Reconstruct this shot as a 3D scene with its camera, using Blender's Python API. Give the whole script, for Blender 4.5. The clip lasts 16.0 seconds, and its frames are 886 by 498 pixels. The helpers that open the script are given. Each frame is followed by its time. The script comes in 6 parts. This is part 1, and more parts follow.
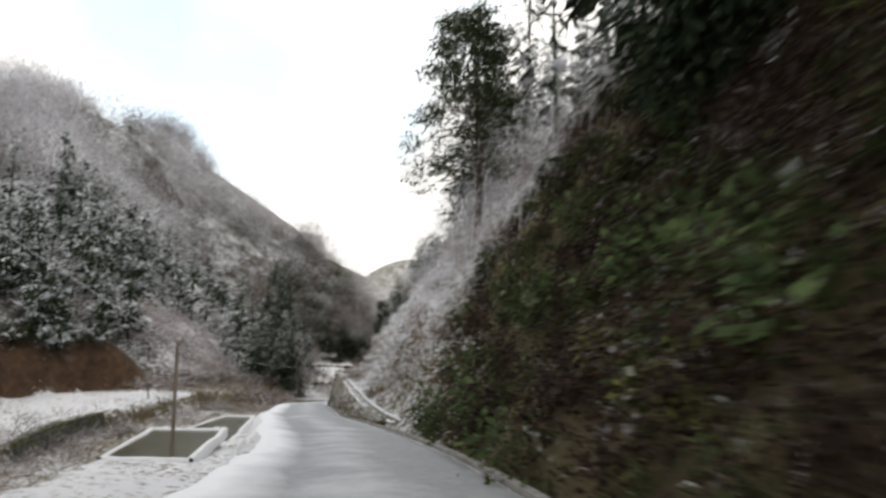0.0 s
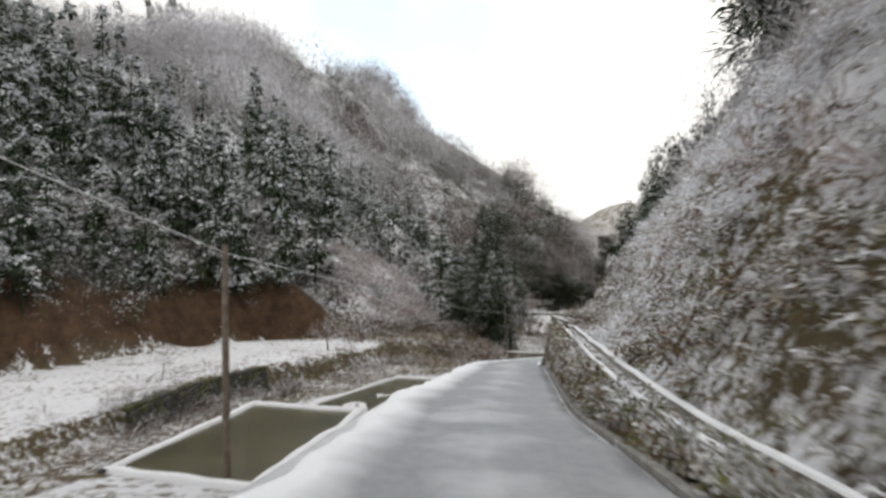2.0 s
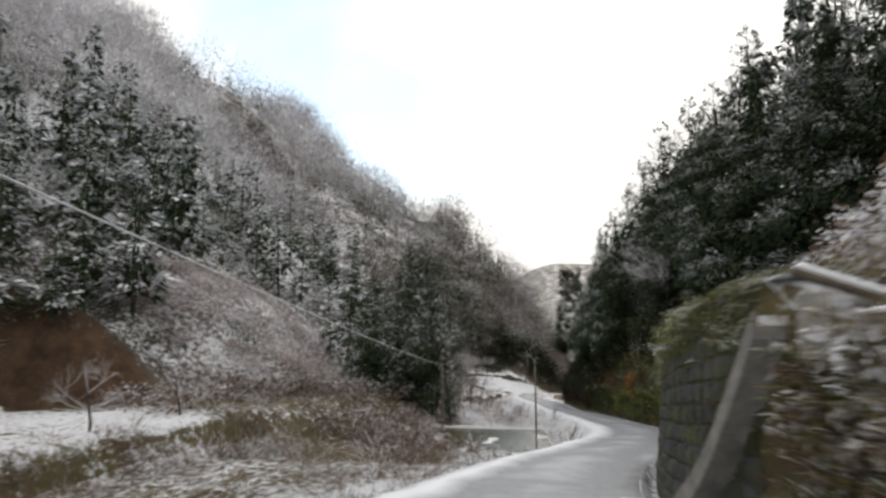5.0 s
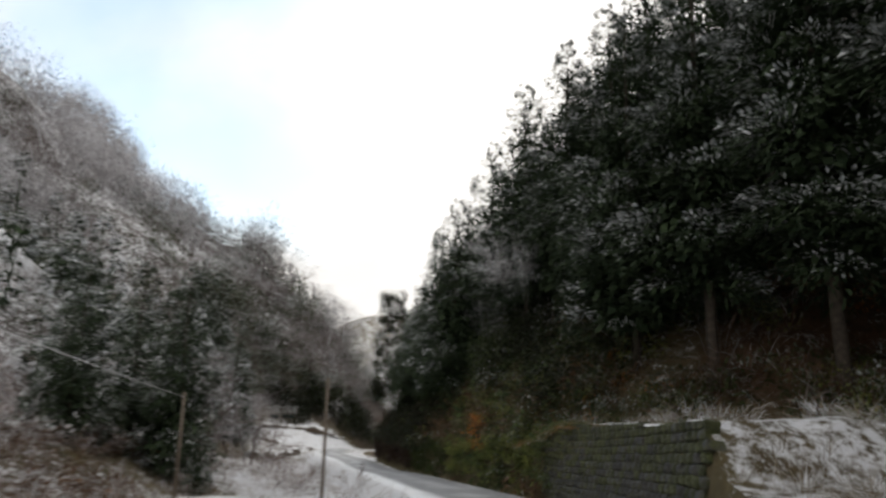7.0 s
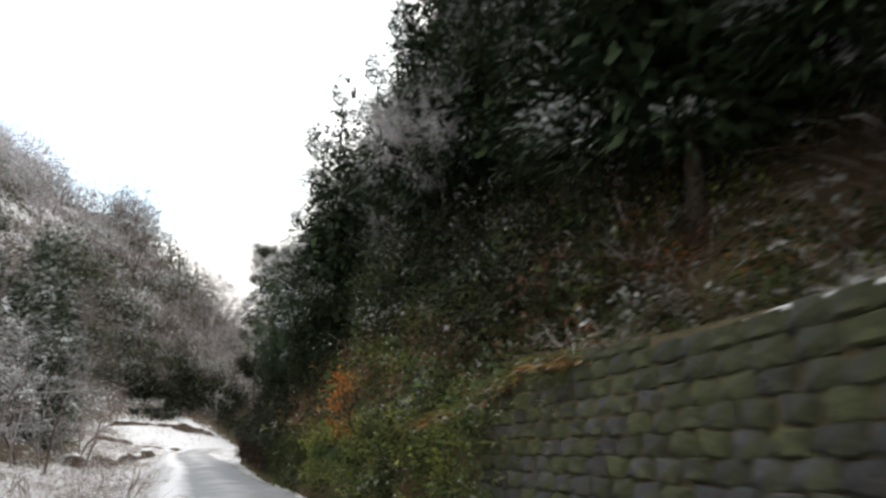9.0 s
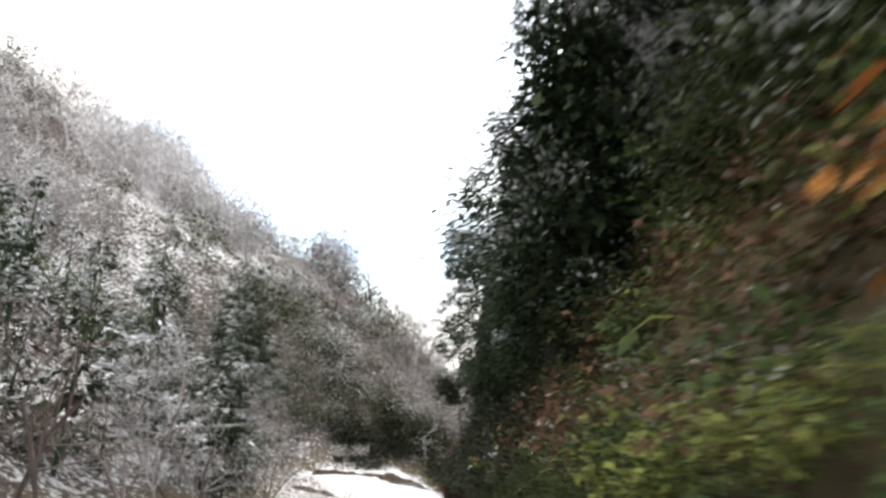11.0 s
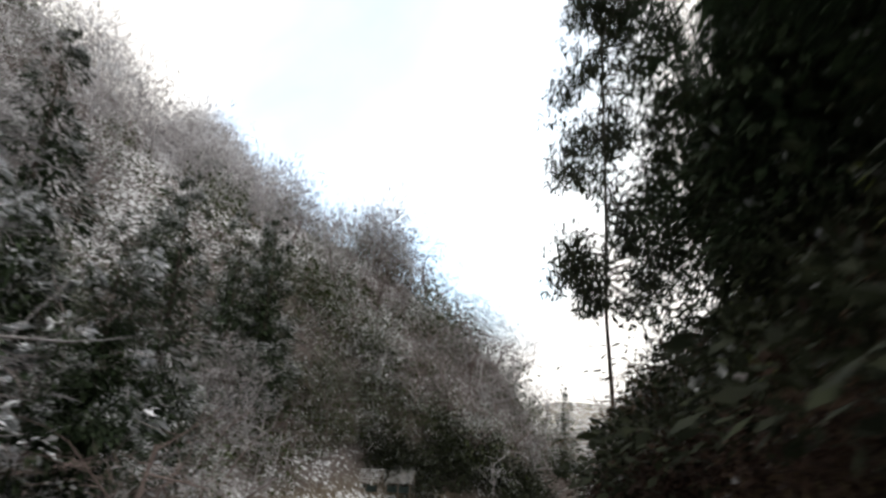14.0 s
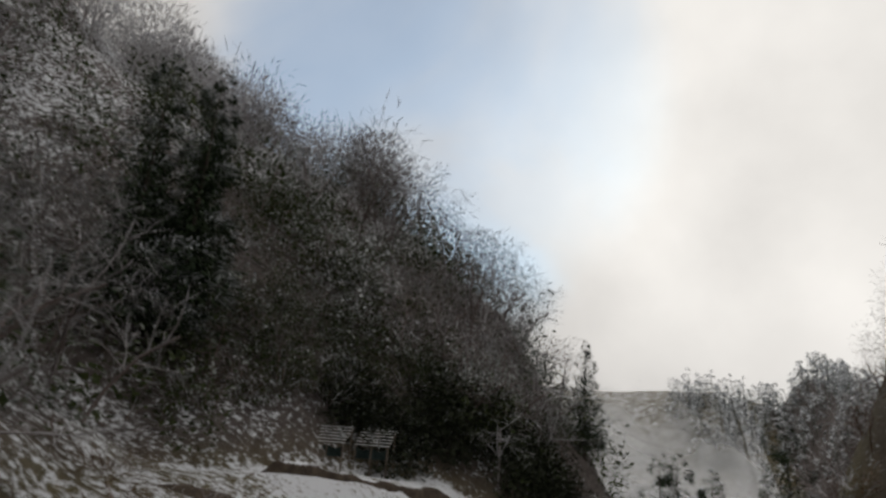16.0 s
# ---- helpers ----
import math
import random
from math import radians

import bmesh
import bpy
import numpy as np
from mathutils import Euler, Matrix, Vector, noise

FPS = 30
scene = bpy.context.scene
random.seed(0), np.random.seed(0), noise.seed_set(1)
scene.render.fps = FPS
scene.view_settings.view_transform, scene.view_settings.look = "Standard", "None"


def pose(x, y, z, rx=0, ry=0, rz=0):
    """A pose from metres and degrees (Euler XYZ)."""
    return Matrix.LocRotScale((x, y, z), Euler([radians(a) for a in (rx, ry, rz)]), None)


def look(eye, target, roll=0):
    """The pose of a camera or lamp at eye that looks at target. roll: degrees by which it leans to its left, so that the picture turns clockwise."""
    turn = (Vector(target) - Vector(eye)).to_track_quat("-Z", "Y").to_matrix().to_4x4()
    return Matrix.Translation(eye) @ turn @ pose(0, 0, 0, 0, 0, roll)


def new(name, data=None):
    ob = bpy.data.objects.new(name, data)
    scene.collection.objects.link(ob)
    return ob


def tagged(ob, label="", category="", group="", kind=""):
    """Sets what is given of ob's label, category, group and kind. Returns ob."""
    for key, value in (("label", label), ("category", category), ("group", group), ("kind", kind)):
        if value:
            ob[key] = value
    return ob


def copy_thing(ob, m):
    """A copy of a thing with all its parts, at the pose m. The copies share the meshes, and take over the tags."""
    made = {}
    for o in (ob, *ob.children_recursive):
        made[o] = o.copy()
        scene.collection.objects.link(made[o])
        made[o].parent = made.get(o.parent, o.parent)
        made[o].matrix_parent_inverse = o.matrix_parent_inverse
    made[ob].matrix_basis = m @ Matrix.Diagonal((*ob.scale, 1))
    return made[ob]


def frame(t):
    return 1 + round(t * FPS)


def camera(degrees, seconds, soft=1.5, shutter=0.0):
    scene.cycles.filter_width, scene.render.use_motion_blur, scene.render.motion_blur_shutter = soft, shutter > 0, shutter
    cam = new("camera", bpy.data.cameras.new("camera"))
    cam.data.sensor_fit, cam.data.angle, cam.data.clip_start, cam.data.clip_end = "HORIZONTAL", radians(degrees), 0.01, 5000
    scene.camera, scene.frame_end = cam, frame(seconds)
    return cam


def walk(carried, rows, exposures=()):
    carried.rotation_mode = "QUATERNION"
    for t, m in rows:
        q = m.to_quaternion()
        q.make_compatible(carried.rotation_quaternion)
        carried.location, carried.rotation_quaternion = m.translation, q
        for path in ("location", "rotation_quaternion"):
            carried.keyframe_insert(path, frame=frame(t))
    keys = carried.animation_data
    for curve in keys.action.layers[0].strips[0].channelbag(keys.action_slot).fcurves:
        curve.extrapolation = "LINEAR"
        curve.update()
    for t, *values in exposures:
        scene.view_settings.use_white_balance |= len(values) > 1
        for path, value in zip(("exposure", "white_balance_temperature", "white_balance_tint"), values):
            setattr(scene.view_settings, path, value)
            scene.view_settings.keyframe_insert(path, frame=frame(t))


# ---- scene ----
cam = camera(68.8, 16.0, soft=2.7, shutter=0.5)
METRES, EYE, TILT, LEAN, TURN = 130.0, 1.3, 5.0, -1.0, 0.0
ROWS = [
    (0.0, 0.0, 0.0, 0.0, -0.0, 0.0, 0.0),
    (0.5, -0.0031, 0.0392, -0.0076, 5.4, -2.28, 0.45),
    (1.0, -0.0085, 0.0736, -0.0148, 10.69, -4.92, 1.62),
    (1.5, -0.0152, 0.1085, -0.0226, 15.16, -5.44, 2.88),
    (2.0, -0.023, 0.1407, -0.0296, 18.54, -3.74, 3.35),
    (2.5, -0.0319, 0.1724, -0.0366, 17.12, -1.49, 3.6),
    (3.0, -0.0408, 0.2045, -0.0437, 15.71, -1.65, 3.15),
    (3.5, -0.0502, 0.2364, -0.0509, 14.29, -1.48, 2.74),
    (6.0, -0.0831, 0.3962, -0.0852, 7.3, 4.49, 2.24),
    (6.5, -0.083, 0.4264, -0.0922, 2.12, 5.43, 1.57),
    (7.0, -0.0801, 0.4559, -0.0985, -3.47, 6.36, -0.65),
    (7.5, -0.0742, 0.4845, -0.1044, -8.04, 8.23, -2.96),
    (8.0, -0.0675, 0.5122, -0.1101, -11.59, 8.2, -3.16),
    (8.5, -0.0626, 0.5389, -0.1157, -12.1, 7.77, -1.1),
    (9.0, -0.0592, 0.5659, -0.1211, -10.94, 6.19, -0.6),
    (9.5, -0.0578, 0.5935, -0.1268, -6.36, 7.4, -1.56),
    (10.0, -0.0589, 0.6204, -0.1322, -1.45, 8.5, 0.05),
    (12.5, -0.0828, 0.7609, -0.1577, 13.62, 13.64, -0.07),
    (13.0, -0.0883, 0.7893, -0.1632, 13.8, 14.14, -0.32),
    (13.5, -0.0938, 0.8174, -0.1687, 13.16, 14.66, -0.57),
    (14.0, -0.0986, 0.8463, -0.174, 12.12, 15.07, -0.37),
    (14.5, -0.1035, 0.8751, -0.1788, 11.98, 14.99, 0.37),
    (15.0, -0.1095, 0.9041, -0.1828, 11.1, 14.73, -0.2),
    (15.5, -0.1167, 0.9339, -0.1864, 10.96, 13.97, -1.29),
    (16.0, -0.1243, 0.9631, -0.1918, 11.26, 13.81, -2.7),
]
BASE = pose(0, 0, EYE, TILT, LEAN, TURN)
PATH = [(t, BASE @ pose(METRES * x, METRES * y, METRES * z, 90 + pitch, roll, yaw)) for t, x, y, z, yaw, pitch, roll in ROWS]
EXPOSURES = [(0, -0.35), (3.5, -0.35), (6.2, -0.35), (7.2, -0.55), (8.2, -0.6), (8.6, -0.3), (9, 0.3), (9.5, 0.95), (10.1, 1.3), (11.2, 0.7), (12.5, -0.05), (14.3, -0.05), (15.2, -0.85), (16, -1.3)]
walk(cam, PATH, EXPOSURES)

# ---- light: a bright overcast winter sky with a low sun behind the far ridge ----
SUN_AZ, SUN_EL = radians(15), radians(28)
world = bpy.data.worlds.new("overcast_sky")
scene.world = world
world.use_nodes = True
wt = world.node_tree
wt.nodes.clear()


def wn(kind, **kw):
    n = wt.nodes.new(kind)
    for k, v in kw.items():
        n.inputs[k].default_value = v
    return n


sky = wt.nodes.new("ShaderNodeTexSky")
sky.sky_type, sky.sun_disc = "NISHITA", False
sky.sun_elevation, sky.sun_rotation = SUN_EL, SUN_AZ
sky.air_density, sky.dust_density = 1.0, 0.4
geo = wt.nodes.new("ShaderNodeTexCoord")
cl = wn("ShaderNodeTexNoise", Scale=1.9, Detail=6.0, Roughness=0.5)
cl.inputs["Distortion"].default_value = 0.5
cl2 = wn("ShaderNodeTexNoise", Scale=3.2, Detail=6.0, Roughness=0.5)
SUN_DIR = (math.sin(SUN_AZ) * math.cos(SUN_EL), math.cos(SUN_AZ) * math.cos(SUN_EL), math.sin(SUN_EL))


def dot_with(v):
    n = wt.nodes.new("ShaderNodeVectorMath")
    n.operation = "DOT_PRODUCT"
    n.inputs[1].default_value = v
    wt.links.new(geo.outputs["Generated"], n.inputs[0])
    return n.outputs["Value"]


def remap(v, a, b, c, d):
    n = wn("ShaderNodeMapRange", **{"From Min": a, "From Max": b, "To Min": c, "To Max": d})
    wt.links.new(v, n.inputs["Value"])
    return n.outputs["Result"]


def addv(a, b):
    n = wt.nodes.new("ShaderNodeMath")
    wt.links.new(a, n.inputs[0])
    wt.links.new(b, n.inputs[1])
    return n.outputs[0]


# thin cloud over the whole sky, with a clearer, bluer part to the west and brighter near the sun
def eased(v, a, b, c, d):
    n = wt.nodes.new("ShaderNodeMapRange")
    n.interpolation_type = "SMOOTHERSTEP"
    for k, q in (("From Min", a), ("From Max", b), ("To Min", c), ("To Max", d)):
        n.inputs[k].default_value = q
    wt.links.new(v, n.inputs["Value"])
    return n.outputs["Result"]


clear = addv(eased(dot_with((-0.22, 0.83, 0.51)), 0.885, 0.985, 0.0, 0.85), remap(cl.outputs["Fac"], 0.3, 0.7, 0.35, -0.35))
cover = eased(clear, 0.15, 0.9, 1.0, 0.4)
glow = addv(eased(dot_with(SUN_DIR), 0.88, 1.0, 0.0, 0.55), remap(cl2.outputs["Fac"], 0.3, 0.7, -0.2, 0.4))
cloud = wt.nodes.new("ShaderNodeMix")
cloud.data_type = "RGBA"
cloud.inputs[6].default_value, cloud.inputs[7].default_value = (1.52, 1.47, 1.41, 1), (2.5, 2.42, 2.3, 1)
mul = wt.nodes.new("ShaderNodeMix")
mul.data_type, mul.blend_type = "RGBA", "MIX"
sk = wt.nodes.new("ShaderNodeMix")
sk.data_type, sk.blend_type = "RGBA", "MULTIPLY"
sk.inputs[0].default_value = 1.0
sk.inputs[7].default_value = (0.275, 0.335, 0.34, 1)
bg = wn("ShaderNodeBackground", Strength=1.0)
out = wt.nodes.new("ShaderNodeOutputWorld")
L = wt.links.new
L(geo.outputs["Generated"], cl.inputs["Vector"])
L(geo.outputs["Generated"], cl2.inputs["Vector"])
L(sky.outputs["Color"], sk.inputs[6])
L(cover, mul.inputs[0])
L(sk.outputs[2], mul.inputs[6])
L(glow, cloud.inputs[0])
L(cloud.outputs[2], mul.inputs[7])
L(mul.outputs[2], bg.inputs["Color"])
L(bg.outputs["Background"], out.inputs["Surface"])
sun = new("sun", bpy.data.lights.new("sun", "SUN"))
sun.data.energy, sun.data.angle, sun.data.color = 0.6, radians(14), (1.0, 0.93, 0.85)
sun.matrix_world = look((0, 0, 90), (-math.sin(SUN_AZ), -math.cos(SUN_AZ), 90 - math.tan(SUN_EL)))


# ---- materials ----
def mat(name):
    m = bpy.data.materials.new(name)
    m.use_nodes = True
    nt = m.node_tree
    return m, nt, nt.nodes["Principled BSDF"]


def nd(nt, kind, ins=(), **props):
    n = nt.nodes.new(kind)
    for k, v in props.items():
        if k == "operation":
            n.operation = v
        elif k == "blend":
            n.data_type, n.blend_type = "RGBA", v
        elif k == "attr":
            n.attribute_name = v
    for k, v in ins:
        if isinstance(v, bpy.types.NodeSocket):
            nt.links.new(v, n.inputs[k])
        else:
            n.inputs[k].default_value = v
    return n


def noise_fac(nt, scale, detail=4.0, rough=0.6, lo=0.3, hi=0.7):
    tc = nd(nt, "ShaderNodeTexCoord")
    n = nd(nt, "ShaderNodeTexNoise", [("Vector", tc.outputs["Object"]), ("Scale", scale), ("Detail", detail), ("Roughness", rough)])
    r = nd(nt, "ShaderNodeMapRange", [("Value", n.outputs["Fac"]), ("From Min", lo), ("From Max", hi)])
    return r.outputs["Result"]


def mixc(nt, f, a, b):
    m = nd(nt, "ShaderNodeMix", blend="MIX")
    for i, v in ((0, f), (6, a), (7, b)):
        if isinstance(v, bpy.types.NodeSocket):
            nt.links.new(v, m.inputs[i])
        elif i:
            m.inputs[i].default_value = (*v, 1)
        else:
            m.inputs[i].default_value = v
    return m.outputs[2]


def math_(nt, op, a, b):
    return nd(nt, "ShaderNodeMath", [(0, a), (1, b)], operation=op).outputs[0]


def clamp01(nt, v, lo=0.0, hi=1.0):
    return nd(nt, "ShaderNodeMapRange", [("Value", v), ("From Min", lo), ("From Max", hi)]).outputs["Result"]


SNOW = (0.80, 0.82, 0.86)


def bump(nt, bsdf, h, strength, dist):
    b = nd(nt, "ShaderNodeBump", [("Height", h), ("Strength", strength), ("Distance", dist)])
    nt.links.new(b.outputs["Normal"], bsdf.inputs["Normal"])


def snowy(name, dark, light, scale=3.0, snow_scale=2.0, rough=0.9, bias=0.0, gain=1.0, translucent=0.0, soft_snow=0.35, vary=0.4):
    """A surface with two mottled colours, under snow where its mesh carries the attribute snow."""
    m, nt, b = mat(name)
    c = mixc(nt, noise_fac(nt, scale), dark, light)
    rnd = nd(nt, "ShaderNodeNewGeometry").outputs["Random Per Island"]
    v = nd(nt, "ShaderNodeHueSaturation", [("Color", c), ("Value", nd(nt, "ShaderNodeMapRange", [("Value", rnd), ("To Min", 1 - vary), ("To Max", 1 + vary)]).outputs["Result"])])
    at = nd(nt, "ShaderNodeAttribute", attr="snow").outputs["Fac"]
    s = math_(nt, "ADD", math_(nt, "MULTIPLY", at, gain), math_(nt, "MULTIPLY", math_(nt, "SUBTRACT", noise_fac(nt, snow_scale, 5), 0.5), 0.7))
    s = clamp01(nt, math_(nt, "ADD", s, bias), 0.5 - soft_snow, 0.5 + soft_snow)
    nt.links.new(mixc(nt, s, v.outputs["Color"], SNOW), b.inputs["Base Color"])
    b.inputs["Roughness"].default_value = rough
    b.inputs["Specular IOR Level"].default_value = 0.25
    if translucent:
        # thin leaves let light through
        tr = nd(nt, "ShaderNodeBsdfTranslucent", [("Color", mixc(nt, s, v.outputs["Color"], SNOW))])
        mx = nd(nt, "ShaderNodeMixShader", [(0, translucent), (1, b.outputs["BSDF"]), (2, tr.outputs["BSDF"])])
        nt.links.new(mx.outputs[0], nt.nodes["Material Output"].inputs["Surface"])
    return m


M_CONIFER = snowy("cedar_foliage", (0.014, 0.026, 0.014), (0.040, 0.060, 0.026), 1.2, 3.0, soft_snow=0.32, vary=0.25)
M_BARK = snowy("bark", (0.03, 0.025, 0.02), (0.085, 0.068, 0.055), 6.0, 4.0, bias=-0.1)
M_TWIG = snowy("frosted_twigs", (0.14, 0.112, 0.106), (0.30, 0.255, 0.245), 0.25, 0.4, bias=0.08, soft_snow=0.85, vary=0.1)
M_DUSK = snowy("bare_grey_twigs", (0.06, 0.046, 0.042), (0.20, 0.158, 0.145), 0.22, 0.35, bias=-0.06, soft_snow=0.9, vary=0.1)
# Evergreen leaf colour darkened to carry the shade of bank and hill foot.
M_GLOOM = snowy("shade_dark_evergreen_leaves", (0.010, 0.014, 0.008), (0.032, 0.038, 0.018), 2.0, 2.0, translucent=0.15)
M_PINK = snowy("withered_pink_twigs", (0.22, 0.16, 0.14), (0.40, 0.30, 0.27), 1.0, 2.5, vary=0.3)
M_LEAF = snowy("green_leaves", (0.035, 0.060, 0.026), (0.11, 0.15, 0.055), 2.0, 2.0, translucent=0.35)
M_SHRUB = snowy("evergreen_leaves", (0.022, 0.034, 0.014), (0.075, 0.09, 0.03), 2.0, 2.0, translucent=0.35, soft_snow=0.45, vary=0.28)
M_BROWN = snowy("withered_leaves", (0.07, 0.04, 0.024), (0.17, 0.10, 0.06), 2.0, 2.0, translucent=0.35)
# Withered brown leaves again, with the slopes' shade put into the colour.
M_DIM_BROWN = snowy("shade_dark_brown_leaves", (0.014, 0.008, 0.006), (0.042, 0.024, 0.016), 2.0, 2.0, translucent=0.2)
M_ORANGE = snowy("orange_leaves", (0.30, 0.10, 0.025), (0.42, 0.20, 0.05), 3.0, 2.0, translucent=0.35)
M_GRASS = snowy("dead_grass", (0.11, 0.085, 0.05), (0.24, 0.19, 0.10), 1.5, 1.2, translucent=0.35)
M_GOLD = snowy("golden_grass", (0.17, 0.095, 0.03), (0.34, 0.21, 0.075), 1.5, 1.5, translucent=0.35)
M_MOSS = snowy("green_grass", (0.07, 0.08, 0.024), (0.18, 0.18, 0.055), 1.5, 1.5, translucent=0.35)
M_FERN = snowy("fern_leaves", (0.09, 0.115, 0.03), (0.28, 0.30, 0.085), 2.0, 2.0, translucent=0.35)
M_CONC = snowy("old_concrete", (0.17, 0.165, 0.155), (0.33, 0.32, 0.30), 4.0, 3.0)
M_WOOD = snowy("weathered_wood", (0.07, 0.055, 0.045), (0.15, 0.125, 0.10), 6.0, 4.0, bias=-0.1)
M_SNOW = snowy("settled_snow", (0.74, 0.76, 0.80), (0.82, 0.84, 0.87), 3.0, 2.0, rough=0.7)
# Snowy cedar, evened out and paled so distance haze sits in the colour.
M_SNOW_HAZE = snowy("hazy_snowy_cedar_foliage", (0.014, 0.026, 0.014), (0.040, 0.060, 0.026), 1.2, 1.0, soft_snow=0.9, bias=0.1)
M_SLAT = snowy("snow_covered_slats", (0.55, 0.55, 0.56), (0.78, 0.79, 0.80), 3.0, 2.0, rough=0.7)
M_STEEL = snowy("dull_steel", (0.34, 0.34, 0.34), (0.55, 0.55, 0.56), 8.0, 4.0, rough=0.5)


def ground_material():
    m, nt, b = mat("ground")
    soil = mixc(nt, noise_fac(nt, 0.9, 6), (0.060, 0.045, 0.030), (0.15, 0.115, 0.07))
    grass = mixc(nt, noise_fac(nt, 2.2, 5), (0.075, 0.068, 0.030), (0.19, 0.16, 0.085))
    c = mixc(nt, noise_fac(nt, 0.25, 4), soil, grass)
    leaf = mixc(nt, noise_fac(nt, 1.6, 7, 0.7), (0.045, 0.038, 0.035), (0.17, 0.145, 0.135))
    c = mixc(nt, nd(nt, "ShaderNodeAttribute", attr="litter").outputs["Fac"], c, leaf)
    red = mixc(nt, noise_fac(nt, 0.7, 8, 0.7), (0.036, 0.024, 0.017), (0.125, 0.075, 0.043))
    c = mixc(nt, clamp01(nt, nd(nt, "ShaderNodeAttribute", attr="earth").outputs["Fac"], 0.3, 0.7), c, red)
    at = nd(nt, "ShaderNodeAttribute", attr="snow").outputs["Fac"]
    n1 = math_(nt, "SUBTRACT", noise_fac(nt, 2.6, 8, 0.72), 0.5)
    n2 = math_(nt, "SUBTRACT", noise_fac(nt, 0.22, 3), 0.5)
    s = math_(nt, "ADD", at, math_(nt, "ADD", math_(nt, "MULTIPLY", n1, 0.85), math_(nt, "MULTIPLY", n2, 0.3)))
    nz = nd(nt, "ShaderNodeSeparateXYZ", [(0, nd(nt, "ShaderNodeNewGeometry").outputs["True Normal"])]).outputs["Z"]
    s = math_(nt, "ADD", s, nd(nt, "ShaderNodeMapRange", [("Value", nz), ("From Min", 0.15), ("From Max", 0.55), ("To Min", -0.55), ("To Max", 0.0)]).outputs["Result"])
    s = clamp01(nt, s, 0.38, 0.62)
    nt.links.new(mixc(nt, s, c, SNOW), b.inputs["Base Color"])
    b.inputs["Roughness"].default_value = 0.9
    b.inputs["Specular IOR Level"].default_value = 0.2
    bump(nt, b, noise_fac(nt, 3.0, 8, 0.7), 0.9, 0.12)
    return m


def road_material():
    m, nt, b = mat("snowy_road")
    n = noise_fac(nt, 0.5, 5)
    fine = noise_fac(nt, 6.0, 6, 0.7)
    at = nd(nt, "ShaderNodeAttribute", attr="snow").outputs["Fac"]
    c = mixc(nt, fine, (0.20, 0.207, 0.22), (0.31, 0.32, 0.335))
    s = clamp01(nt, math_(nt, "ADD", at, math_(nt, "MULTIPLY", math_(nt, "SUBTRACT", n, 0.5), 0.45)), 0.2, 0.9)
    nt.links.new(mixc(nt, s, c, SNOW), b.inputs["Base Color"])
    b.inputs["Roughness"].default_value = 0.55
    bump(nt, b, fine, 0.35, 0.02)
    return m


def water_material():
    m, nt, b = mat("still_water")
    nt.links.new(mixc(nt, noise_fac(nt, 0.6, 5), (0.045, 0.042, 0.02), (0.11, 0.10, 0.055)), b.inputs["Base Color"])
    b.inputs["Roughness"].default_value = 0.16
    bump(nt, b, noise_fac(nt, 5.0, 3), 0.08, 0.02)
    return m


M_GROUND, M_ROAD, M_WATER = ground_material(), road_material(), water_material()


# ---- mesh helpers ----
def mesh_np(name, V, F, materials, snow=None, earth=None, mi=None, smooth=False, litter=None):
    """A mesh from arrays of corners and of triangles or quads, with its snow cover per corner."""
    me = bpy.data.meshes.new(name)
    V, F = np.asarray(V, np.float32), np.asarray(F, np.int32)
    k = F.shape[1]
    me.vertices.add(len(V))
    me.vertices.foreach_set("co", V.ravel())
    me.loops.add(F.size)
    me.loops.foreach_set("vertex_index", F.ravel())
    me.polygons.add(len(F))
    me.polygons.foreach_set("loop_start", np.arange(0, F.size, k, dtype=np.int32))
    if mi is not None:
        me.polygons.foreach_set("material_index", np.asarray(mi, np.int32))
    if smooth:
        me.polygons.foreach_set("use_smooth", np.ones(len(F), bool))
    for tag, a in (("snow", snow), ("earth", earth), ("litter", litter)):
        if a is not None:
            at = me.attributes.new(tag, "FLOAT", "POINT")
            at.data.foreach_set("value", np.asarray(a, np.float32))
    for m in materials if isinstance(materials, (list, tuple)) else [materials]:
        me.materials.append(m)
    me.update(calc_edges=True)
    me.validate()
    return me


def part(name, bm, material, parent, label=""):
    """A bmesh as one mesh object under a thing or a part."""
    me = bpy.data.meshes.new(name)
    bm.to_mesh(me)
    bm.free()
    me.materials.append(material)
    ob = new(name, me)
    ob.parent = parent
    return tagged(ob, label)


def child(name, me, parent, label=""):
    ob = new(name, me)
    ob.parent = parent
    return tagged(ob, label)


def empty(name, m, label, category, group="", kind=""):
    ob = new(name)
    ob.matrix_basis = m
    return tagged(ob, label, category, group, kind)


def box(bm, x0, x1, y0, y1, z0, z1, bevel=0.0):
    r = bmesh.ops.create_cube(bm, size=1, matrix=Matrix.LocRotScale(((x0 + x1) / 2, (y0 + y1) / 2, (z0 + z1) / 2), None, (x1 - x0, y1 - y0, z1 - z0)))
    if bevel:
        bmesh.ops.bevel(bm, geom=list({e for v in r["verts"] for e in v.link_edges}), offset=bevel, segments=2, affect="EDGES")


def interp(y, ys, vs):
    return np.interp(y, ys, vs)


def smooth(a, b, x):
    t = np.clip((np.asarray(x, float) - a) / (b - a), 0, 1)
    return t * t * (3 - 2 * t)


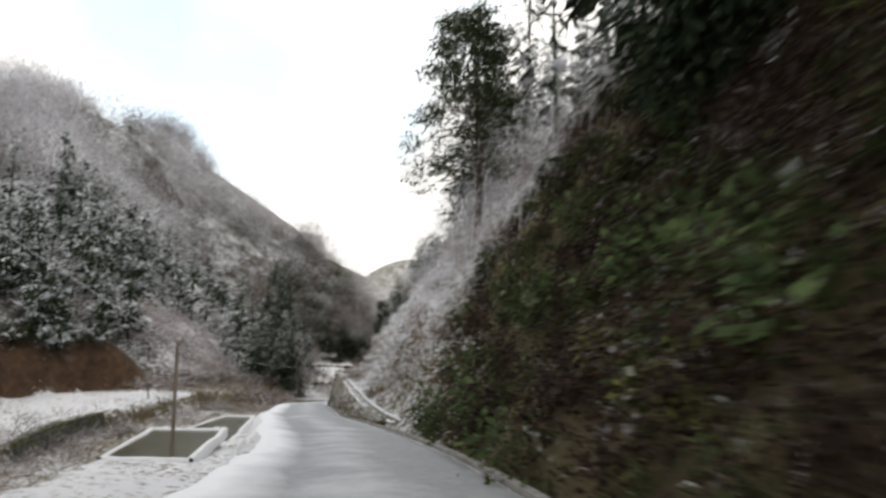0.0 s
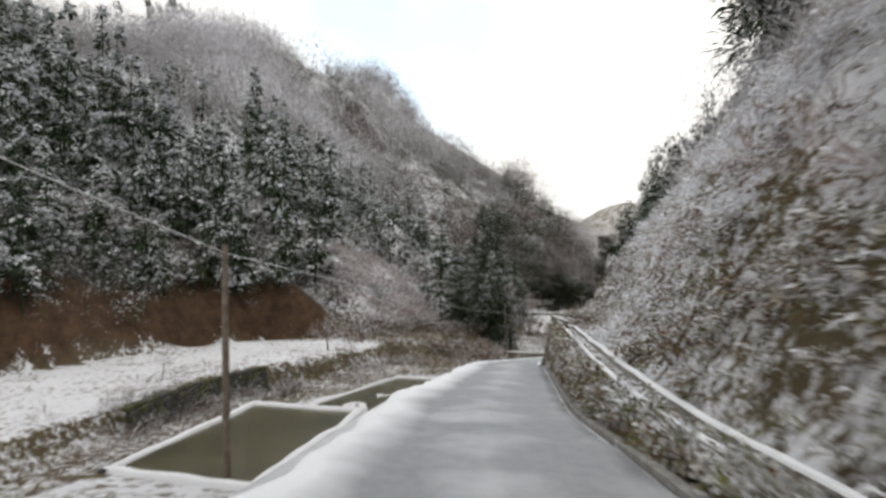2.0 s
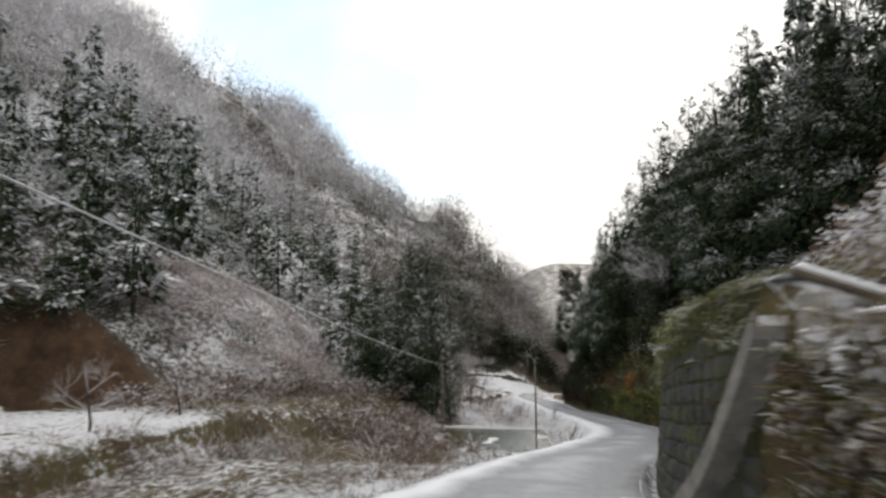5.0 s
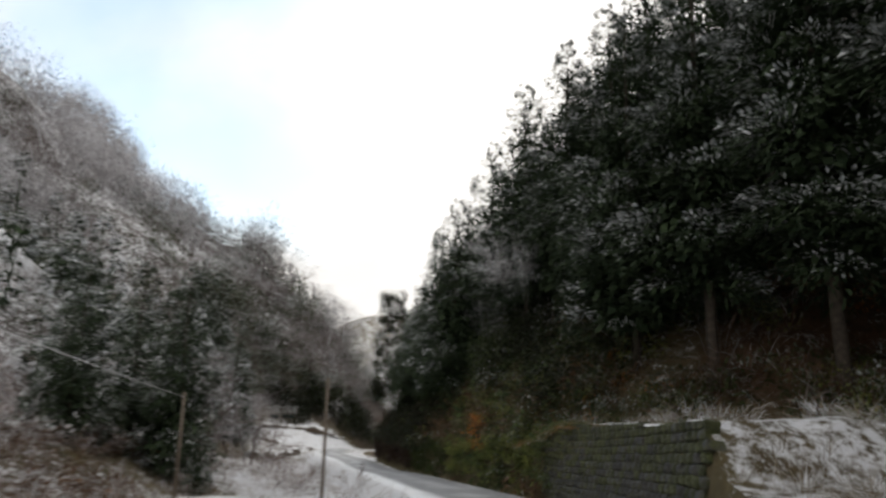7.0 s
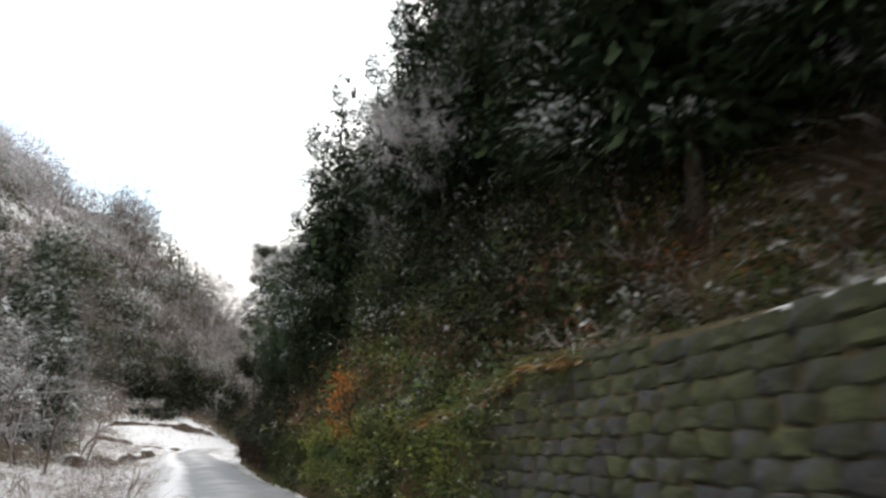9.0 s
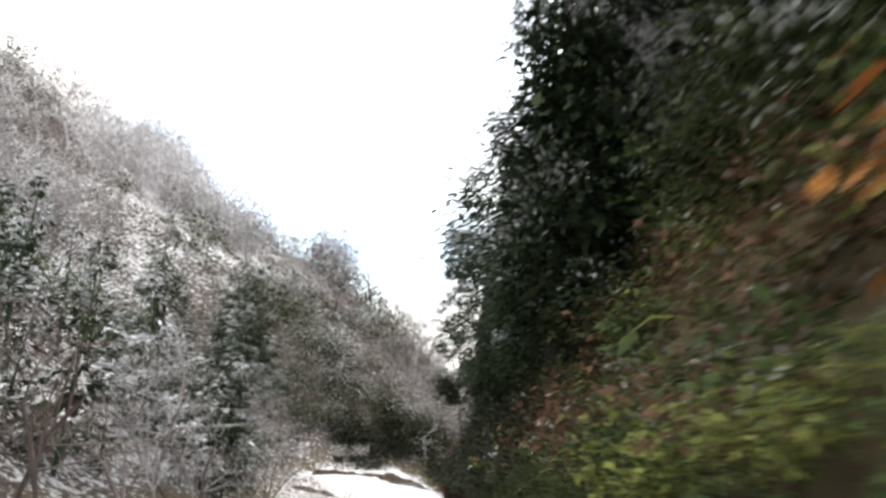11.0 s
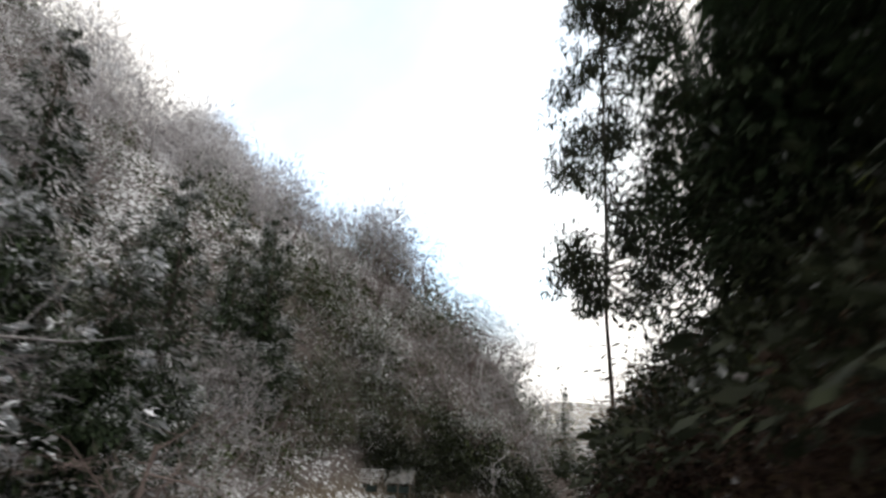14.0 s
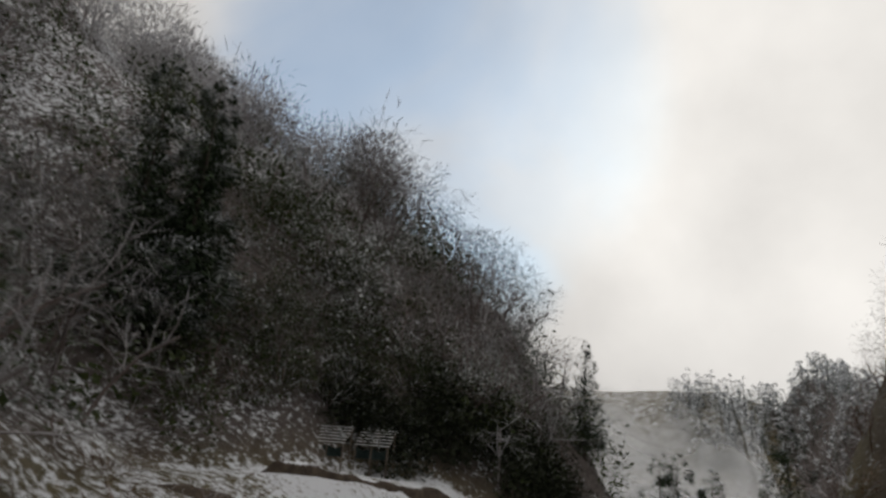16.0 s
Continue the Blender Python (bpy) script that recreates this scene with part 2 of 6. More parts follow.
def fbm(x, y, scale, octaves=4, seed=0):
    """Smooth value noise in -1..1 over the plan, for arrays."""
    x, y = np.asarray(x, float) / scale + seed * 17.31, np.asarray(y, float) / scale + seed * 9.7
    tot, amp = np.zeros(np.broadcast(x, y).shape), 1.0
    for o in range(octaves):
        xi, yi = np.floor(x), np.floor(y)
        fx, fy = x - xi, y - yi
        fx, fy = fx * fx * (3 - 2 * fx), fy * fy * (3 - 2 * fy)

        def g(a, b):
            h = np.sin(a * 127.1 + b * 311.7 + seed * 74.7) * 43758.5453
            return h - np.floor(h)

        tot += amp * ((g(xi, yi) * (1 - fx) + g(xi + 1, yi) * fx) * (1 - fy) + (g(xi, yi + 1) * (1 - fx) + g(xi + 1, yi + 1) * fx) * fy - 0.5)
        x, y, amp = x * 2.03 + 5.1, y * 2.03 + 1.7, amp * 0.5
    return tot * 2


# ---- the plan: the road's line, the slopes on both sides ----
eyes = np.array([m.translation[:] for t, m in PATH])
RY = np.concatenate([[-60, -30], eyes[:, 1], [140, 152, 168, 188, 212, 245, 320, 1600]])
RX = np.concatenate([[3, 1], eyes[:, 0], [-18.5, -18.5, -12, -2, 8, 20, 45, 200]])
RZ = np.concatenate([[7.6, 4.4], eyes[:, 2] - EYE + 1.3, [-13.9, -14.6, -16.8, -20.5, -22.5, -24.5, -28, -40]])
GY = np.arange(-60, 1600, 0.5)


def soft_line(ys, vs, width):
    v = np.interp(GY, ys, vs)
    k = np.hanning(2 * width + 1)
    return np.convolve(np.pad(v, width, mode="edge"), k / k.sum(), mode="valid")


ROAD_X, ROAD_Z = soft_line(RY, RX, 6), soft_line(RY, RZ - 1.3, 12)
EDGE_R, EDGE_L = 1.75, -1.95


def rx(y):
    return np.interp(y, GY, ROAD_X)


def rz(y):
    return np.interp(y, GY, ROAD_Z)


TOE = np.array([(-70, -60), (-52, 0), (-46, 40), (-44, 68), (-41, 74), (-36, 79), (-31.5, 86), (-30.5, 97), (-28, 108), (-25, 125), (-28, 140), (-33, 152), (-29, 165), (-19, 173), (-9.9, 184), (-8, 197), (-16, 216), (-34, 236), (-60, 300), (-80, 900), (-150, 1600)], float)


def toe_distance(x, y):
    """Metres into the western hill from the line of its foot, negative outside."""
    best, side = np.full(np.broadcast(x, y).shape, 1e9), np.zeros(np.broadcast(x, y).shape)
    for (ax, ay), (bx, by) in zip(TOE[:-1], TOE[1:]):
        dx, dy = bx - ax, by - ay
        t = np.clip(((x - ax) * dx + (y - ay) * dy) / (dx * dx + dy * dy), 0, 1)
        ex, ey = x - ax - t * dx, y - ay - t * dy
        d = np.hypot(ex, ey)
        s = np.sign(dx * ey - dy * ex)
        near = d < best
        best, side = np.where(near, d, best), np.where(near, s, side)
    return best * side


FIELD_Y = [-60, 0, 30, 60, 91, 105, 130, 150, 168, 180, 200, 260, 1600]
FIELD_Z = [-4, -6, -8, -8.7, -9.5, -12.2, -14.1, -13.9, -13.8, -17.5, -21.5, -25, -42]


def bank_u(y):
    """Where the field's bank above the stream stands, from the road's line."""
    return interp(y, [-60, 50, 75, 88, 100, 108, 300], [-19.5, -20, -19.5, -15, -12, -9, -9])


def wall_top(y):
    """Height of the retaining walls on the hill side above the road."""
    return interp(y, [-60, 23.5, 28, 31, 38, 46, 49.8, 50.4, 57, 60.0, 61.1, 61.5, 64, 70.5, 71.5, 78, 83, 85, 88, 98, 106, 120, 127.5, 129.5, 300], [0.0, 0.0, 0.3, 0.68, 1.2, 1.8, 1.95, 2.6, 2.8, 2.5, 1.9, 0.4, 0.5, 0.9, 2.0, 2.25, 2.45, 1.95, 1.7, 1.7, 1.6, 1.9, 2.1, 0.0, 0])


def wall_u(y):
    """How far the foot of those walls stands from the road's line."""
    return interp(y, [-60, 46, 51, 62, 70, 84, 88, 105, 122, 124, 128, 300], [2.3, 2.3, 2.08, 2.08, 2.75, 2.75, 2.35, 2.3, 2.6, 2.75, 3.8, 3.8])


def softcap(h, cap, r=6.0):
    return -r * np.logaddexp(-h / r, -cap / r)


# paddies: from y to y, outer and inner edge at both ends, water level
PADDIES = [(31.2, 37.6, -9.1, -5.6, -8.4, -4.9, -6.05), (41.5, 52.0, -10.2, -5.2, -6.2, -4.6, -7.75), (81.5, 92.0, -12.6, -3.9, -11.6, -3.9, -12.15)]


def ground_z(x, y, rough=True):
    x, y = np.broadcast_arrays(np.asarray(x, float), np.asarray(y, float))
    u, z0 = x - rx(y), rz(y)
    # valley side: verge, paddies, stream bed, fields
    pond = interp(y, [-60, 0, 25, 45, 60, 70, 91, 127, 150, 180, 260], [-1.6, -1.6, -2.1, -1.95, -1.8, -1.7, -1.2, -1.0, -0.3, -1.5, -3])
    field = interp(y, FIELD_Y, FIELD_Z) - z0
    bed = interp(y, [-60, 0, 30, 60, 75, 85, 1600], [-4, -8, -9.4, -10.4, -10.6, -11.6, -40]) - z0
    bed = np.minimum(np.where(y > 85, pond, bed), pond)
    ue = bank_u(y)
    left = pond * smooth(EDGE_L - 0.1, EDGE_L - 1.7, u)
    left = left + (bed - pond) * smooth(-9.9, -12.0, u)
    soft_bank = interp(y, [-60, 74, 86, 300], [0.0, 0.0, 2.8, 2.8])
    left = left + (field - bed) * smooth(0, 1, (ue + 0.5 + soft_bank - u) / (1.2 + 2 * soft_bank))
    # hill side
    ub = interp(y, [-60, 10, 20, 46, 56, 60, 64, 68, 73, 79, 84, 90, 118, 125, 128.3, 130.5, 134, 145, 160, 170, 178, 186, 200, 230, 1600], [2.2, 2.3, 2.6, 3.9, 3.9, 4.2, 11.5, 13, 10, 6.5, 4.0, 2.6, 2.7, 3.2, 4.2, 9, 20, 26, 22, 14, 6, 2.5, 2.5, 10, 60])
    tanr = interp(y, [-60, 10, 25, 55, 62, 78, 86, 120, 128, 140, 165, 182, 230], [1.7, 1.6, 1.15, 1.15, 0.9, 0.95, 1.3, 1.4, 1.4, 0.9, 1.0, 2.3, 1.75])
    drop = interp(y, [-60, 127, 134, 145, 162, 180, 1600], [0, 0, -2.5, -6.0, -5, -1, -1]) * smooth(2.6, 12, u)
    capr = interp(y, [-60, 20, 50, 62, 80, 100, 120, 128, 150, 200, 1600], [26, 26, 22, 24, 26, 24, 15, 11, 22, 30, 20])
    hill = softcap(np.maximum(u - ub, 0) * tanr, capr, 3.0) - softcap(np.zeros_like(u), capr, 3.0)
    wu = wall_u(y)
    right = wall_top(y) * smooth(0.02, 0.22, u - wu) + drop + hill
    gutter = -0.22 * smooth(EDGE_R, EDGE_R + 0.15, u) * smooth(0.1, -0.05, u - wu) * smooth(2, 8, y) * smooth(132, 126, y)
    z = z0 + np.where(u < 0, left, right + gutter)
    # western hill
    d = toe_distance(x, y)
    red = smooth(30, 40, y) * smooth(82, 77, y)
    cap = interp(y, [-60, 40, 100, 125, 150, 165, 180, 196, 212, 230, 262, 300, 1600], [22, 25, 29, 38, 48, 46, 28, 27, 40, 58, 58, 30, 20])
    h = np.maximum(d, 0) * interp(y, [-60, 70, 110, 150, 165, 180, 300], [0.8, 0.8, 0.9, 0.8, 0.8, 0.88, 0.88]) + red * 3.2 * smooth(0, 1.6, d) + 0.6 * np.clip(d, 0, 14) * smooth(150, 172, y) + 0.8 * np.maximum(d - 38, 0) * smooth(190, 170, y) + 1.1 * np.maximum(d - 36, 0) * smooth(200, 228, y) * smooth(290, 262, y)
    knoll = np.exp(-(((x + 37.5) / 6.0) ** 2 + ((y - 94) / 9.0) ** 2) ** 2)
    h = h + 1.3 * knoll * smooth(-0.3, 1.2, d)
    top = np.maximum(cap - z0, 3.0) + 0.12 * np.clip(d - 60, 0, 100)
    z = z + np.where(d > 0, softcap(h, top, 4.0) - softcap(np.zeros_like(h), top, 4.0), 0) * (u < 0)
    # flat paddies
    for y0, y1, ua, ub_, uc, ud, zc in PADDIES:
        t = np.clip((y - y0) / (y1 - y0), 0, 1)
        lo, hi = ua + (uc - ua) * t, ub_ + (ud - ub_) * t
        m = smooth(-0.25, 0.1, y - y0) * smooth(-0.25, 0.1, y1 - y) * smooth(-0.25, 0.1, u - lo) * smooth(-0.25, 0.1, hi - u)
        z = z + (zc - 0.22 - z) * m
    # far ridges down the valley
    for cx, cy, sx, sy, hh in ((82, 480, 50, 90, 34), (25, 540, 70, 80, 57), (-48, 560, 46, 80, 41), (240, 620, 110, 160, 90), (-260, 620, 130, 200, 90)):
        z = z + hh * np.exp(-((x - cx) / sx) ** 2 - ((y - cy) / sy) ** 2) * smooth(250, 330, y)
    if rough:
        off = np.maximum(np.maximum(EDGE_L - 0.2 - u, u - wu - 0.5), 0)
        w = smooth(0, 2.5, off)
        steep = smooth(0, 4, np.maximum(d, u - ub))
        z = z + w * (0.10 * fbm(x, y, 1.6, 3, 1) + (0.14 + 0.5 * steep) * fbm(x, y, 6.0, 4, 2)) + steep * 1.5 * fbm(x, y, 22, 3, 3)
        z = z + 0.85 * np.abs(fbm(x, y, 2.1, 3, 12)) * smooth(0.3, 1.6, u - ub) * smooth(16, 22, y) * smooth(62, 57, y)
    return z


def snow_cover(x, y):
    """Share of the ground under snow, and of bare red earth."""
    u, d = x - rx(y), toe_distance(x, y)
    s = np.full(x.shape, 0.62)
    s = np.where(u < 0, 0.66, s)
    s = np.where((u < 0) & (d > 0), 0.34, s)
    s = np.where((u < 0) & (d > 0), s + 0.22 * smooth(8, 30, d) - 0.10 * smooth(135, 165, y), s)
    ue = bank_u(y)
    s = np.where((u < -9.5) & (u > ue - 0.6) & (y < 80), 0.44, s)
    s = np.where((u < ue - 0.8) & (d < 0), 0.68 - 0.14 * smooth(76, 86, y), s)
    s = np.where((u < EDGE_L) & (u > EDGE_L - 1.2), 0.72, s)
    near = smooth(20, 15, y - 7.5 * smooth(2.7, 4.3, u))
    wu = wall_u(y)
    s = np.where(u > wu, (0.58 + 0.2 * smooth(3.6, 6.5, u)) * (1 - near) + 0.15 * near, s)
    s = np.where((u > wu) & (y > 61) & (y < 84), np.where(u > interp(y, [61, 68, 73, 84], [8, 12.5, 9.5, 3.4]), 0.15, 0.54), s)
    s = np.where((u > wu) & (y > 84) & (y < 128), 0.18, s)
    red = smooth(30, 38, y) * smooth(82, 78, y) * smooth(-0.8, 0.4, d + 0.6 * fbm(x, y, 3, 2, 7)) * smooth(4.5, 2.6, d + 1.5 * fbm(x, y, 5, 2, 8))
    red = np.maximum(red, 0.8 * smooth(61, 64, y) * smooth(84, 80, y) * smooth(-0.5, 1.5, u - interp(y, [61, 68, 73, 84], [8, 13, 10, 3.6])) * (u > 0) * (u < 20))
    red = np.maximum(red, 0.9 * smooth(103, 107, y) * smooth(132, 129, y) * smooth(0, 0.4, u - wu) * (u < 16))
    s = np.where(red > 0.4, 0.12, s)
    s = np.where((u > wu) & (y > 127), 0.22, s)
    s = s + 0.08 * smooth(132, 142, y) * smooth(176, 168, y) * smooth(7, 3, d) * smooth(-1, 1, d) * (u < 0)
    s = s - 0.12 * smooth(128, 138, y) * smooth(156, 148, y) * (u < 0) * (d < 0)
    s = s + 0.14 * smooth(150, 154, y) * smooth(182, 174, y) * (u < 0) * (d < 0.5)
    s = s - 0.3 * smooth(72, 78, y) * smooth(104, 98, y) * (u < -9) * (d < 0)
    # Snow thinned beyond y 250 so the far ridge greys as mist would.
    s = s - 0.12 * smooth(250, 400, y) + 0.07 * smooth(135, 120, y) * (d > 2) * (u < 0)
    s = s + 0.12 * np.exp(-(((x + 37.5) / 6.5) ** 2 + ((y - 94) / 9.5) ** 2) ** 2)
    return s, red


def grid_lines(parts):
    v = []
    for a, b, step in parts:
        v.extend(np.arange(a, b, step))
    return np.array(sorted(set(np.round(v, 3))))


def build_ground():
    us = grid_lines([(-900, -140, 60), (-140, -60, 4), (-60, -24, 1.3), (-24, -4, 0.45), (-4, -2.2, 0.18), (-2.2, 1.7, 0.95), (1.7, 3.0, 0.1), (3.0, 6, 0.22), (6, 16, 0.45), (16, 60, 1.5), (60, 140, 5), (140, 901, 60)])
    ys = grid_lines([(-60, -20, 3), (-20, 132, 0.6), (132, 260, 2.0), (260, 420, 6), (420, 1600, 40)])
    U, Y = np.meshgrid(us, ys)
    X = U + rx(Y)
    Z = ground_z(X, Y)
    Z = Z - 0.10 * ((U > EDGE_L + 0.1) & (U < EDGE_R - 0.1))
    s, e = snow_cover(X, Y)
    n, m = len(ys), len(us)
    i = (np.arange(n - 1)[:, None] * m + np.arange(m - 1)[None, :]).ravel()
    F = np.stack([i, i + 1, i + m + 1, i + m], 1)
    V = np.stack([X, Y, Z], -1).reshape(-1, 3)
    ob = new("ground", mesh_np("ground", V, F, M_GROUND, s.ravel(), e.ravel(), smooth=True, litter=np.maximum(smooth(-1, 3, toe_distance(X, Y)), smooth(9, 14, U)).ravel()))
    return tagged(ob, "steep valley ground with dead grass and patchy wet snow", "ground", kind="structure")


def build_road():
    us = np.array([-2.35, -2.0, -1.75, -1.35, -1.0, -0.5, 0, 0.5, 1.0, 1.4, 1.72, 1.8])
    dz = np.array([-0.35, 0.03, 0.07, 0.05, 0.0, 0.03, 0.05, 0.03, 0.0, 0.02, -0.01, -0.3])
    sn = np.array([1.0, 1.0, 0.95, 0.55, 0.12, 0.25, 0.35, 0.25, 0.1, 0.2, 0.45, 0.6])
    ys = grid_lines([(-40, 135, 0.35), (135, 300, 1.5)])
    U, Y = np.meshgrid(us, ys)
    wob = 0.22 * fbm(Y * 0 + 3.3, Y, 3.5, 3, 5) + 0.06 * fbm(Y * 0, Y, 0.8, 2, 6)
    X = U + rx(Y) + np.where(U < -1.7, wob, 0) + np.where(U > 1.4, 0.25 * wob, 0)
    Z = rz(Y) + dz[None, :] + 0.012 * fbm(X, Y, 0.9, 3, 9)
    n, m = len(ys), len(us)
    i = (np.arange(n - 1)[:, None] * m + np.arange(m - 1)[None, :]).ravel()
    F = np.stack([i, i + 1, i + m + 1, i + m], 1)
    S = np.broadcast_to(sn[None, :], U.shape)
    ob = new("road", mesh_np("road", np.stack([X, Y, Z], -1).reshape(-1, 3), F, M_ROAD, S.ravel(), smooth=True))
    return tagged(ob, "narrow mountain road under thin wheel-worn snow", "road", kind="structure")


build_ground()
build_road()

# ---- plant templates: arrays of corners, triangles, snow ----
rng = np.random.default_rng(7)


def merge(items):
    V, F, S, k = [], [], [], 0
    for v, f, s in items:
        V.append(v)
        F.append(f + k)
        S.append(s)
        k += len(v)
    return np.concatenate(V), np.concatenate(F), np.concatenate(S)


def placed(t, xyz, size, turn, snow=0.0, lean=(0, 0), stretch=1.0):
    """Template t moved to many places, as one merged set."""
    v, f, s = t
    n = len(xyz)
    c, q = np.cos(turn)[:, None], np.sin(turn)[:, None]
    x, y, z = v[:, 0][None, :], v[:, 1][None, :], v[:, 2][None, :] * stretch
    sz = np.asarray(size)[:, None]
    lean = np.asarray(lean, float).reshape(-1, 2)
    P = np.stack([(x * c - y * q + lean[:, :1] * z) * sz, (x * q + y * c + lean[:, 1:] * z) * sz, z * sz], -1) + np.asarray(xyz)[:, None, :]
    F = f[None] + (np.arange(n) * len(v))[:, None, None]
    S = np.clip(s[None, :] + np.broadcast_to(np.asarray(snow).reshape(-1, 1), (n, 1)), -1, 2)
    return P.reshape(-1, 3), F.reshape(-1, 3), S.ravel()


def fronds(org, out, length, width, droop, snow):
    """Bent, tapering sprays: one for each row of org, growing along out and hanging by droop."""
    n = len(org)
    out = out / np.linalg.norm(out, axis=1, keepdims=True)
    side = np.cross(out, [0, 0, 1.0])
    side /= np.maximum(np.linalg.norm(side, axis=1, keepdims=True), 1e-6)
    roll = rng.uniform(-0.7, 0.7, (n, 1))
    side = side * np.cos(roll) + np.array([[0, 0, 1.0]]) * np.sin(roll)
    l, w = length[:, None], width[:, None]
    dn = np.array([[0, 0, -1.0]])
    p1 = org + out * l * 0.5 + dn * droop[:, None] * l * 0.12
    p2 = org + out * l + dn * droop[:, None] * l * 0.5
    V = np.stack([org, p1 + side * w * 0.5, p1 - side * w * 0.5 + dn * w * 0.15, p2], 1)
    b = (np.arange(n) * 4)[:, None]
    F = np.concatenate([b + np.array([[0, 2, 1]]), b + np.array([[1, 2, 3]])])
    S = np.stack([snow - 0.15, snow, snow, snow + 0.15], 1)
    return V.reshape(-1, 3), F, S.ravel()


def tube(points, radii, sides=5, snow=0.3):
    P = np.asarray(points, float)
    d = np.gradient(P, axis=0)
    d /= np.maximum(np.linalg.norm(d, axis=1, keepdims=True), 1e-9)
    ref = np.where(np.abs(d[:, 2:3]) > 0.9, np.array([[1.0, 0, 0]]), np.array([[0, 0, 1.0]]))
    a = np.cross(d, ref)
    a /= np.linalg.norm(a, axis=1, keepdims=True)
    b = np.cross(d, a)
    th = np.arange(sides) * 2 * np.pi / sides
    R = np.asarray(radii, float)[:, None, None]
    V = P[:, None, :] + R * (a[:, None, :] * np.cos(th)[None, :, None] + b[:, None, :] * np.sin(th)[None, :, None])
    n = len(P)
    i = np.arange(n - 1)[:, None] * sides
    j = np.arange(sides)[None, :]
    k = (j + 1) % sides
    F = np.concatenate([np.stack([(i + j).ravel(), (i + k).ravel(), (i + sides + k).ravel()], 1), np.stack([(i + j).ravel(), (i + sides + k).ravel(), (i + sides + j).ravel()], 1)])
    up = (V[:, :, 2] - P[:, None, 2]) / np.maximum(R[:, :, 0], 1e-6)
    S = snow + 0.35 * np.clip(up, -1, 1)
    return V.reshape(-1, 3), F, S.ravel()


def crown_width(t):
    """Half-width of a cedar's crown, from its tip (0) down to its lowest sprays (1), as a share of the widest."""
    return 0.05 + 0.95 * np.power(t, 0.76) * (1 - 0.4 * smooth(0.84, 1.0, t))


def conifer(h, r, n, low=0.12, snow=0.3, ragged=0.35, frond=1.0, slim=1.0):
    """A cedar: trunk and a dense, billowing crown of drooping sprays in clumps."""
    trunk = tube([(0, 0, -0.5), (0.02 * h * rng.normal() * 0.3, 0, h * 0.3), (0, 0.1, h * 0.65), (0, 0, h * 0.96)], [0.012 * h, 0.009 * h, 0.006 * h, 0.01], 6, -0.4)
    m = int(np.clip(n // 24, 14, 90))
    t = rng.power(1.25, m)
    t[:6] = (0.012, 0.03, 0.05, 0.07, 0.09, 0.115)
    zc = h * (1 - (1 - low) * t)
    az = np.arange(m) * 2.4 + rng.normal(0, 0.4, m)
    Rc = r * crown_width(t) * (1 + ragged * 0.6 * np.sin(az * 2 + zc * 0.9))
    ctr = np.stack([np.cos(az) * Rc * 0.68, np.sin(az) * Rc * 0.68, zc - 0.14 * Rc], 1)
    rc = (0.26 * Rc + 0.018 * h * np.minimum(1, 0.3 + 4 * t)) * rng.uniform(0.8, 1.25, m)
    k = rng.integers(0, m, n)
    out = np.stack([np.cos(az[k]), np.sin(az[k]), np.full(n, 0.15)], 1)
    v = rng.normal(0, 1, (n, 3))
    v /= np.linalg.norm(v, axis=1, keepdims=True)
    dot = (v * out).sum(1)
    v = np.where(dot[:, None] < -0.3, -v, v)
    org = ctr[k] + v * (rc[k] * rng.uniform(0.45, 1.0, n))[:, None] * np.array([[1, 1, 0.75]])
    dirs = v * np.array([[1, 1, 0.6]]) + 0.7 * out + rng.normal(0, 0.25, (n, 3))
    length = frond * (0.5 * rc[k] + 0.014 * h) * rng.uniform(0.6, 1.4, n)
    sn = snow + 0.62 * v[:, 2] + 0.15 * np.abs(dot) - 0.12 + rng.normal(0, 0.09, n)
    spray = fronds(org, dirs, length, length * slim * rng.uniform(0.45, 0.75, n), rng.uniform(0.3, 1.2, n), sn)
    if n < 100:
        return trunk, spray
    # broad dark sprays fill the inside of the crown
    near = n > 2000
    m = n // 3 if near else max(60, n // 9)
    t = np.sqrt(rng.uniform(0.004, 0.97, m))
    R = r * crown_width(t)
    az = rng.uniform(0, 6.28, m)
    f = rng.uniform(0.0, 0.6 if near else 0.5, m)
    org = np.stack([np.cos(az) * R * f, np.sin(az) * R * f, h * (1 - (1 - low) * t)], 1)
    dirs = np.stack([np.cos(az), np.sin(az), rng.normal(-0.1, 0.5, m)], 1) + rng.normal(0, 0.3, (m, 3))
    length = (0.13 if near else 0.42) * (R + 0.03 * h) * rng.uniform(0.8, 1.3, m)
    inner = fronds(org, dirs, length, length * rng.uniform(0.4, 0.7, m), rng.uniform(0.2, 0.9, m), np.full(m, -0.35))
    return trunk, merge([inner, spray])


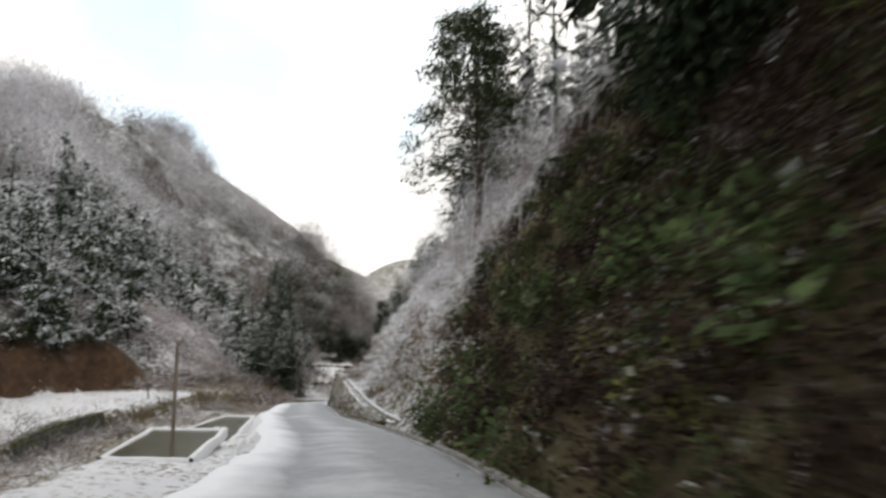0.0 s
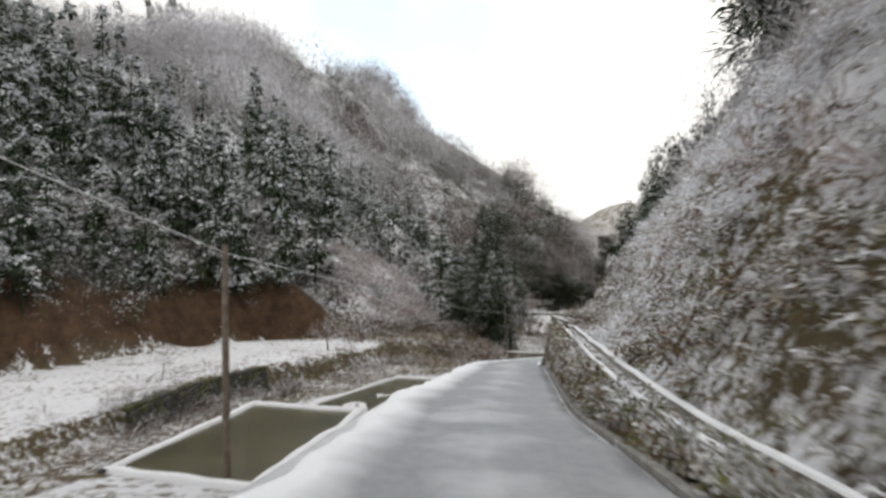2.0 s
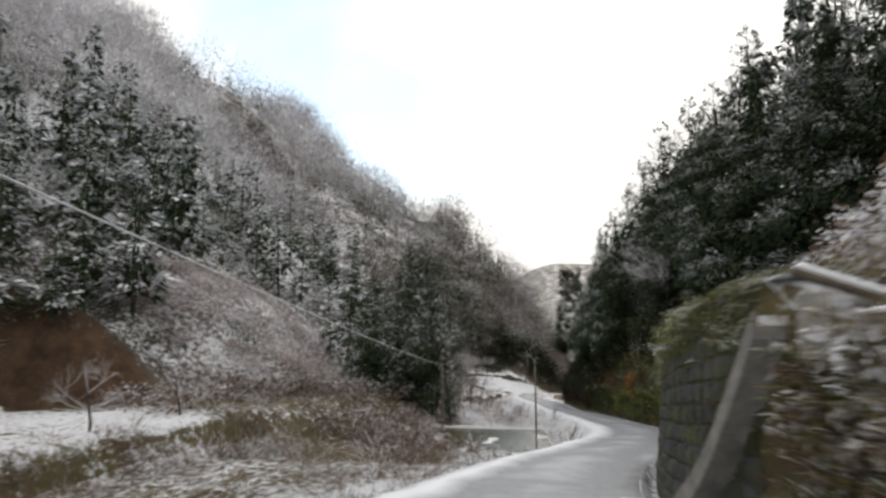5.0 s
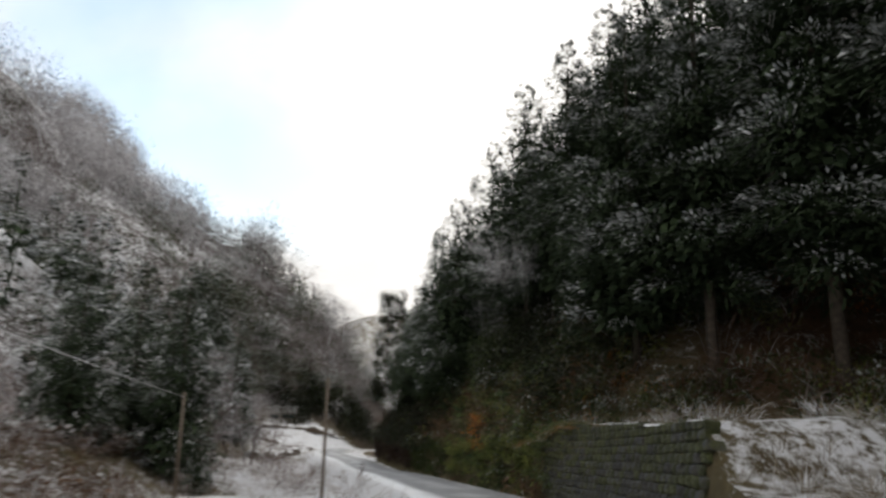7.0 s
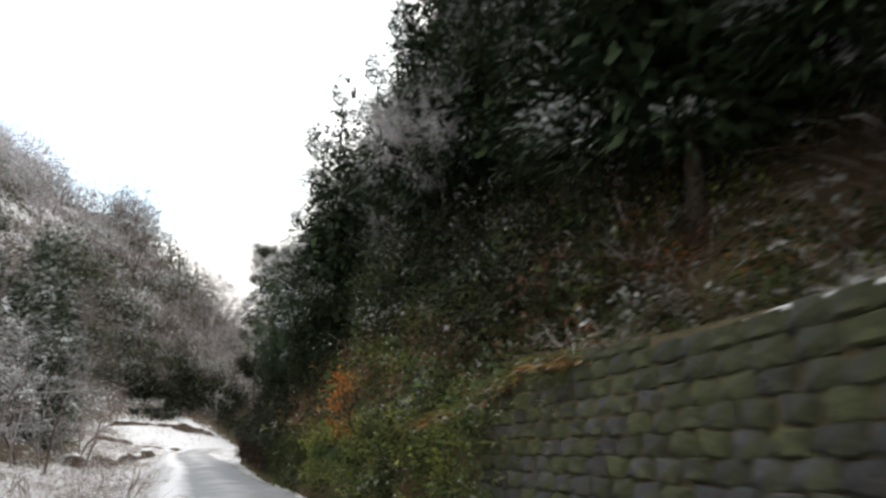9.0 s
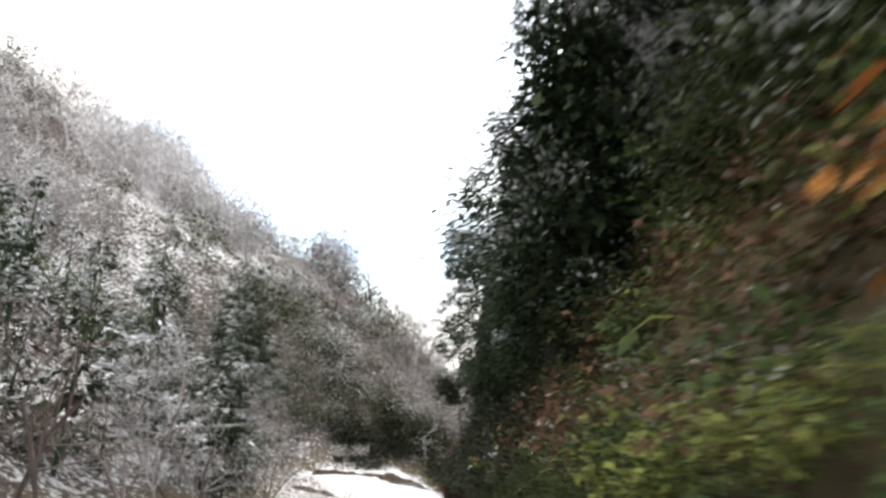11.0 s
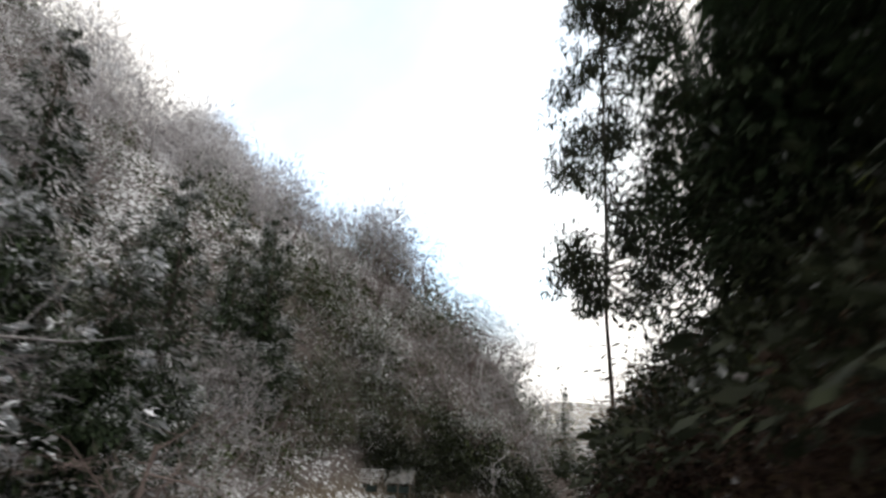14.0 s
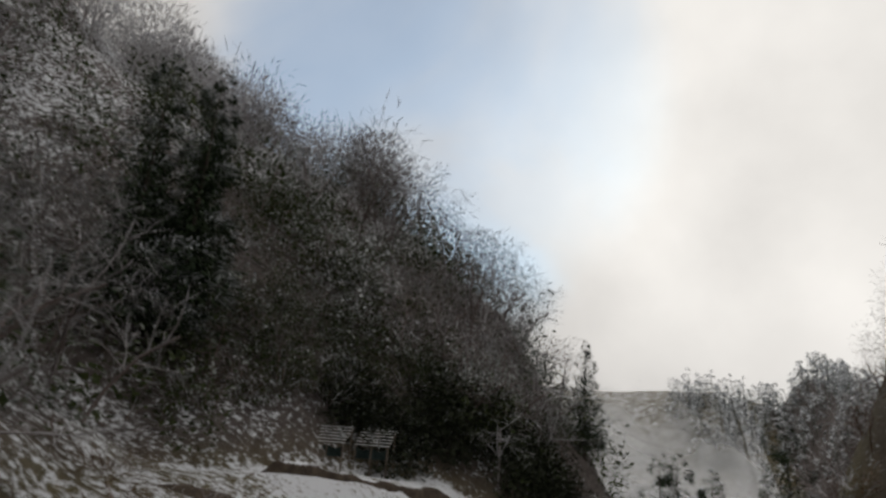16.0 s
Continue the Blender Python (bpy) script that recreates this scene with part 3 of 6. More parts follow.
def bare_tree(h, spread, levels=4, snow=0.3, thick=0.018, kids=4):
    """A leafless tree: trunk, and all its boughs and twigs."""
    trunk_items, twig_items = [], []

    def grow(p, d, length, rad, lev):
        n = 4
        pts, dd = [p], d.copy()
        for _ in range(n - 1):
            dd = dd + rng.normal(0, 0.16, 3) + np.array([0, 0, 0.05])
            dd /= np.linalg.norm(dd)
            pts.append(pts[-1] + dd * length / (n - 1))
        rr = np.linspace(rad, rad * 0.55, n)
        item = tube(pts, rr, 5 if lev == 0 else 3, snow - (0.3 if lev == 0 else 0) + 0.06 * lev)
        (trunk_items if lev == 0 else twig_items).append(item)
        if lev >= levels:
            return
        for k in range(kids + (1 if lev else 2)):
            a = rng.uniform(0.3, 1.0)
            i = min(int(a * (n - 1)), n - 2)
            q = pts[i] + (pts[i + 1] - pts[i]) * (a * (n - 1) - i)
            nd_ = d * 0.55 + rng.normal(0, 1, 3) * spread * np.array([1, 1, 0.55]) + np.array([0, 0, 0.2])
            nd_ /= np.linalg.norm(nd_)
            grow(q, nd_, length * rng.uniform(0.45, 0.7), max(rad * 0.42, 0.006), lev + 1)

    grow(np.array([0, 0, -0.3]), np.array([rng.normal(0, 0.08), rng.normal(0, 0.08), 1.0]), h * 0.55, thick * h, 0)
    return merge(trunk_items), merge(twig_items)


def bush(n, r, h, leaf, snow=0.2, upright=0.2):
    """A rounded, gappy mound of leaf sprays."""
    v = rng.normal(0, 1, (n, 3))
    v /= np.linalg.norm(v, axis=1, keepdims=True)
    lump = 1 + 0.35 * np.sin(v[:, 0] * 5 + 1) * np.sin(v[:, 1] * 4.3) + 0.15 * rng.normal(0, 1, n)
    rad = np.cbrt(rng.uniform(0.25, 1, n)) * lump
    org = v * rad[:, None] * np.array([[r, r, h * 0.55]])
    org[:, 2] = np.maximum(org[:, 2] + h * 0.42, 0.02)
    d = v * np.array([[1, 1, 0.5]]) + rng.normal(0, 0.5, (n, 3)) + np.array([[0, 0, upright]])
    l = leaf * rng.uniform(0.6, 1.5, n)
    sn = snow + 0.36 * v[:, 2] + rng.normal(0, 0.12, n)
    return fronds(org, d, l, l * rng.uniform(0.4, 0.75, n), rng.uniform(0, 0.9, n), sn)


def tussock(n, r, h, snow=0.3, wide=0.05):
    """A clump of bent grass blades."""
    az, f = rng.uniform(0, 2 * np.pi, n), np.sqrt(rng.uniform(0, 1, n))
    org = np.stack([np.cos(az) * f * r * 0.5, np.sin(az) * f * r * 0.5, np.zeros(n) - 0.03], 1)
    d = np.stack([np.cos(az) * f, np.sin(az) * f, rng.uniform(0.35, 1.1, n)], 1)
    l = h * rng.uniform(0.6, 1.3, n)
    return fronds(org, d, l, np.full(n, wide) * rng.uniform(0.6, 1.5, n), rng.uniform(0.7, 1.6, n), snow + rng.normal(0, 0.15, n))


def on_ground(x, y, sink=0.0):
    return np.stack([x, y, ground_z(x, y) - sink], 1)


def stuff(name, sets, material, label, category):
    if not sets:
        return None
    V, F, S = merge(sets)
    return tagged(new(name, mesh_np(name, V, F, material, S)), label, category, kind="stuff")


def scatter(n, x0, x1, y0, y1, keep):
    """Random plan points for which keep(x, y, u, d) holds."""
    x, y = rng.uniform(x0, x1, n), rng.uniform(y0, y1, n)
    k = keep(x, y, x - rx(y), toe_distance(x, y))
    return x[k], y[k]


# ---- woods ----
CEDARS = [conifer(14, 3.1, 5200, 0.06, -0.02, frond=0.7, slim=0.42), conifer(18, 3.4, 7000, 0.1, 0.1, frond=0.56, slim=0.4), conifer(12, 2.9, 6200, 0.04, -0.02, ragged=0.2, frond=0.62, slim=0.42), conifer(17, 3.5, 13000, 0.18, 0.04, frond=0.36, slim=0.48), conifer(12, 2.9, 13000, 0.1, 0.02, frond=0.34, slim=0.48), conifer(12, 3.6, 9000, 0.1, -0.35, frond=0.38, slim=0.4)]
# Snow on the far cedars is real dusting, raised further to stand for haze.
CEDARS_FAR = [conifer(14, 2.9, 270, 0.06, 0.62, ragged=0.15, frond=1.6), conifer(16, 3.1, 280, 0.1, 0.56, ragged=0.15, frond=1.6), conifer(11, 2.6, 240, 0.05, 0.6, ragged=0.15, frond=1.6)]


def twigs_on(boughs, n, length, width, snow, rise=0.3):
    """Fine twig sprays growing from random points of the boughs."""
    v = boughs[0][rng.integers(0, len(boughs[0]), n)]
    c = boughs[0].mean(0)
    d = (v - c) / np.maximum(np.linalg.norm(v - c, axis=1, keepdims=True), 0.1) + rng.normal(0, 1.1, (n, 3)) + np.array([[0, 0, rise]])
    l = length * rng.uniform(0.5, 1.4, n)
    return fronds(v + rng.normal(0, 0.05, (n, 3)), d, l, width * rng.uniform(0.5, 1.5, n), rng.uniform(-0.2, 0.6, n), snow + rng.normal(0, 0.2, n))


def hazy_tree(h, n, snow, r=0.36):
    """A far leafless tree: trunk, a few boughs, and an uneven crown of thin frosted twigs."""
    trunk, boughs = bare_tree(h, 0.8, 1, snow, 0.013, 4)
    v = rng.normal(0, 1, (n, 3))
    v /= np.linalg.norm(v, axis=1, keepdims=True)
    p = rng.uniform(0, 6.28, 4)
    lump = 1 + 0.35 * np.sin(v[:, :1] * 4 + p[0]) * np.cos(v[:, 1:2] * 5 + p[1]) + 0.25 * np.sin(v[:, 2:] * 6 + p[2])
    org = v * np.cbrt(rng.uniform(0.1, 1, n))[:, None] * lump * np.array([[h * r, h * r, h * 0.36]]) + np.array([[0, 0, h * 0.6]])
    d = v * np.array([[1, 1, 0.6]]) + rng.normal(0, 0.5, (n, 3)) + np.array([[0, 0, 0.35]])
    l = h * rng.uniform(0.08, 0.2, n)
    return merge([trunk, boughs, fronds(org, d, l, rng.uniform(0.035, 0.09, n) * h / 8, rng.uniform(-0.2, 0.5, n), snow + 0.4 * v[:, 2] + rng.normal(0, 0.05, n))])


HAZY = [hazy_tree(8, 230, 0.46), hazy_tree(9.5, 250, 0.5, 0.3), hazy_tree(6.5, 210, 0.42, 0.5), hazy_tree(7.5, 220, 0.46, 0.42)]
ROUND = [bush(250, 1.9, 4.4, 0.34, 0.12), bush(230, 2.3, 3.6, 0.35, 0.16)]
ROUND_FAR = [bush(190, 1.7, 3.6, 0.36, 0.15), bush(170, 2.1, 3.0, 0.36, 0.2)]


def crowned_tree(h, n, snow, r):
    """A leafless tree seen from nearer by: trunk, boughs and flat layers of fine frosted twigs."""
    trunk, boughs = bare_tree(h, 0.9, 2, snow - 0.2, 0.012, 3)
    layers = rng.uniform(0.35, 1.0, 9)
    k = rng.integers(0, 9, n)
    az0, f0 = rng.uniform(0, 6.28, 9), rng.uniform(0.1, 0.7, 9)
    wide = r * h * (1.15 - 0.75 * layers)
    c = np.stack([np.cos(az0) * f0 * wide, np.sin(az0) * f0 * wide, layers * h], 1)
    az, f = rng.uniform(0, 6.28, n), np.sqrt(rng.uniform(0, 1, n))
    org = c[k] + np.stack([np.cos(az) * f * wide[k] * 0.8, np.sin(az) * f * wide[k] * 0.8, rng.normal(0, 0.014 * h, n) - 0.16 * f * wide[k]], 1)
    d = np.stack([np.cos(az), np.sin(az), rng.normal(0.15, 0.35, n)], 1) + rng.normal(0, 0.4, (n, 3))
    return merge([trunk, boughs, fronds(org, d, h * rng.uniform(0.05, 0.12, n), rng.uniform(0.018, 0.045, n) * h / 8, rng.uniform(0, 0.6, n), snow + 0.4 * (layers[k] - 0.6) + rng.normal(0, 0.05, n))])


CROWNED = [crowned_tree(8, 460, 0.42, 0.34), crowned_tree(7, 430, 0.36, 0.44), crowned_tree(9, 480, 0.42, 0.3)]
BRUSH = [bush(150, 1.0, 1.2, 0.2, 0.25), bush(140, 1.2, 0.9, 0.18, 0.3)]


def twiggy(n, r, h, snow):
    """A low leafless bush of thin arching twigs."""
    az, f = rng.uniform(0, 2 * np.pi, n), np.sqrt(rng.uniform(0, 1, n))
    org = np.stack([np.cos(az) * f * r * 0.4, np.sin(az) * f * r * 0.4, rng.uniform(0, 0.4, n) * h], 1)
    d = np.stack([np.cos(az) * (0.3 + f), np.sin(az) * (0.3 + f), rng.uniform(0.3, 1.5, n)], 1) + rng.normal(0, 0.2, (n, 3))
    l = h * rng.uniform(0.5, 1.1, n)
    return fronds(org, d, l, np.full(n, 0.02) * rng.uniform(0.5, 1.6, n), rng.uniform(0.2, 1.1, n), snow + rng.normal(0, 0.2, n))


TWIGGY = [twiggy(70, 1.2, 1.5, 0.35), twiggy(60, 0.9, 1.1, 0.4)]


def many(templates, x, y, lo, hi, snow=0.0, sink=0.1, stretch=1.0, jitter=0.12):
    """Copies of the templates at plan points, shared out at random."""
    sets, pick = [], rng.integers(0, len(templates), len(x))
    for i, t in enumerate(templates):
        k = pick == i
        n = int(k.sum())
        if n:
            sets.append(placed(t, on_ground(x[k], y[k], sink), rng.uniform(lo, hi, n), rng.uniform(0, 6.28, n), (snow[k] if np.ndim(snow) else snow) + rng.normal(0, jitter, n), rng.normal(0, 0.06, (n, 2)), stretch))
    return sets


def cedar_zone(x, y, d):
    """Where the planted cedars stand on the western hill."""
    f = fbm(x, y, 24, 2, 21)
    return (f + 0.8 * smooth(42, 12, d) - 0.5 * smooth(32, 50, d) + 0.25 * smooth(100, 60, y) - 1.6 * smooth(140, 162, y) + 0.8 * smooth(52, 64, d) * smooth(134, 116, y)) > 0.02


def hill_woods():
    x, y = scatter(1800, -122, -18, 20, 136, lambda x, y, u, d: (d > 1.0) & (d < interp(y, [20, 100, 136], [56, 74, 78])) & (u < -4) & ~((np.abs(y - 94) < 10) & (d < 12)))
    d = toe_distance(x, y)
    z = cedar_zone(x, y, d)
    m = z & (((y > 100) & (d < 30)) | ((y > 40) & (d < 11)))
    # Snow share lifted here as well, for the haze over the hillside.
    mid = [merge(conifer(13, 2.9, 520, 0.08, 0.5, ragged=0.15, frond=1.25, slim=0.7)), merge(conifer(15, 3.1, 540, 0.1, 0.44, ragged=0.15, frond=1.25, slim=0.7))]
    stuff("cedar_slope_wood", many(mid, x[m][::2], y[m][::2], 0.45, 0.8), M_CONIFER, "dark cedars dusted with snow low on the hillside", "wood")
    w = z & ~m
    stuff("cedar_wood", many([merge(c) for c in CEDARS_FAR], x[w], y[w], 0.45, 0.85), M_CONIFER, "dense dark cedar wood dusted with snow on the hillside", "wood")
    dull = 0.3 * fbm(x, y, 14, 2, 41) + 0.14 - 0.1 * smooth(16, 4, d)
    stuff("leafless_wood", many(HAZY, x[~z], y[~z], 0.5, 1.2, dull[~z]), M_TWIG, "leafless frosted wood on the steep hillside", "wood")
    x, y = scatter(330, -100, -50, 84, 136, lambda x, y, u, d: (d > 32) & (d < 64))
    stuff("shoulder_wood", many(HAZY, x, y, 0.6, 1.15, 0.3 * fbm(x, y, 10, 2, 43) - 0.02, jitter=0.25), M_TWIG, "crowded leafless trees on the shoulder of the hill", "wood")
    x, y = scatter(420, -112, -52, 146, 240, lambda x, y, u, d: (d > 34) & (d < 72))
    stuff("ridge_side_wood", many(HAZY, x, y, 0.6, 1.2, 0.3 * fbm(x, y, 12, 2, 44) + 0.02, jitter=0.2), M_TWIG, "leafless frosted trees over the side of the ridge", "wood")
    # the nose of the hill, seen from below
    x, y = scatter(2200, -125, -6, 134, 264, lambda x, y, u, d: (d > 0.8) & (d < np.where(y < 180, 76, np.where(y < 205, 50, 78))) & ((y < 205) | (d > 22)) & ~((y > 157) & (y < 171) & (d < 3)))
    d = toe_distance(x, y)
    k = rng.uniform(0, 1, len(x))
    c = (fbm(x, y, 13, 2, 57) + 0.5 * smooth(30, 12, d) - 0.45 * smooth(6, 1, d) + 0.9 * smooth(-36, -42, x) * smooth(178, 166, y)) > 0.48
    e, l, r = c & (k < 0.7), (d < 26) & ~c, (d >= 26) & ~c & (k < 0.75)
    tone = 0.35 * fbm(x, y, 11, 2, 58) - 0.16
    stuff("nose_evergreens", many(ROUND, x[e], y[e], 0.65, 1.3, -0.12), M_SHRUB, "rounded dark evergreen trees on the nose of the hill", "tree")
    stuff("nose_wood", many(CROWNED, x[l][::2], y[l][::2], 0.85, 1.4, tone[l][::2] - 0.02, jitter=0.34), M_DUSK, "leafless grey-brown trees on the nose of the hill", "wood")
    stuff("nose_top_wood", many(HAZY, x[r], y[r], 0.9, 1.35, tone[r], jitter=0.2), M_DUSK, "leafless frosted trees along the top of the hill", "wood")
    # the crowded end of the nose above the racks
    x, y = scatter(420, -46, -14, 172, 212, lambda x, y, u, d: (d > 0.8) & (d < 34))
    k = rng.uniform(0, 1, len(x)) + 0.5 * fbm(x, y, 8, 2, 63)
    k = np.where(np.arange(len(k)) % 5 < 3, k, np.nan)
    stuff("nose_end_evergreens", many(ROUND, x[k < 0.4], y[k < 0.4], 0.7, 1.2, -0.28), M_SHRUB, "rounded dark evergreen trees on the end of the hill", "tree")
    stuff("nose_end_wood", many(CROWNED, x[k >= 0.4][::2], y[k >= 0.4][::2], 0.9, 1.4, -0.2, jitter=0.34), M_DUSK, "leafless grey trees crowding the end of the hill", "wood")
    x, y = scatter(650, -90, -18, 30, 136, lambda x, y, u, d: (d > 1.5) & (d < 45) & (u < -4) & (fbm(x, y, 9, 2, 51) > 0.12) & ~((np.abs(y - 94) < 10) & (d < 12)) & ~((y > 98) & (d < 16)))
    stuff("evergreen_trees", many(ROUND_FAR, x, y, 0.7, 1.5), M_SHRUB, "rounded dark evergreen trees among the leafless wood", "tree")
    x, y = scatter(2000, -80, -4, 40, 210, lambda x, y, u, d: (d > 0.6) & (d < 20) & (u < -4) & ~((y > 157) & (y < 171) & (d < 2.2)) & ~((y > 102) & (y < 126) & (d < 5)))
    k = rng.uniform(0, 1, len(x))
    stuff("undergrowth", many(BRUSH, x[k < 0.35], y[k < 0.35], 0.7, 1.6), M_SHRUB, "evergreen undergrowth with snow on its leaves", "undergrowth")
    stuff("brown_undergrowth", many(TWIGGY, x[k > 0.5], y[k > 0.5], 0.9, 2.0, 0.05), M_BROWN, "withered brown undergrowth under the trees", "undergrowth")


hill_woods()


def far_woods():
    x, y = scatter(600, -120, 260, 300, 720, lambda x, y, u, d: (ground_z(x, y, False) - rz(y) > 6) & (d < 40) & (np.abs(x + 20) > 62))
    t = conifer(12, 2.8, 60, 0.05, 0.55, frond=2.6)
    stuff("far_wood", many([merge(t)], x, y, 0.7, 1.2), M_SNOW_HAZE, "far snow-covered cedar wood on the ridge", "wood")
    x, y = scatter(900, 36, 120, 430, 545, lambda x, y, u, d: ground_z(x, y, False) > -12)
    stuff("ridge_wood", many([conifer(12, 2.9, 44, 0.05, 0.7, frond=2.8)[1]], x[::2], y[::2], 0.3, 0.5), M_SNOW_HAZE, "distant snowy cedar wood on the closing ridge", "wood")
    x, y = scatter(800, 30, 165, 390, 500, lambda x, y, u, d: ground_z(x, y, False) > -8)
    stuff("cedar_ridge_wood", many([merge(t)], x, y, 0.8, 1.15, 0.05), M_SNOW_HAZE, "snowy cedar wood on the hill closing the valley", "wood")
    x, y = scatter(560, -8, 42, 132, 250, lambda x, y, u, d: (u > interp(y, [130, 134, 145, 160, 170, 178, 186, 200, 230, 300], [12, 20, 27, 23, 15, 7, 3.2, 3.2, 11, 30])) & (d < -6) & ((x - 18) ** 2 / 30 ** 2 + (y - 192) ** 2 / 45 ** 2 < 1))
    stuff("leafless_slope_wood", many(HAZY, x[x < 26], y[x < 26], 0.5, 0.8, -0.45), M_TWIG, "leafless wood on the slope beside the valley mouth", "wood")


far_woods()


def foot_woods():
    """Leafless trees along the foot of the western hill, in front of its cedars."""
    x, y = scatter(330, -40, -12, 106, 170, lambda x, y, u, d: (d > np.where(y > 138, 1.5, -4.5)) & (d < 4) & (u < -6.5) & (fbm(x, y, 8, 2, 61) > -0.2) & ~((y > 156) & (y < 172) & (d < 3.5)))
    stuff("foot_wood", many(CROWNED, x[::2], y[::2], 0.65, 1.15, -0.3 - 0.1 * smooth(135, 155, y[::2]), jitter=0.25), M_DUSK, "greyish leafless trees along the foot of the hill", "wood")


foot_woods()
rack_x, rack_y = scatter(260, -40, -22, 158, 176, lambda x, y, u, d: (d > 3.4) & (d < 8))
gap_x, gap_y = scatter(500, -27, -15, 166, 181, lambda x, y, u, d: (d > 0.8) & (d < 5.5))
evergreen = [bush(2600, 3.3, 6.6, 0.3, 0.06, -0.1)]
e = empty("round_evergreen", Matrix.Translation((-23.0, 174.6, float(ground_z(-23.0, 174.6)) - 0.2)), "broad round evergreen tree dusted with snow beneath the hill", "tree")
tr = tube([(0, 0, -0.4), (0.1, 0, 1.6), (0, 0.1, 4.2)], [0.22, 0.18, 0.08], 7, -0.3)
child("trunk", mesh_np("trunk", *tr[:2], M_BARK, tr[2]), e)
child("crown", mesh_np("crown", *evergreen[0][:2], M_SHRUB, evergreen[0][2]), e)
slim = [merge(bare_tree(8.5, 0.32, 2, 0.2, 0.008, 5)) for k in range(3)]
slim_x, slim_y = scatter(420, -66, -26, 184, 208, lambda x, y, u, d: (d > 22) & (d < 50) & (fbm(x, y, 9, 2, 77) > -0.1))
stuff("slim_ridge_trees", many(slim, slim_x[::2], slim_y[::2], 0.7, 1.15, 0.1), M_TWIG, "slim upright leafless trees along the ridge", "wood")
# Shade-dark leaves make these trees read as the dark gap under the hill.
stuff("gap_evergreens", many(ROUND, gap_x[::2], gap_y[::2], 0.55, 0.95, -0.5), M_GLOOM, "evergreen trees coloured shade-dark at the foot of the hill", "tree")
# Brush added behind the racks, coloured shade-dark so the slat gaps look dark.
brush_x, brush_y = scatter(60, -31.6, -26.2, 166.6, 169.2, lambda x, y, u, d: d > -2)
stuff("rack_brush", many(BRUSH, brush_x, brush_y, 1.1, 1.7, -0.5), M_GLOOM, "brush coloured shade-dark close behind the slatted racks", "shrub")
stuff("rack_side_evergreens", many(ROUND, rack_x, rack_y, 0.45, 0.8, -0.3), M_SHRUB, "dark evergreen bushes behind the slatted racks", "shrub")


def u_of(x, y):
    return x - rx(y)


def slope_woods():
    """Trees high on the hill side of the road, over the spurs and the recess."""
    x, y = scatter(760, -20, 40, -20, 130, lambda x, y, u, d: (u > interp(y, [-20, 14, 24, 56, 61, 66, 80, 100, 108, 124, 127], [6, 6.5, 12, 12, 8, 15, 10.5, 9.5, 5.5, 4.5, 4.2])) & (u < 34) & (y < 126))
    k = rng.uniform(0, 1, len(x))
    c = (k < 0.5) & ~((y > 20) & (y < 57) & (k > 0.22)) & ((y < 57) | (u_of(x, y) > 17))
    stuff("slope_cedar_wood", many([merge(CEDARS_FAR[0]), merge(CEDARS_FAR[1])], x[c], y[c], 0.6, 1.0, np.where(y[c] < 60, -0.1, -0.4)), M_CONIFER, "dark cedar wood on the steep slope above the road", "wood")
    b = ~c & (u_of(x, y) > 10.5)
    stuff("slope_leafless_wood", many(HAZY, x[b], y[b], 0.6, 1.1), M_TWIG, "leafless frosted trees on the slope above the road", "wood")


slope_woods()

# ---- grass, shrubs and ferns near the road ----
TUSSOCK = [tussock(10, 0.35, 0.32, 0.5, 0.03), tussock(12, 0.42, 0.26, 0.58, 0.035), tussock(9, 0.3, 0.4, 0.42, 0.026)]
LEAFY = [bush(250, 0.55, 0.8, 0.105, 0.05), bush(290, 0.75, 0.7, 0.1, 0.1), bush(230, 0.45, 1.0, 0.115, 0.0, 0.5)]
REEDS = [tussock(26, 0.5, 0.7, 0.2, 0.028), tussock(22, 0.4, 0.85, 0.15, 0.025)]


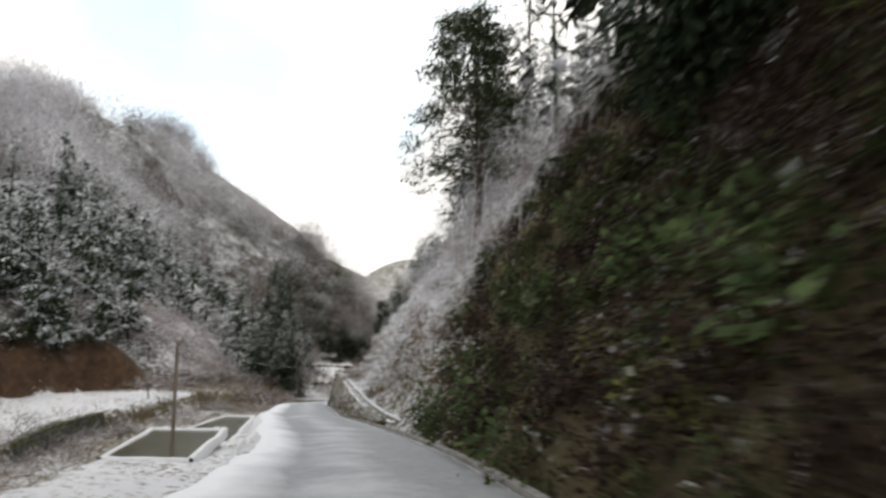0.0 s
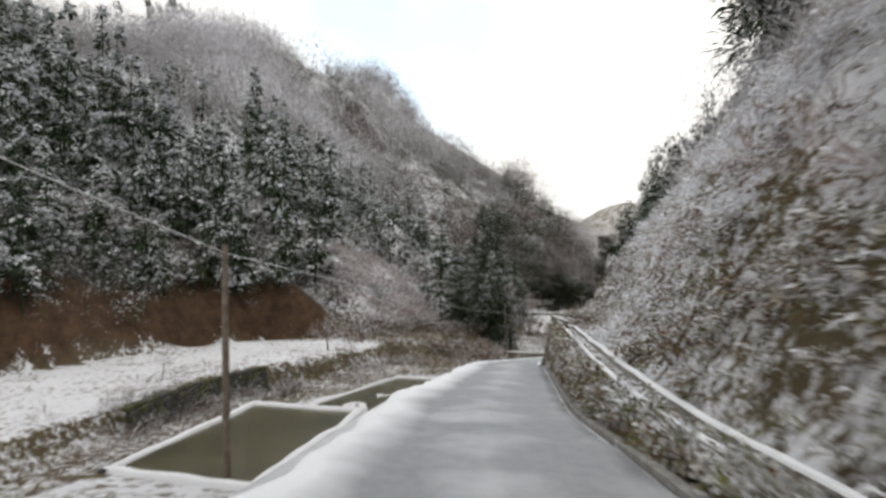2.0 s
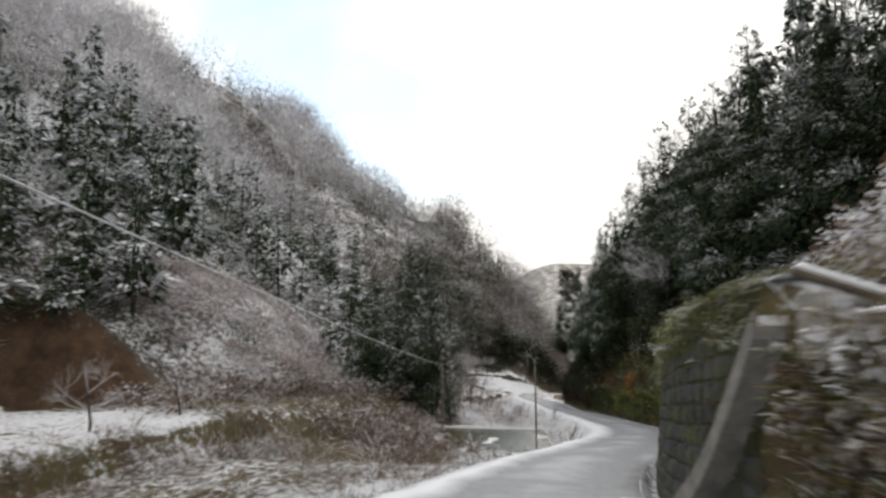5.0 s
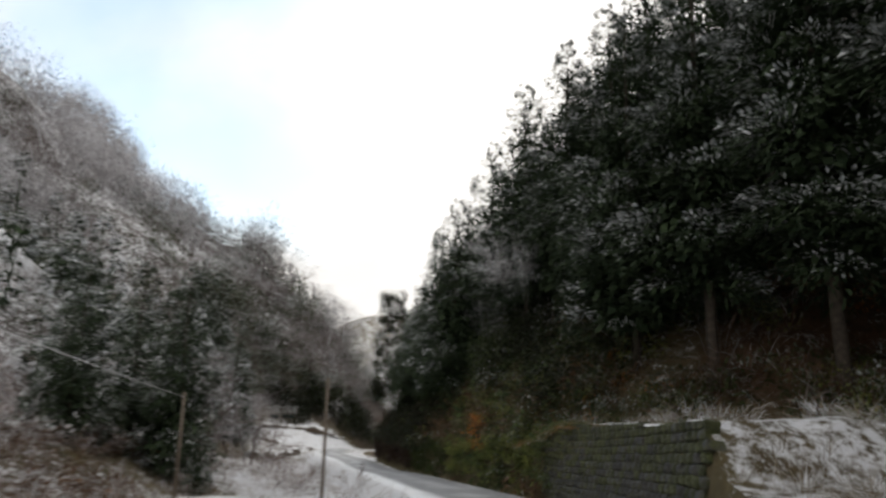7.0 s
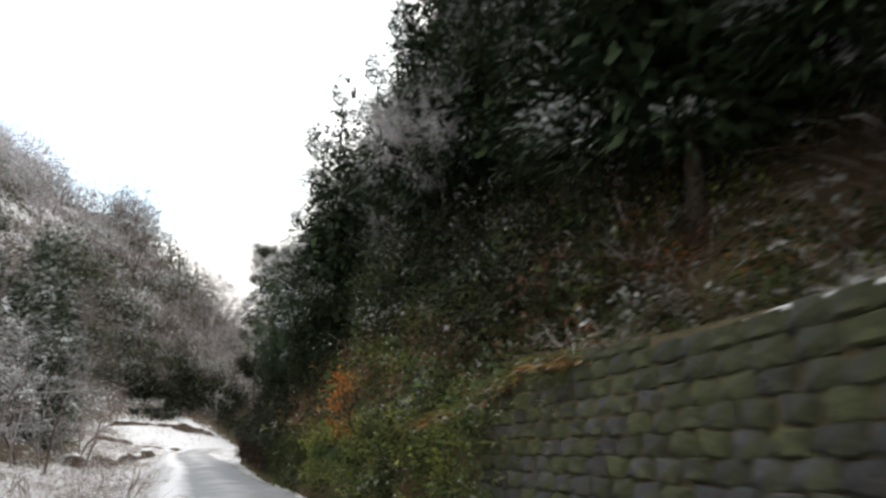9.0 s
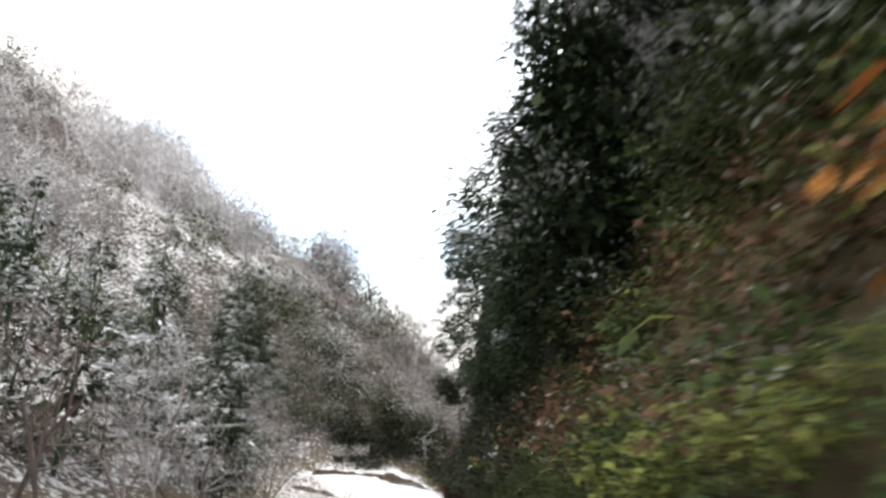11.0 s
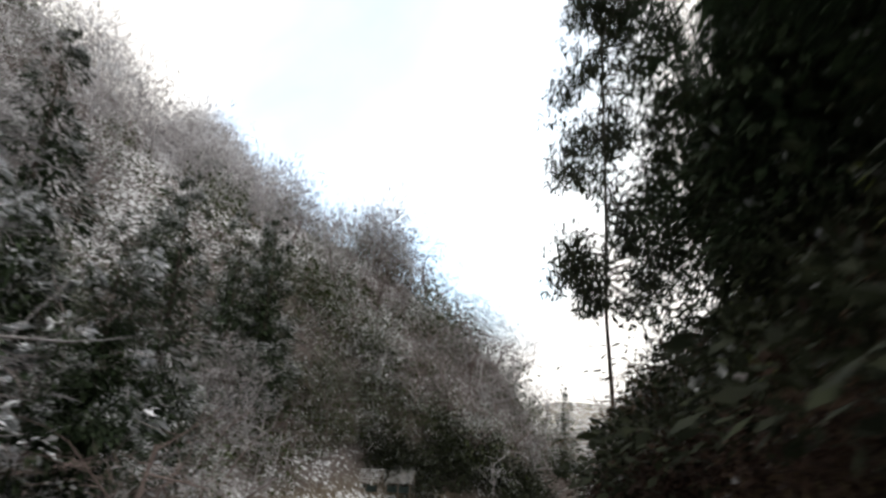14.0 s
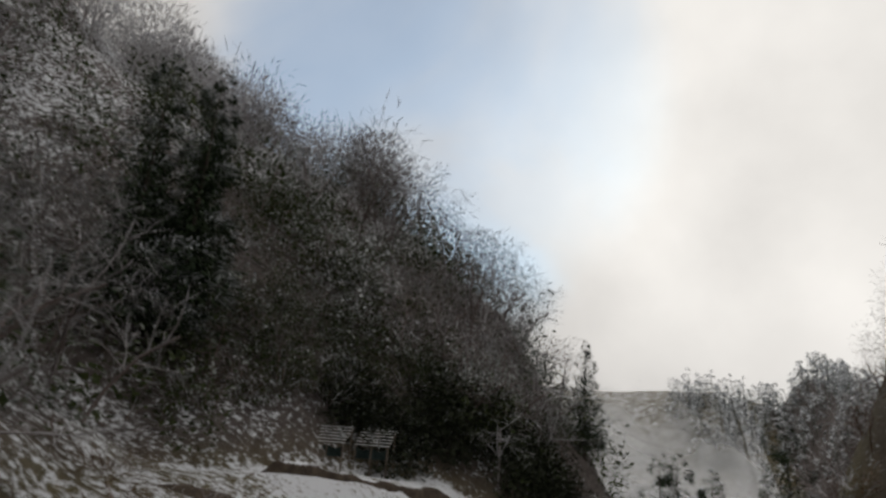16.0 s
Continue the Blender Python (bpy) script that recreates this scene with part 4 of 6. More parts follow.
def verges():
    x, y = scatter(20000, -12, 14, 14, 61, lambda x, y, u, d: (u > wall_u(y) + interp(y, [14, 22, 30], [0.0, 0.4, 1.5])) & (u < 14) & (y > 15.5 + 8.0 * smooth(2.7, 4.3, u)))
    stuff("slope_grass", many(TUSSOCK, x, y, 0.6, 1.3, 0.42 * smooth(3.6, 6.0, u_of(x, y) + fbm(x, y, 4, 2, 97))), M_GRASS, "snow-laden dead grass on the cut slope", "grass")
    x, y = scatter(9000, -12, 14, 12, 61, lambda x, y, u, d: (u > wall_u(y) + 0.9) & (u < 12) & (fbm(x, y, 6, 2, 31) > 0.02 + 0.55 * smooth(4.2, 6.5, u)))
    stuff("slope_moss_grass", many(TUSSOCK, x, y, 0.7, 1.4, -0.3), M_MOSS, "olive green grass patches on the cut slope", "grass")
    x, y = scatter(5000, -12, 14, 16, 60, lambda x, y, u, d: (u > wall_u(y) + 0.9) & (u < 11) & (fbm(x, y, 5, 2, 36) > -0.05 + 0.55 * smooth(4.2, 7, u)))
    stuff("slope_brown_grass", many(TUSSOCK, x, y, 0.7, 1.3, -0.35), M_BROWN, "withered brown growth low on the cut slope", "grass")
    # the overgrown face of the bank
    y = rng.uniform(20, 60.5, 5400)
    h = wall_top(y)
    x = rx(y) + wall_u(y) + rng.uniform(-0.12, 0.12, len(y))
    p = np.stack([x, y, rz(y) + rng.uniform(0, 1.1, len(y)) * h], 1)
    k = (y < 50) & (h > 0.15)
    p = p[k]
    n = len(p)
    half = rng.uniform(0, 1, n) + 0.5 * fbm(p[:, 0] + p[:, 2], p[:, 1], 1.5, 2, 91)
    for name, m, sel, lab in (("bank_grass", M_GRASS, half < 0.36, "withered grass hanging over the roadside bank"), ("bank_weeds", M_MOSS, (half >= 0.36) & (half < 0.66), "green weeds growing out of the roadside bank"), ("bank_brown_weeds", M_BROWN, half >= 0.66, "brown weeds growing out of the roadside bank")):
        q = p[sel]
        stuff(name, [placed(TUSSOCK[0], q, rng.uniform(0.5, 1.0, len(q)), rng.uniform(0, 6.28, len(q)), rng.normal(-0.22, 0.32, len(q)), np.tile([[-0.5, 0.0]], (len(q), 1)))], m, lab, "grass")
    x, y = scatter(1300, -12, 14, 18, 59, lambda x, y, u, d: (u > wall_u(y) + 0.9) & (y > 17 + 6.5 * smooth(3.3, 5.6, u)) & (u < 13) & (fbm(x, y, 4, 2, 93) > 0.0))
    near = u_of(x, y) < 5.6
    stuff("slope_clumps", many(LEAFY[:2], x[~near], y[~near], 0.4, 1.0, 0.3, jitter=0.35), M_TWIG, "grey brush clumps half buried in snow on the cut slope", "shrub")
    stuff("slope_base_brush", many(LEAFY[:2], x[near], y[near], 0.5, 0.95, -0.12, jitter=0.35), M_BROWN, "russet brush along the foot of the cut slope", "shrub")
    lump = [bush(84, 0.42, 0.42, 0.13, 0.42), bush(90, 0.55, 0.38, 0.14, 0.5), bush(76, 0.36, 0.5, 0.12, 0.36)]
    x, y = scatter(4600, -12, 16, 17, 60, lambda x, y, u, d: (u > wall_u(y) + 1.0) & (y > 17 + 6.5 * smooth(3.3, 5.6, u)) & (u < 14))
    stuff("snowy_tufts", many(lump, x, y, 0.5, 1.15, 0.04 + 0.3 * smooth(3.6, 6.0, u_of(x, y)) + 0.25 * fbm(x, y, 5, 2, 99), jitter=0.15), M_GRASS, "tufts of growth under snow all over the cut slope", "grass")
    y = rng.uniform(24, 50, 800)
    p = np.stack([rx(y) + wall_u(y) + rng.uniform(-0.05, 0.15, 800), y, rz(y) + rng.uniform(0.0, 0.95, 800) * wall_top(y)], 1)
    for name, q, m, sn, lab in (("bank_snow_tufts", p[::3], M_GRASS, 0.02, "snow-laden tufts on the face of the roadside bank"), ("bank_moss_tufts", p[1::3], M_MOSS, -0.35, "olive moss tufts on the face of the roadside bank"), ("bank_russet_tufts", p[2::3], M_BROWN, -0.3, "russet tufts on the face of the roadside bank")):
        stuff(name, [placed(lump[i], q[i::3], rng.uniform(0.4, 0.75, len(q[i::3])), rng.uniform(0, 6.28, len(q[i::3])), rng.normal(sn, 0.2, len(q[i::3]))) for i in range(3)], m, lab, "grass")
    # dark shrubs on the first slope
    x, y = scatter(2100, -5, 14, 1, 25, lambda x, y, u, d: (u > 2.25) & (u < 13) & ((y < 15.5 + 8.0 * smooth(2.7, 4.3, u)) | ((y < 21) & (fbm(x, y, 3, 2, 33) > 0.2))))
    k = np.where(u_of(x, y) < 10.5, rng.uniform(0, 1, len(x)), np.nan)
    stuff("slope_shrubs", many(LEAFY, x[k < 0.24], y[k < 0.24], 0.6, 1.2, -0.5), M_SHRUB, "dark evergreen shrubs crowding the roadside slope", "shrub")
    # Brown shrubs and near brush here use the shade-darkened brown.
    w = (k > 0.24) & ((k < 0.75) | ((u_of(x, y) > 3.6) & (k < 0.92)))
    stuff("slope_brown_shrubs", many(LEAFY, x[w], y[w], 0.5, 1.0, -0.42), M_DIM_BROWN, "brown shrubs darkened for shade on the roadside slope", "shrub")
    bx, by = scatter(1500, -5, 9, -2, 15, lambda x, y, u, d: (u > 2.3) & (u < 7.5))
    stuff("slope_near_brush", many([bush(150, 0.55, 0.6, 0.11, -0.2), bush(150, 0.5, 0.8, 0.1, -0.2)], bx[::2], by[::2], 0.7, 1.3, -0.25), M_DIM_BROWN, "shade-dark brown brush low on the first slope", "shrub")
    stuff("slope_near_weeds", many(TUSSOCK, bx[1::2], by[1::2], 0.6, 1.1, -0.3), M_MOSS, "olive weeds low on the first slope", "weeds")
    big = [bush(130, 0.6, 0.9, 0.2, -0.1, 0.3), bush(110, 0.5, 0.8, 0.24, -0.1)]
    q = (rng.uniform(0, 1, len(x)) < 0.13) & (u_of(x, y) < 8)
    stuff("slope_broad_leaves", many(big, x[q], y[q], 0.6, 1.2, -0.35), M_LEAF, "broad green leaves on the roadside slope", "shrub")
    q = (rng.uniform(0, 1, len(x)) < 0.07) & (u_of(x, y) < 9) & (u_of(x, y) > 2.9)
    stuff("slope_twigs", many(TWIGGY, x[q], y[q], 0.5, 0.9, -0.3), M_BROWN, "withered brown twigs on the roadside slope", "shrub")
    stuff("slope_ferns", many(TUSSOCK + LEAFY[:2], x[~w & (k > 0.75)], y[~w & (k > 0.75)], 0.5, 1.0, -0.35), M_MOSS, "green ferns on the roadside slope", "fern")
    # second slope
    y = rng.uniform(100, 127.2, 640)
    x = rx(y) + wall_u(y) + 0.25 + 8.5 * rng.uniform(0, 1, 640) ** 1.3
    stuff("bank_ivy", many([bush(130, 0.9, 0.5, 0.15, -0.3), bush(120, 1.1, 0.45, 0.16, -0.3)], x[:330], y[:330], 0.8, 1.3, -0.3), M_GLOOM, "creeping evergreens coloured shade-dark covering the steep bank", "shrub")
    x, y = x[150:], y[150:]
    k = rng.uniform(0, 1, len(x))
    late = smooth(99, 106, y)
    a, b = k < 0.52 - 0.4 * late, (k > 0.62) & (k < 0.76 + 0.16 * late)
    stuff("bank_ferns", many(TUSSOCK + LEAFY[:2] + REEDS, x[a], y[a], 0.6, 1.3, -0.35), M_FERN, "green and olive ferns on the steep bank", "fern")
    stuff("bank_brown_shrubs", many(LEAFY, x[b & (y < 107)], y[b & (y < 107)], 0.6, 1.3, -0.4), M_BROWN, "withered brown shrubs on the steep bank", "shrub")
    # From y 107 the brown shrubs get the colour darkened for shade.
    stuff("bank_wet_shrubs", many(LEAFY, x[b & (y >= 107)], y[b & (y >= 107)], 0.6, 1.3, -0.5), M_DIM_BROWN, "brown shrubs darkened for shade on the steep bank", "shrub")
    c = (k > 0.5) & (k < 0.6) & (y < 106) & (u_of(x, y) < 5)
    stuff("bank_orange_leaves", many(LEAFY, x[c], y[c], 0.3, 0.55, -0.4), M_ORANGE, "orange autumn leaves left on bank shrubs", "shrub")
    tx, ty = scatter(330, -18, 4, 98, 127, lambda x, y, u, d: (u > interp(y, [98, 127], [4.2, 4.6])) & (u < 12))
    tall = [bush(420, 1.3, 2.6, 0.17, -0.35), bush(380, 1.0, 3.0, 0.16, -0.3)]
    # Past y 110 these bushes take the leaf colour darkened for shade.
    stuff("bank_evergreens", many(tall, tx[ty > 110], ty[ty > 110], 0.7, 1.3), M_GLOOM, "tall evergreen bushes coloured shade-dark crowding the steep bank", "shrub")
    gx, gy = scatter(60, -14, 2, 94, 106, lambda x, y, u, d: (u > 3.2) & (u < 6.2))
    stuff("bank_tall_evergreens", many([bush(640, 1.4, 4.2, 0.2, -0.2), bush(600, 1.2, 4.6, 0.18, -0.2)], gx[::2], gy[::2], 0.6, 1.0), M_SHRUB, "tall dark green evergreens along the edge of the bank", "tree")
    stuff("bank_green_bushes", many(tall, tx[ty <= 110], ty[ty <= 110], 0.7, 1.3), M_LEAF, "tall green-leaved bushes crowding the steep bank", "shrub")
    fy = rng.uniform(83.8, 127.2, 440)
    p = np.stack([rx(fy) + wall_u(fy) + rng.uniform(0.0, 0.2, 440), fy, rz(fy) + rng.uniform(0.05, 1, 440) * wall_top(fy)], 1)
    # Brown growth past y 106 is likewise coloured for shade.
    for name, q, m, lab in (("face_brown_shrubs", p[fy > 106], M_DIM_BROWN, "shade-dark brown growth on the face of the bank"), ("face_shrubs", p[(fy < 106) & (fy > 96)], M_SHRUB, "dark leaves hanging over the face of the bank"), ("face_ferns", p[fy < 97][::2], M_FERN, "green ferns hanging over the face of the bank"), ("face_leaves", p[fy < 97][1::2], M_LEAF, "green leaves hanging over the face of the bank")):
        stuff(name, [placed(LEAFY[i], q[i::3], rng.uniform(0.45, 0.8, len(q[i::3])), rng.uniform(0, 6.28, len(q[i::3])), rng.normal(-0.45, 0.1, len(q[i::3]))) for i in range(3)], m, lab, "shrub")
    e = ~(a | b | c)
    # The same shrubs, switched to shade-darkened leaves beyond y 107.
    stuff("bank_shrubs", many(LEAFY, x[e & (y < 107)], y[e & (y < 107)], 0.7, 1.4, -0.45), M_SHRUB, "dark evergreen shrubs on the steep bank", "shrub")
    stuff("bank_dark_shrubs", many(LEAFY, x[e & (y >= 107)], y[e & (y >= 107)], 0.7, 1.4, -0.5), M_GLOOM, "evergreen shrubs coloured dark for the shaded bank", "shrub")
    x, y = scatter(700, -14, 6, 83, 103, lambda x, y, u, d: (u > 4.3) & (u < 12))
    # Upper bushes coloured shade-dark to deepen the top of the bank.
    stuff("upper_bank_bushes", many([bush(420, 1.2, 2.0, 0.17, -0.4), bush(380, 1.0, 2.4, 0.16, -0.4)], x[::2], y[::2], 0.6, 1.1), M_GLOOM, "evergreen bushes coloured shade-dark high on the steep bank", "shrub")
    x, y = scatter(1500, -14, 6, 84, 101, lambda x, y, u, d: (u > 2.2) & (u < 12))
    k = rng.uniform(0, 1, len(x)) + 0.12 * fbm(x, y, 3, 2, 81)
    for name, lo, hi, tpl, m, lab, cat in (("lush_ferns", -1, 0.42, TUSSOCK + REEDS + LEAFY[1:2], M_FERN, "bright green ferns on the steep roadside bank", "fern"), ("lush_moss", 0.42, 0.56, TUSSOCK + LEAFY[:1], M_MOSS, "olive weeds on the steep roadside bank", "weeds"), ("russet_shrubs", 0.56, 0.775, LEAFY, M_BROWN, "russet shrubs on the steep roadside bank", "shrub"), ("orange_shrubs", 0.775, 0.785, LEAFY[:2], M_ORANGE, "orange-leaved shrubs on the steep roadside bank", "shrub"), ("green_shrubs", 0.785, 3, LEAFY, M_SHRUB, "dark green shrubs on the steep roadside bank", "shrub")):
        q = (k >= lo) & (k < hi) & ((m != M_ORANGE) | (u_of(x, y) > 3.6)) & ((m == M_SHRUB) | (u_of(x, y) < 5.2))
        stuff(name, many(tpl, x[q], y[q], 0.7, 1.35, -0.4), m, lab, cat)
    x, y = scatter(420, -14, 6, 84.5, 104, lambda x, y, u, d: (u > 2.4) & (u < 7))
    stuff("bank_broad_leaves", many([bush(150, 0.6, 0.8, 0.19, -0.1, 0.3), bush(130, 0.5, 0.7, 0.22, -0.1)], x[::2], y[::2], 0.6, 1.2, -0.35), M_LEAF, "broad green leaves on the steep roadside bank", "shrub")
    y = rng.uniform(81.6, 89, 420)
    x = rx(y) + wall_u(y) + 0.25 + rng.uniform(0, 0.7, 420)
    stuff("wall_edge_grass", many(TUSSOCK, x, y, 0.8, 1.4, -0.5), M_GOLD, "golden dead grass along the top of the terrace wall", "grass")
    # green turf over the end and the top of the terrace wall
    y = rng.uniform(82, 89, 1500)
    x = rx(y) + wall_u(y) + rng.uniform(-0.4, 0.9, len(y)) * smooth(78, 83, y) + 0.2
    p = on_ground(x, y)
    stuff("wall_turf", [placed(TUSSOCK[0], p[::2], rng.uniform(0.6, 1.1, 750), rng.uniform(0, 6.28, 750), rng.normal(-0.4, 0.1, 750)), placed(TUSSOCK[2], p[1::2], rng.uniform(0.6, 1.0, 750), rng.uniform(0, 6.28, 750), rng.normal(-0.4, 0.1, 750))], M_MOSS, "green turf grown over the end of the stone wall", "grass")
    y = rng.uniform(50.5, 61, 420)
    x = rx(y) + wall_u(y) + rng.uniform(0.15, 0.7, len(y))
    stuff("nose_turf", [placed(TUSSOCK[0], on_ground(x, y), rng.uniform(0.5, 1.0, 420), rng.uniform(0, 6.28, 420), rng.normal(-0.2, 0.2, 420))], M_MOSS, "olive turf along the top of the tall stone wall", "grass")
    y = rng.uniform(50.7, 61, 800)
    low = 0.6 * rng.uniform(0, 1, 800) ** 1.3
    p = np.stack([rx(y) + wall_u(y) - 0.06 + 0.1 * (wall_top(y) - low), y, rz(y) + wall_top(y) - low], 1)
    stuff("wall_top_moss", [placed(TUSSOCK[0], p, rng.uniform(0.3, 0.55, 800), rng.uniform(0, 6.28, 800), rng.normal(-0.35, 0.12, 800), np.tile([[-0.25, 0.0]], (800, 1)))], M_MOSS, "yellow-green moss hanging over the top of the tall wall", "moss")
    x, y = scatter(900, -44, -14, 112, 158, lambda x, y, u, d: (u < -3.4) & (d < 1.5) & (fbm(x, y, 7, 2, 91) > -0.15))
    stuff("low_field_grass", many(TUSSOCK + REEDS, x, y, 0.5, 1.0, -0.1), M_GRASS, "withered grass standing out of the snow on the low field", "grass")
    # recess: brown brush on the red bank
    x, y = scatter(1300, -10, 16, 60, 87, lambda x, y, u, d: (u > interp(y, [60, 64, 68, 73, 79, 84], [4, 11, 12.5, 9.5, 6, 3.6])) & (u < 19))
    k = rng.uniform(0, 1, len(x)) < 0.75
    stuff("red_bank_brush", many(TWIGGY + LEAFY[:1], x[k], y[k], 0.6, 1.3, -0.25), M_BROWN, "russet brush on the shaded earth bank", "shrub")
    y = rng.uniform(66, 88, 230)
    x = rx(y) + interp(y, [66, 68, 73, 79, 84, 88], [12.5, 12.5, 9.5, 6, 3.6, 3.2]) + rng.uniform(0, 1, 230) ** 1.5 * 7
    k = rng.uniform(0, 1, 230)
    stuff("terrace_shrubs", many(LEAFY, x[k < 0.55], y[k < 0.55], 0.7, 1.5, -0.3), M_SHRUB, "dark shrubs on the shaded bank behind the terrace", "shrub")
    stuff("terrace_orange_shrubs", many(LEAFY[:2], x[k > 0.9], y[k > 0.9], 0.5, 0.9, -0.4), M_ORANGE, "orange-leaved shrubs behind the terrace", "shrub")
    stuff("terrace_ferns", many(LEAFY[:2], x[(k > 0.55) & (k < 0.8)], y[(k > 0.55) & (k < 0.8)], 0.6, 1.2, -0.35), M_FERN, "green ferns on the bank behind the terrace", "fern")
    x, y = scatter(1800, -10, 8, 60, 83, lambda x, y, u, d: (u > 3.0) & (u < interp(y, [60, 64, 68, 73, 79, 84], [4, 11, 12.5, 9.5, 6, 3.6])))
    stuff("terrace_weeds", many(TUSSOCK + TWIGGY[1:], x, y, 0.35, 0.75, 0.0), M_GRASS, "snowy weeds on the terrace", "grass")
    # valley side: verge, river strip, fields
    x, y = scatter(12000, -42, -4, 0, 150, lambda x, y, u, d: (d < 0.5) & (((u < -9.8) & (u > -21) & (y < 81)) | ((u < -2.7) & (u > -3.9) & (y > 62) & (y < 128)) | ((y > 60) & (y < 79) & (u < -4) & (u > -14)) | ((y > 74) & (y < 99) & (u < -12.8) & (u > -24)) | ((y > 94) & (u < -4.5) & (u > -14))))
    k = rng.uniform(0, 1, len(x))
    stuff("river_grass", many(TUSSOCK + REEDS[:1], x[k < 0.6], y[k < 0.6], 0.6, 1.2, 0.02), M_GRASS, "snowy dead grass along the stream", "grass")
    stuff("river_brush", many(TWIGGY, x[k > 0.88], y[k > 0.88], 0.6, 1.5, -0.05), M_BROWN, "brown frosted brush along the stream", "shrub")
    stuff("river_moss", many(TUSSOCK, x[(k > 0.6) & (k < 0.68)], y[(k > 0.6) & (k < 0.68)], 0.7, 1.2, -0.3), M_MOSS, "olive green weeds along the stream", "grass")
    x, y = scatter(900, -42, -14, 74, 103, lambda x, y, u, d: (d < 0.5) & (u < -11) & (u > -30) & (fbm(x, y, 5, 2, 95) > -0.15))
    stuff("valley_brush", many(TWIGGY + BRUSH[1:], x, y, 0.7, 1.6, -0.2), M_BROWN, "dark brown brush tangle below the knoll", "shrub")
    x, y = scatter(420, -8, 14, 17, 36, lambda x, y, u, d: (u > 4.6) & (u < 13) & (y > 17 + 5 * smooth(3.3, 5.6, u)))
    stuff("slope_thicket", many(TWIGGY, x, y, 0.5, 1.1, -0.12), M_PINK, "pinkish leafless thicket high on the roadside slope", "shrub")
    x, y = scatter(420, -8, 14, 19, 58, lambda x, y, u, d: (u > interp(y, [24, 30, 58], [5.0, 6.5, 8.0])) & (u < 13))
    stuff("slope_scrub", many(HAZY[2:], x, y, 0.22, 0.5), M_TWIG, "low leafless frosted scrub on the cut slope", "shrub")
    x, y = scatter(900, -66, -34, 30, 84, lambda x, y, u, d: (d > 2.2) & (d < 5.5))
    stuff("earth_bank_brush", many(BRUSH + TWIGGY[:1], x[::2], y[::2], 0.7, 1.5, -0.35), M_SHRUB, "dark brush hanging over the red earth bank", "shrub")
    x, y = scatter(260, -66, -34, 30, 84, lambda x, y, u, d: (d > 0.2) & (d < 2.2) & (fbm(x, y, 5, 2, 97) > 0.1))
    ox, oy = scatter(500, -60, -20, 34, 82, lambda x, y, u, d: (d > 2.0) & (d < 4.8))
    stuff("earth_bank_crest", many(BRUSH + ROUND_FAR[:1], ox, oy, 0.5, 1.1, -0.3), M_SHRUB, "dark evergreens overhanging the crest of the earth bank", "shrub")
    ty = rng.uniform(43, 76, 110)
    tx = rx(ty) + bank_u(ty) + rng.uniform(-0.6, 2.6, 110)
    stuff("field_bank_shrubs", many([bush(170, 0.7, 0.9, 0.11, 0.05), bush(150, 0.55, 0.8, 0.1, 0.1)], tx[::2], ty[::2], 0.7, 1.4, -0.05, jitter=0.2), M_DUSK, "grey rounded shrubs along the bank of the field", "shrub")
    stuff("field_bank_brush", many(TWIGGY, tx[1::2], ty[1::2], 0.5, 1.0, -0.1, jitter=0.2), M_BROWN, "brown brush along the bank of the field", "shrub")
    stuff("earth_bank_twigs", many(TWIGGY, x, y, 0.7, 1.2, -0.1), M_BROWN, "brown twigs growing on the red earth bank", "shrub")
    # the shrubby knoll
    x, y = scatter(1300, -48, -26, 83, 104, lambda x, y, u, d: (d > -0.3) & (d < 11) & (np.hypot((x + 37) / 1.3, (y - 94) / 2) < 6))
    stuff("knoll_brush", many(TWIGGY + [bush(60, 0.7, 0.6, 0.22, 0.35)], x, y, 0.7, 1.2, 0.02), M_PINK, "frosted pinkish brush on the knoll", "shrub")
    # Snowless brush added as a dark band for the knoll's shaded underside.
    x, y = scatter(900, -48, -22, 82, 106, lambda x, y, u, d: (d > -2.6) & (d < 0.2) & (u < -9))
    stuff("knoll_foot_brush", many(BRUSH, x[::2], y[::2], 0.6, 1.2, -0.45), M_SHRUB, "dark brush standing in for the shade under the knoll", "shrub")


verges()


# ---- single trees ----
def make_cedar(i, label):
    tr, cr = CEDARS[i]
    e = empty("cedar_tree", Matrix(), label, "tree")
    child("trunk", mesh_np("trunk", *tr[:2], M_BARK, tr[2]), e)
    child("crown", mesh_np("crown", *cr[:2], M_CONIFER, cr[2]), e)
    return e


PROTO = {}


def cedar(i, x, y, size, label, group="", z=None, lean=0.0, turn=0.0):
    zz = float(ground_z(x, y)) - 0.2 if z is None else z
    m = Matrix.LocRotScale((x, y, zz), Euler((lean, 0, turn)), None)
    if i not in PROTO:
        PROTO[i] = make_cedar(i, label)
        ob = PROTO[i]
        ob.matrix_basis = m
    else:
        ob = copy_thing(PROTO[i], m)
    ob.scale = (size, size, size)
    return tagged(ob, label, "tree", group)


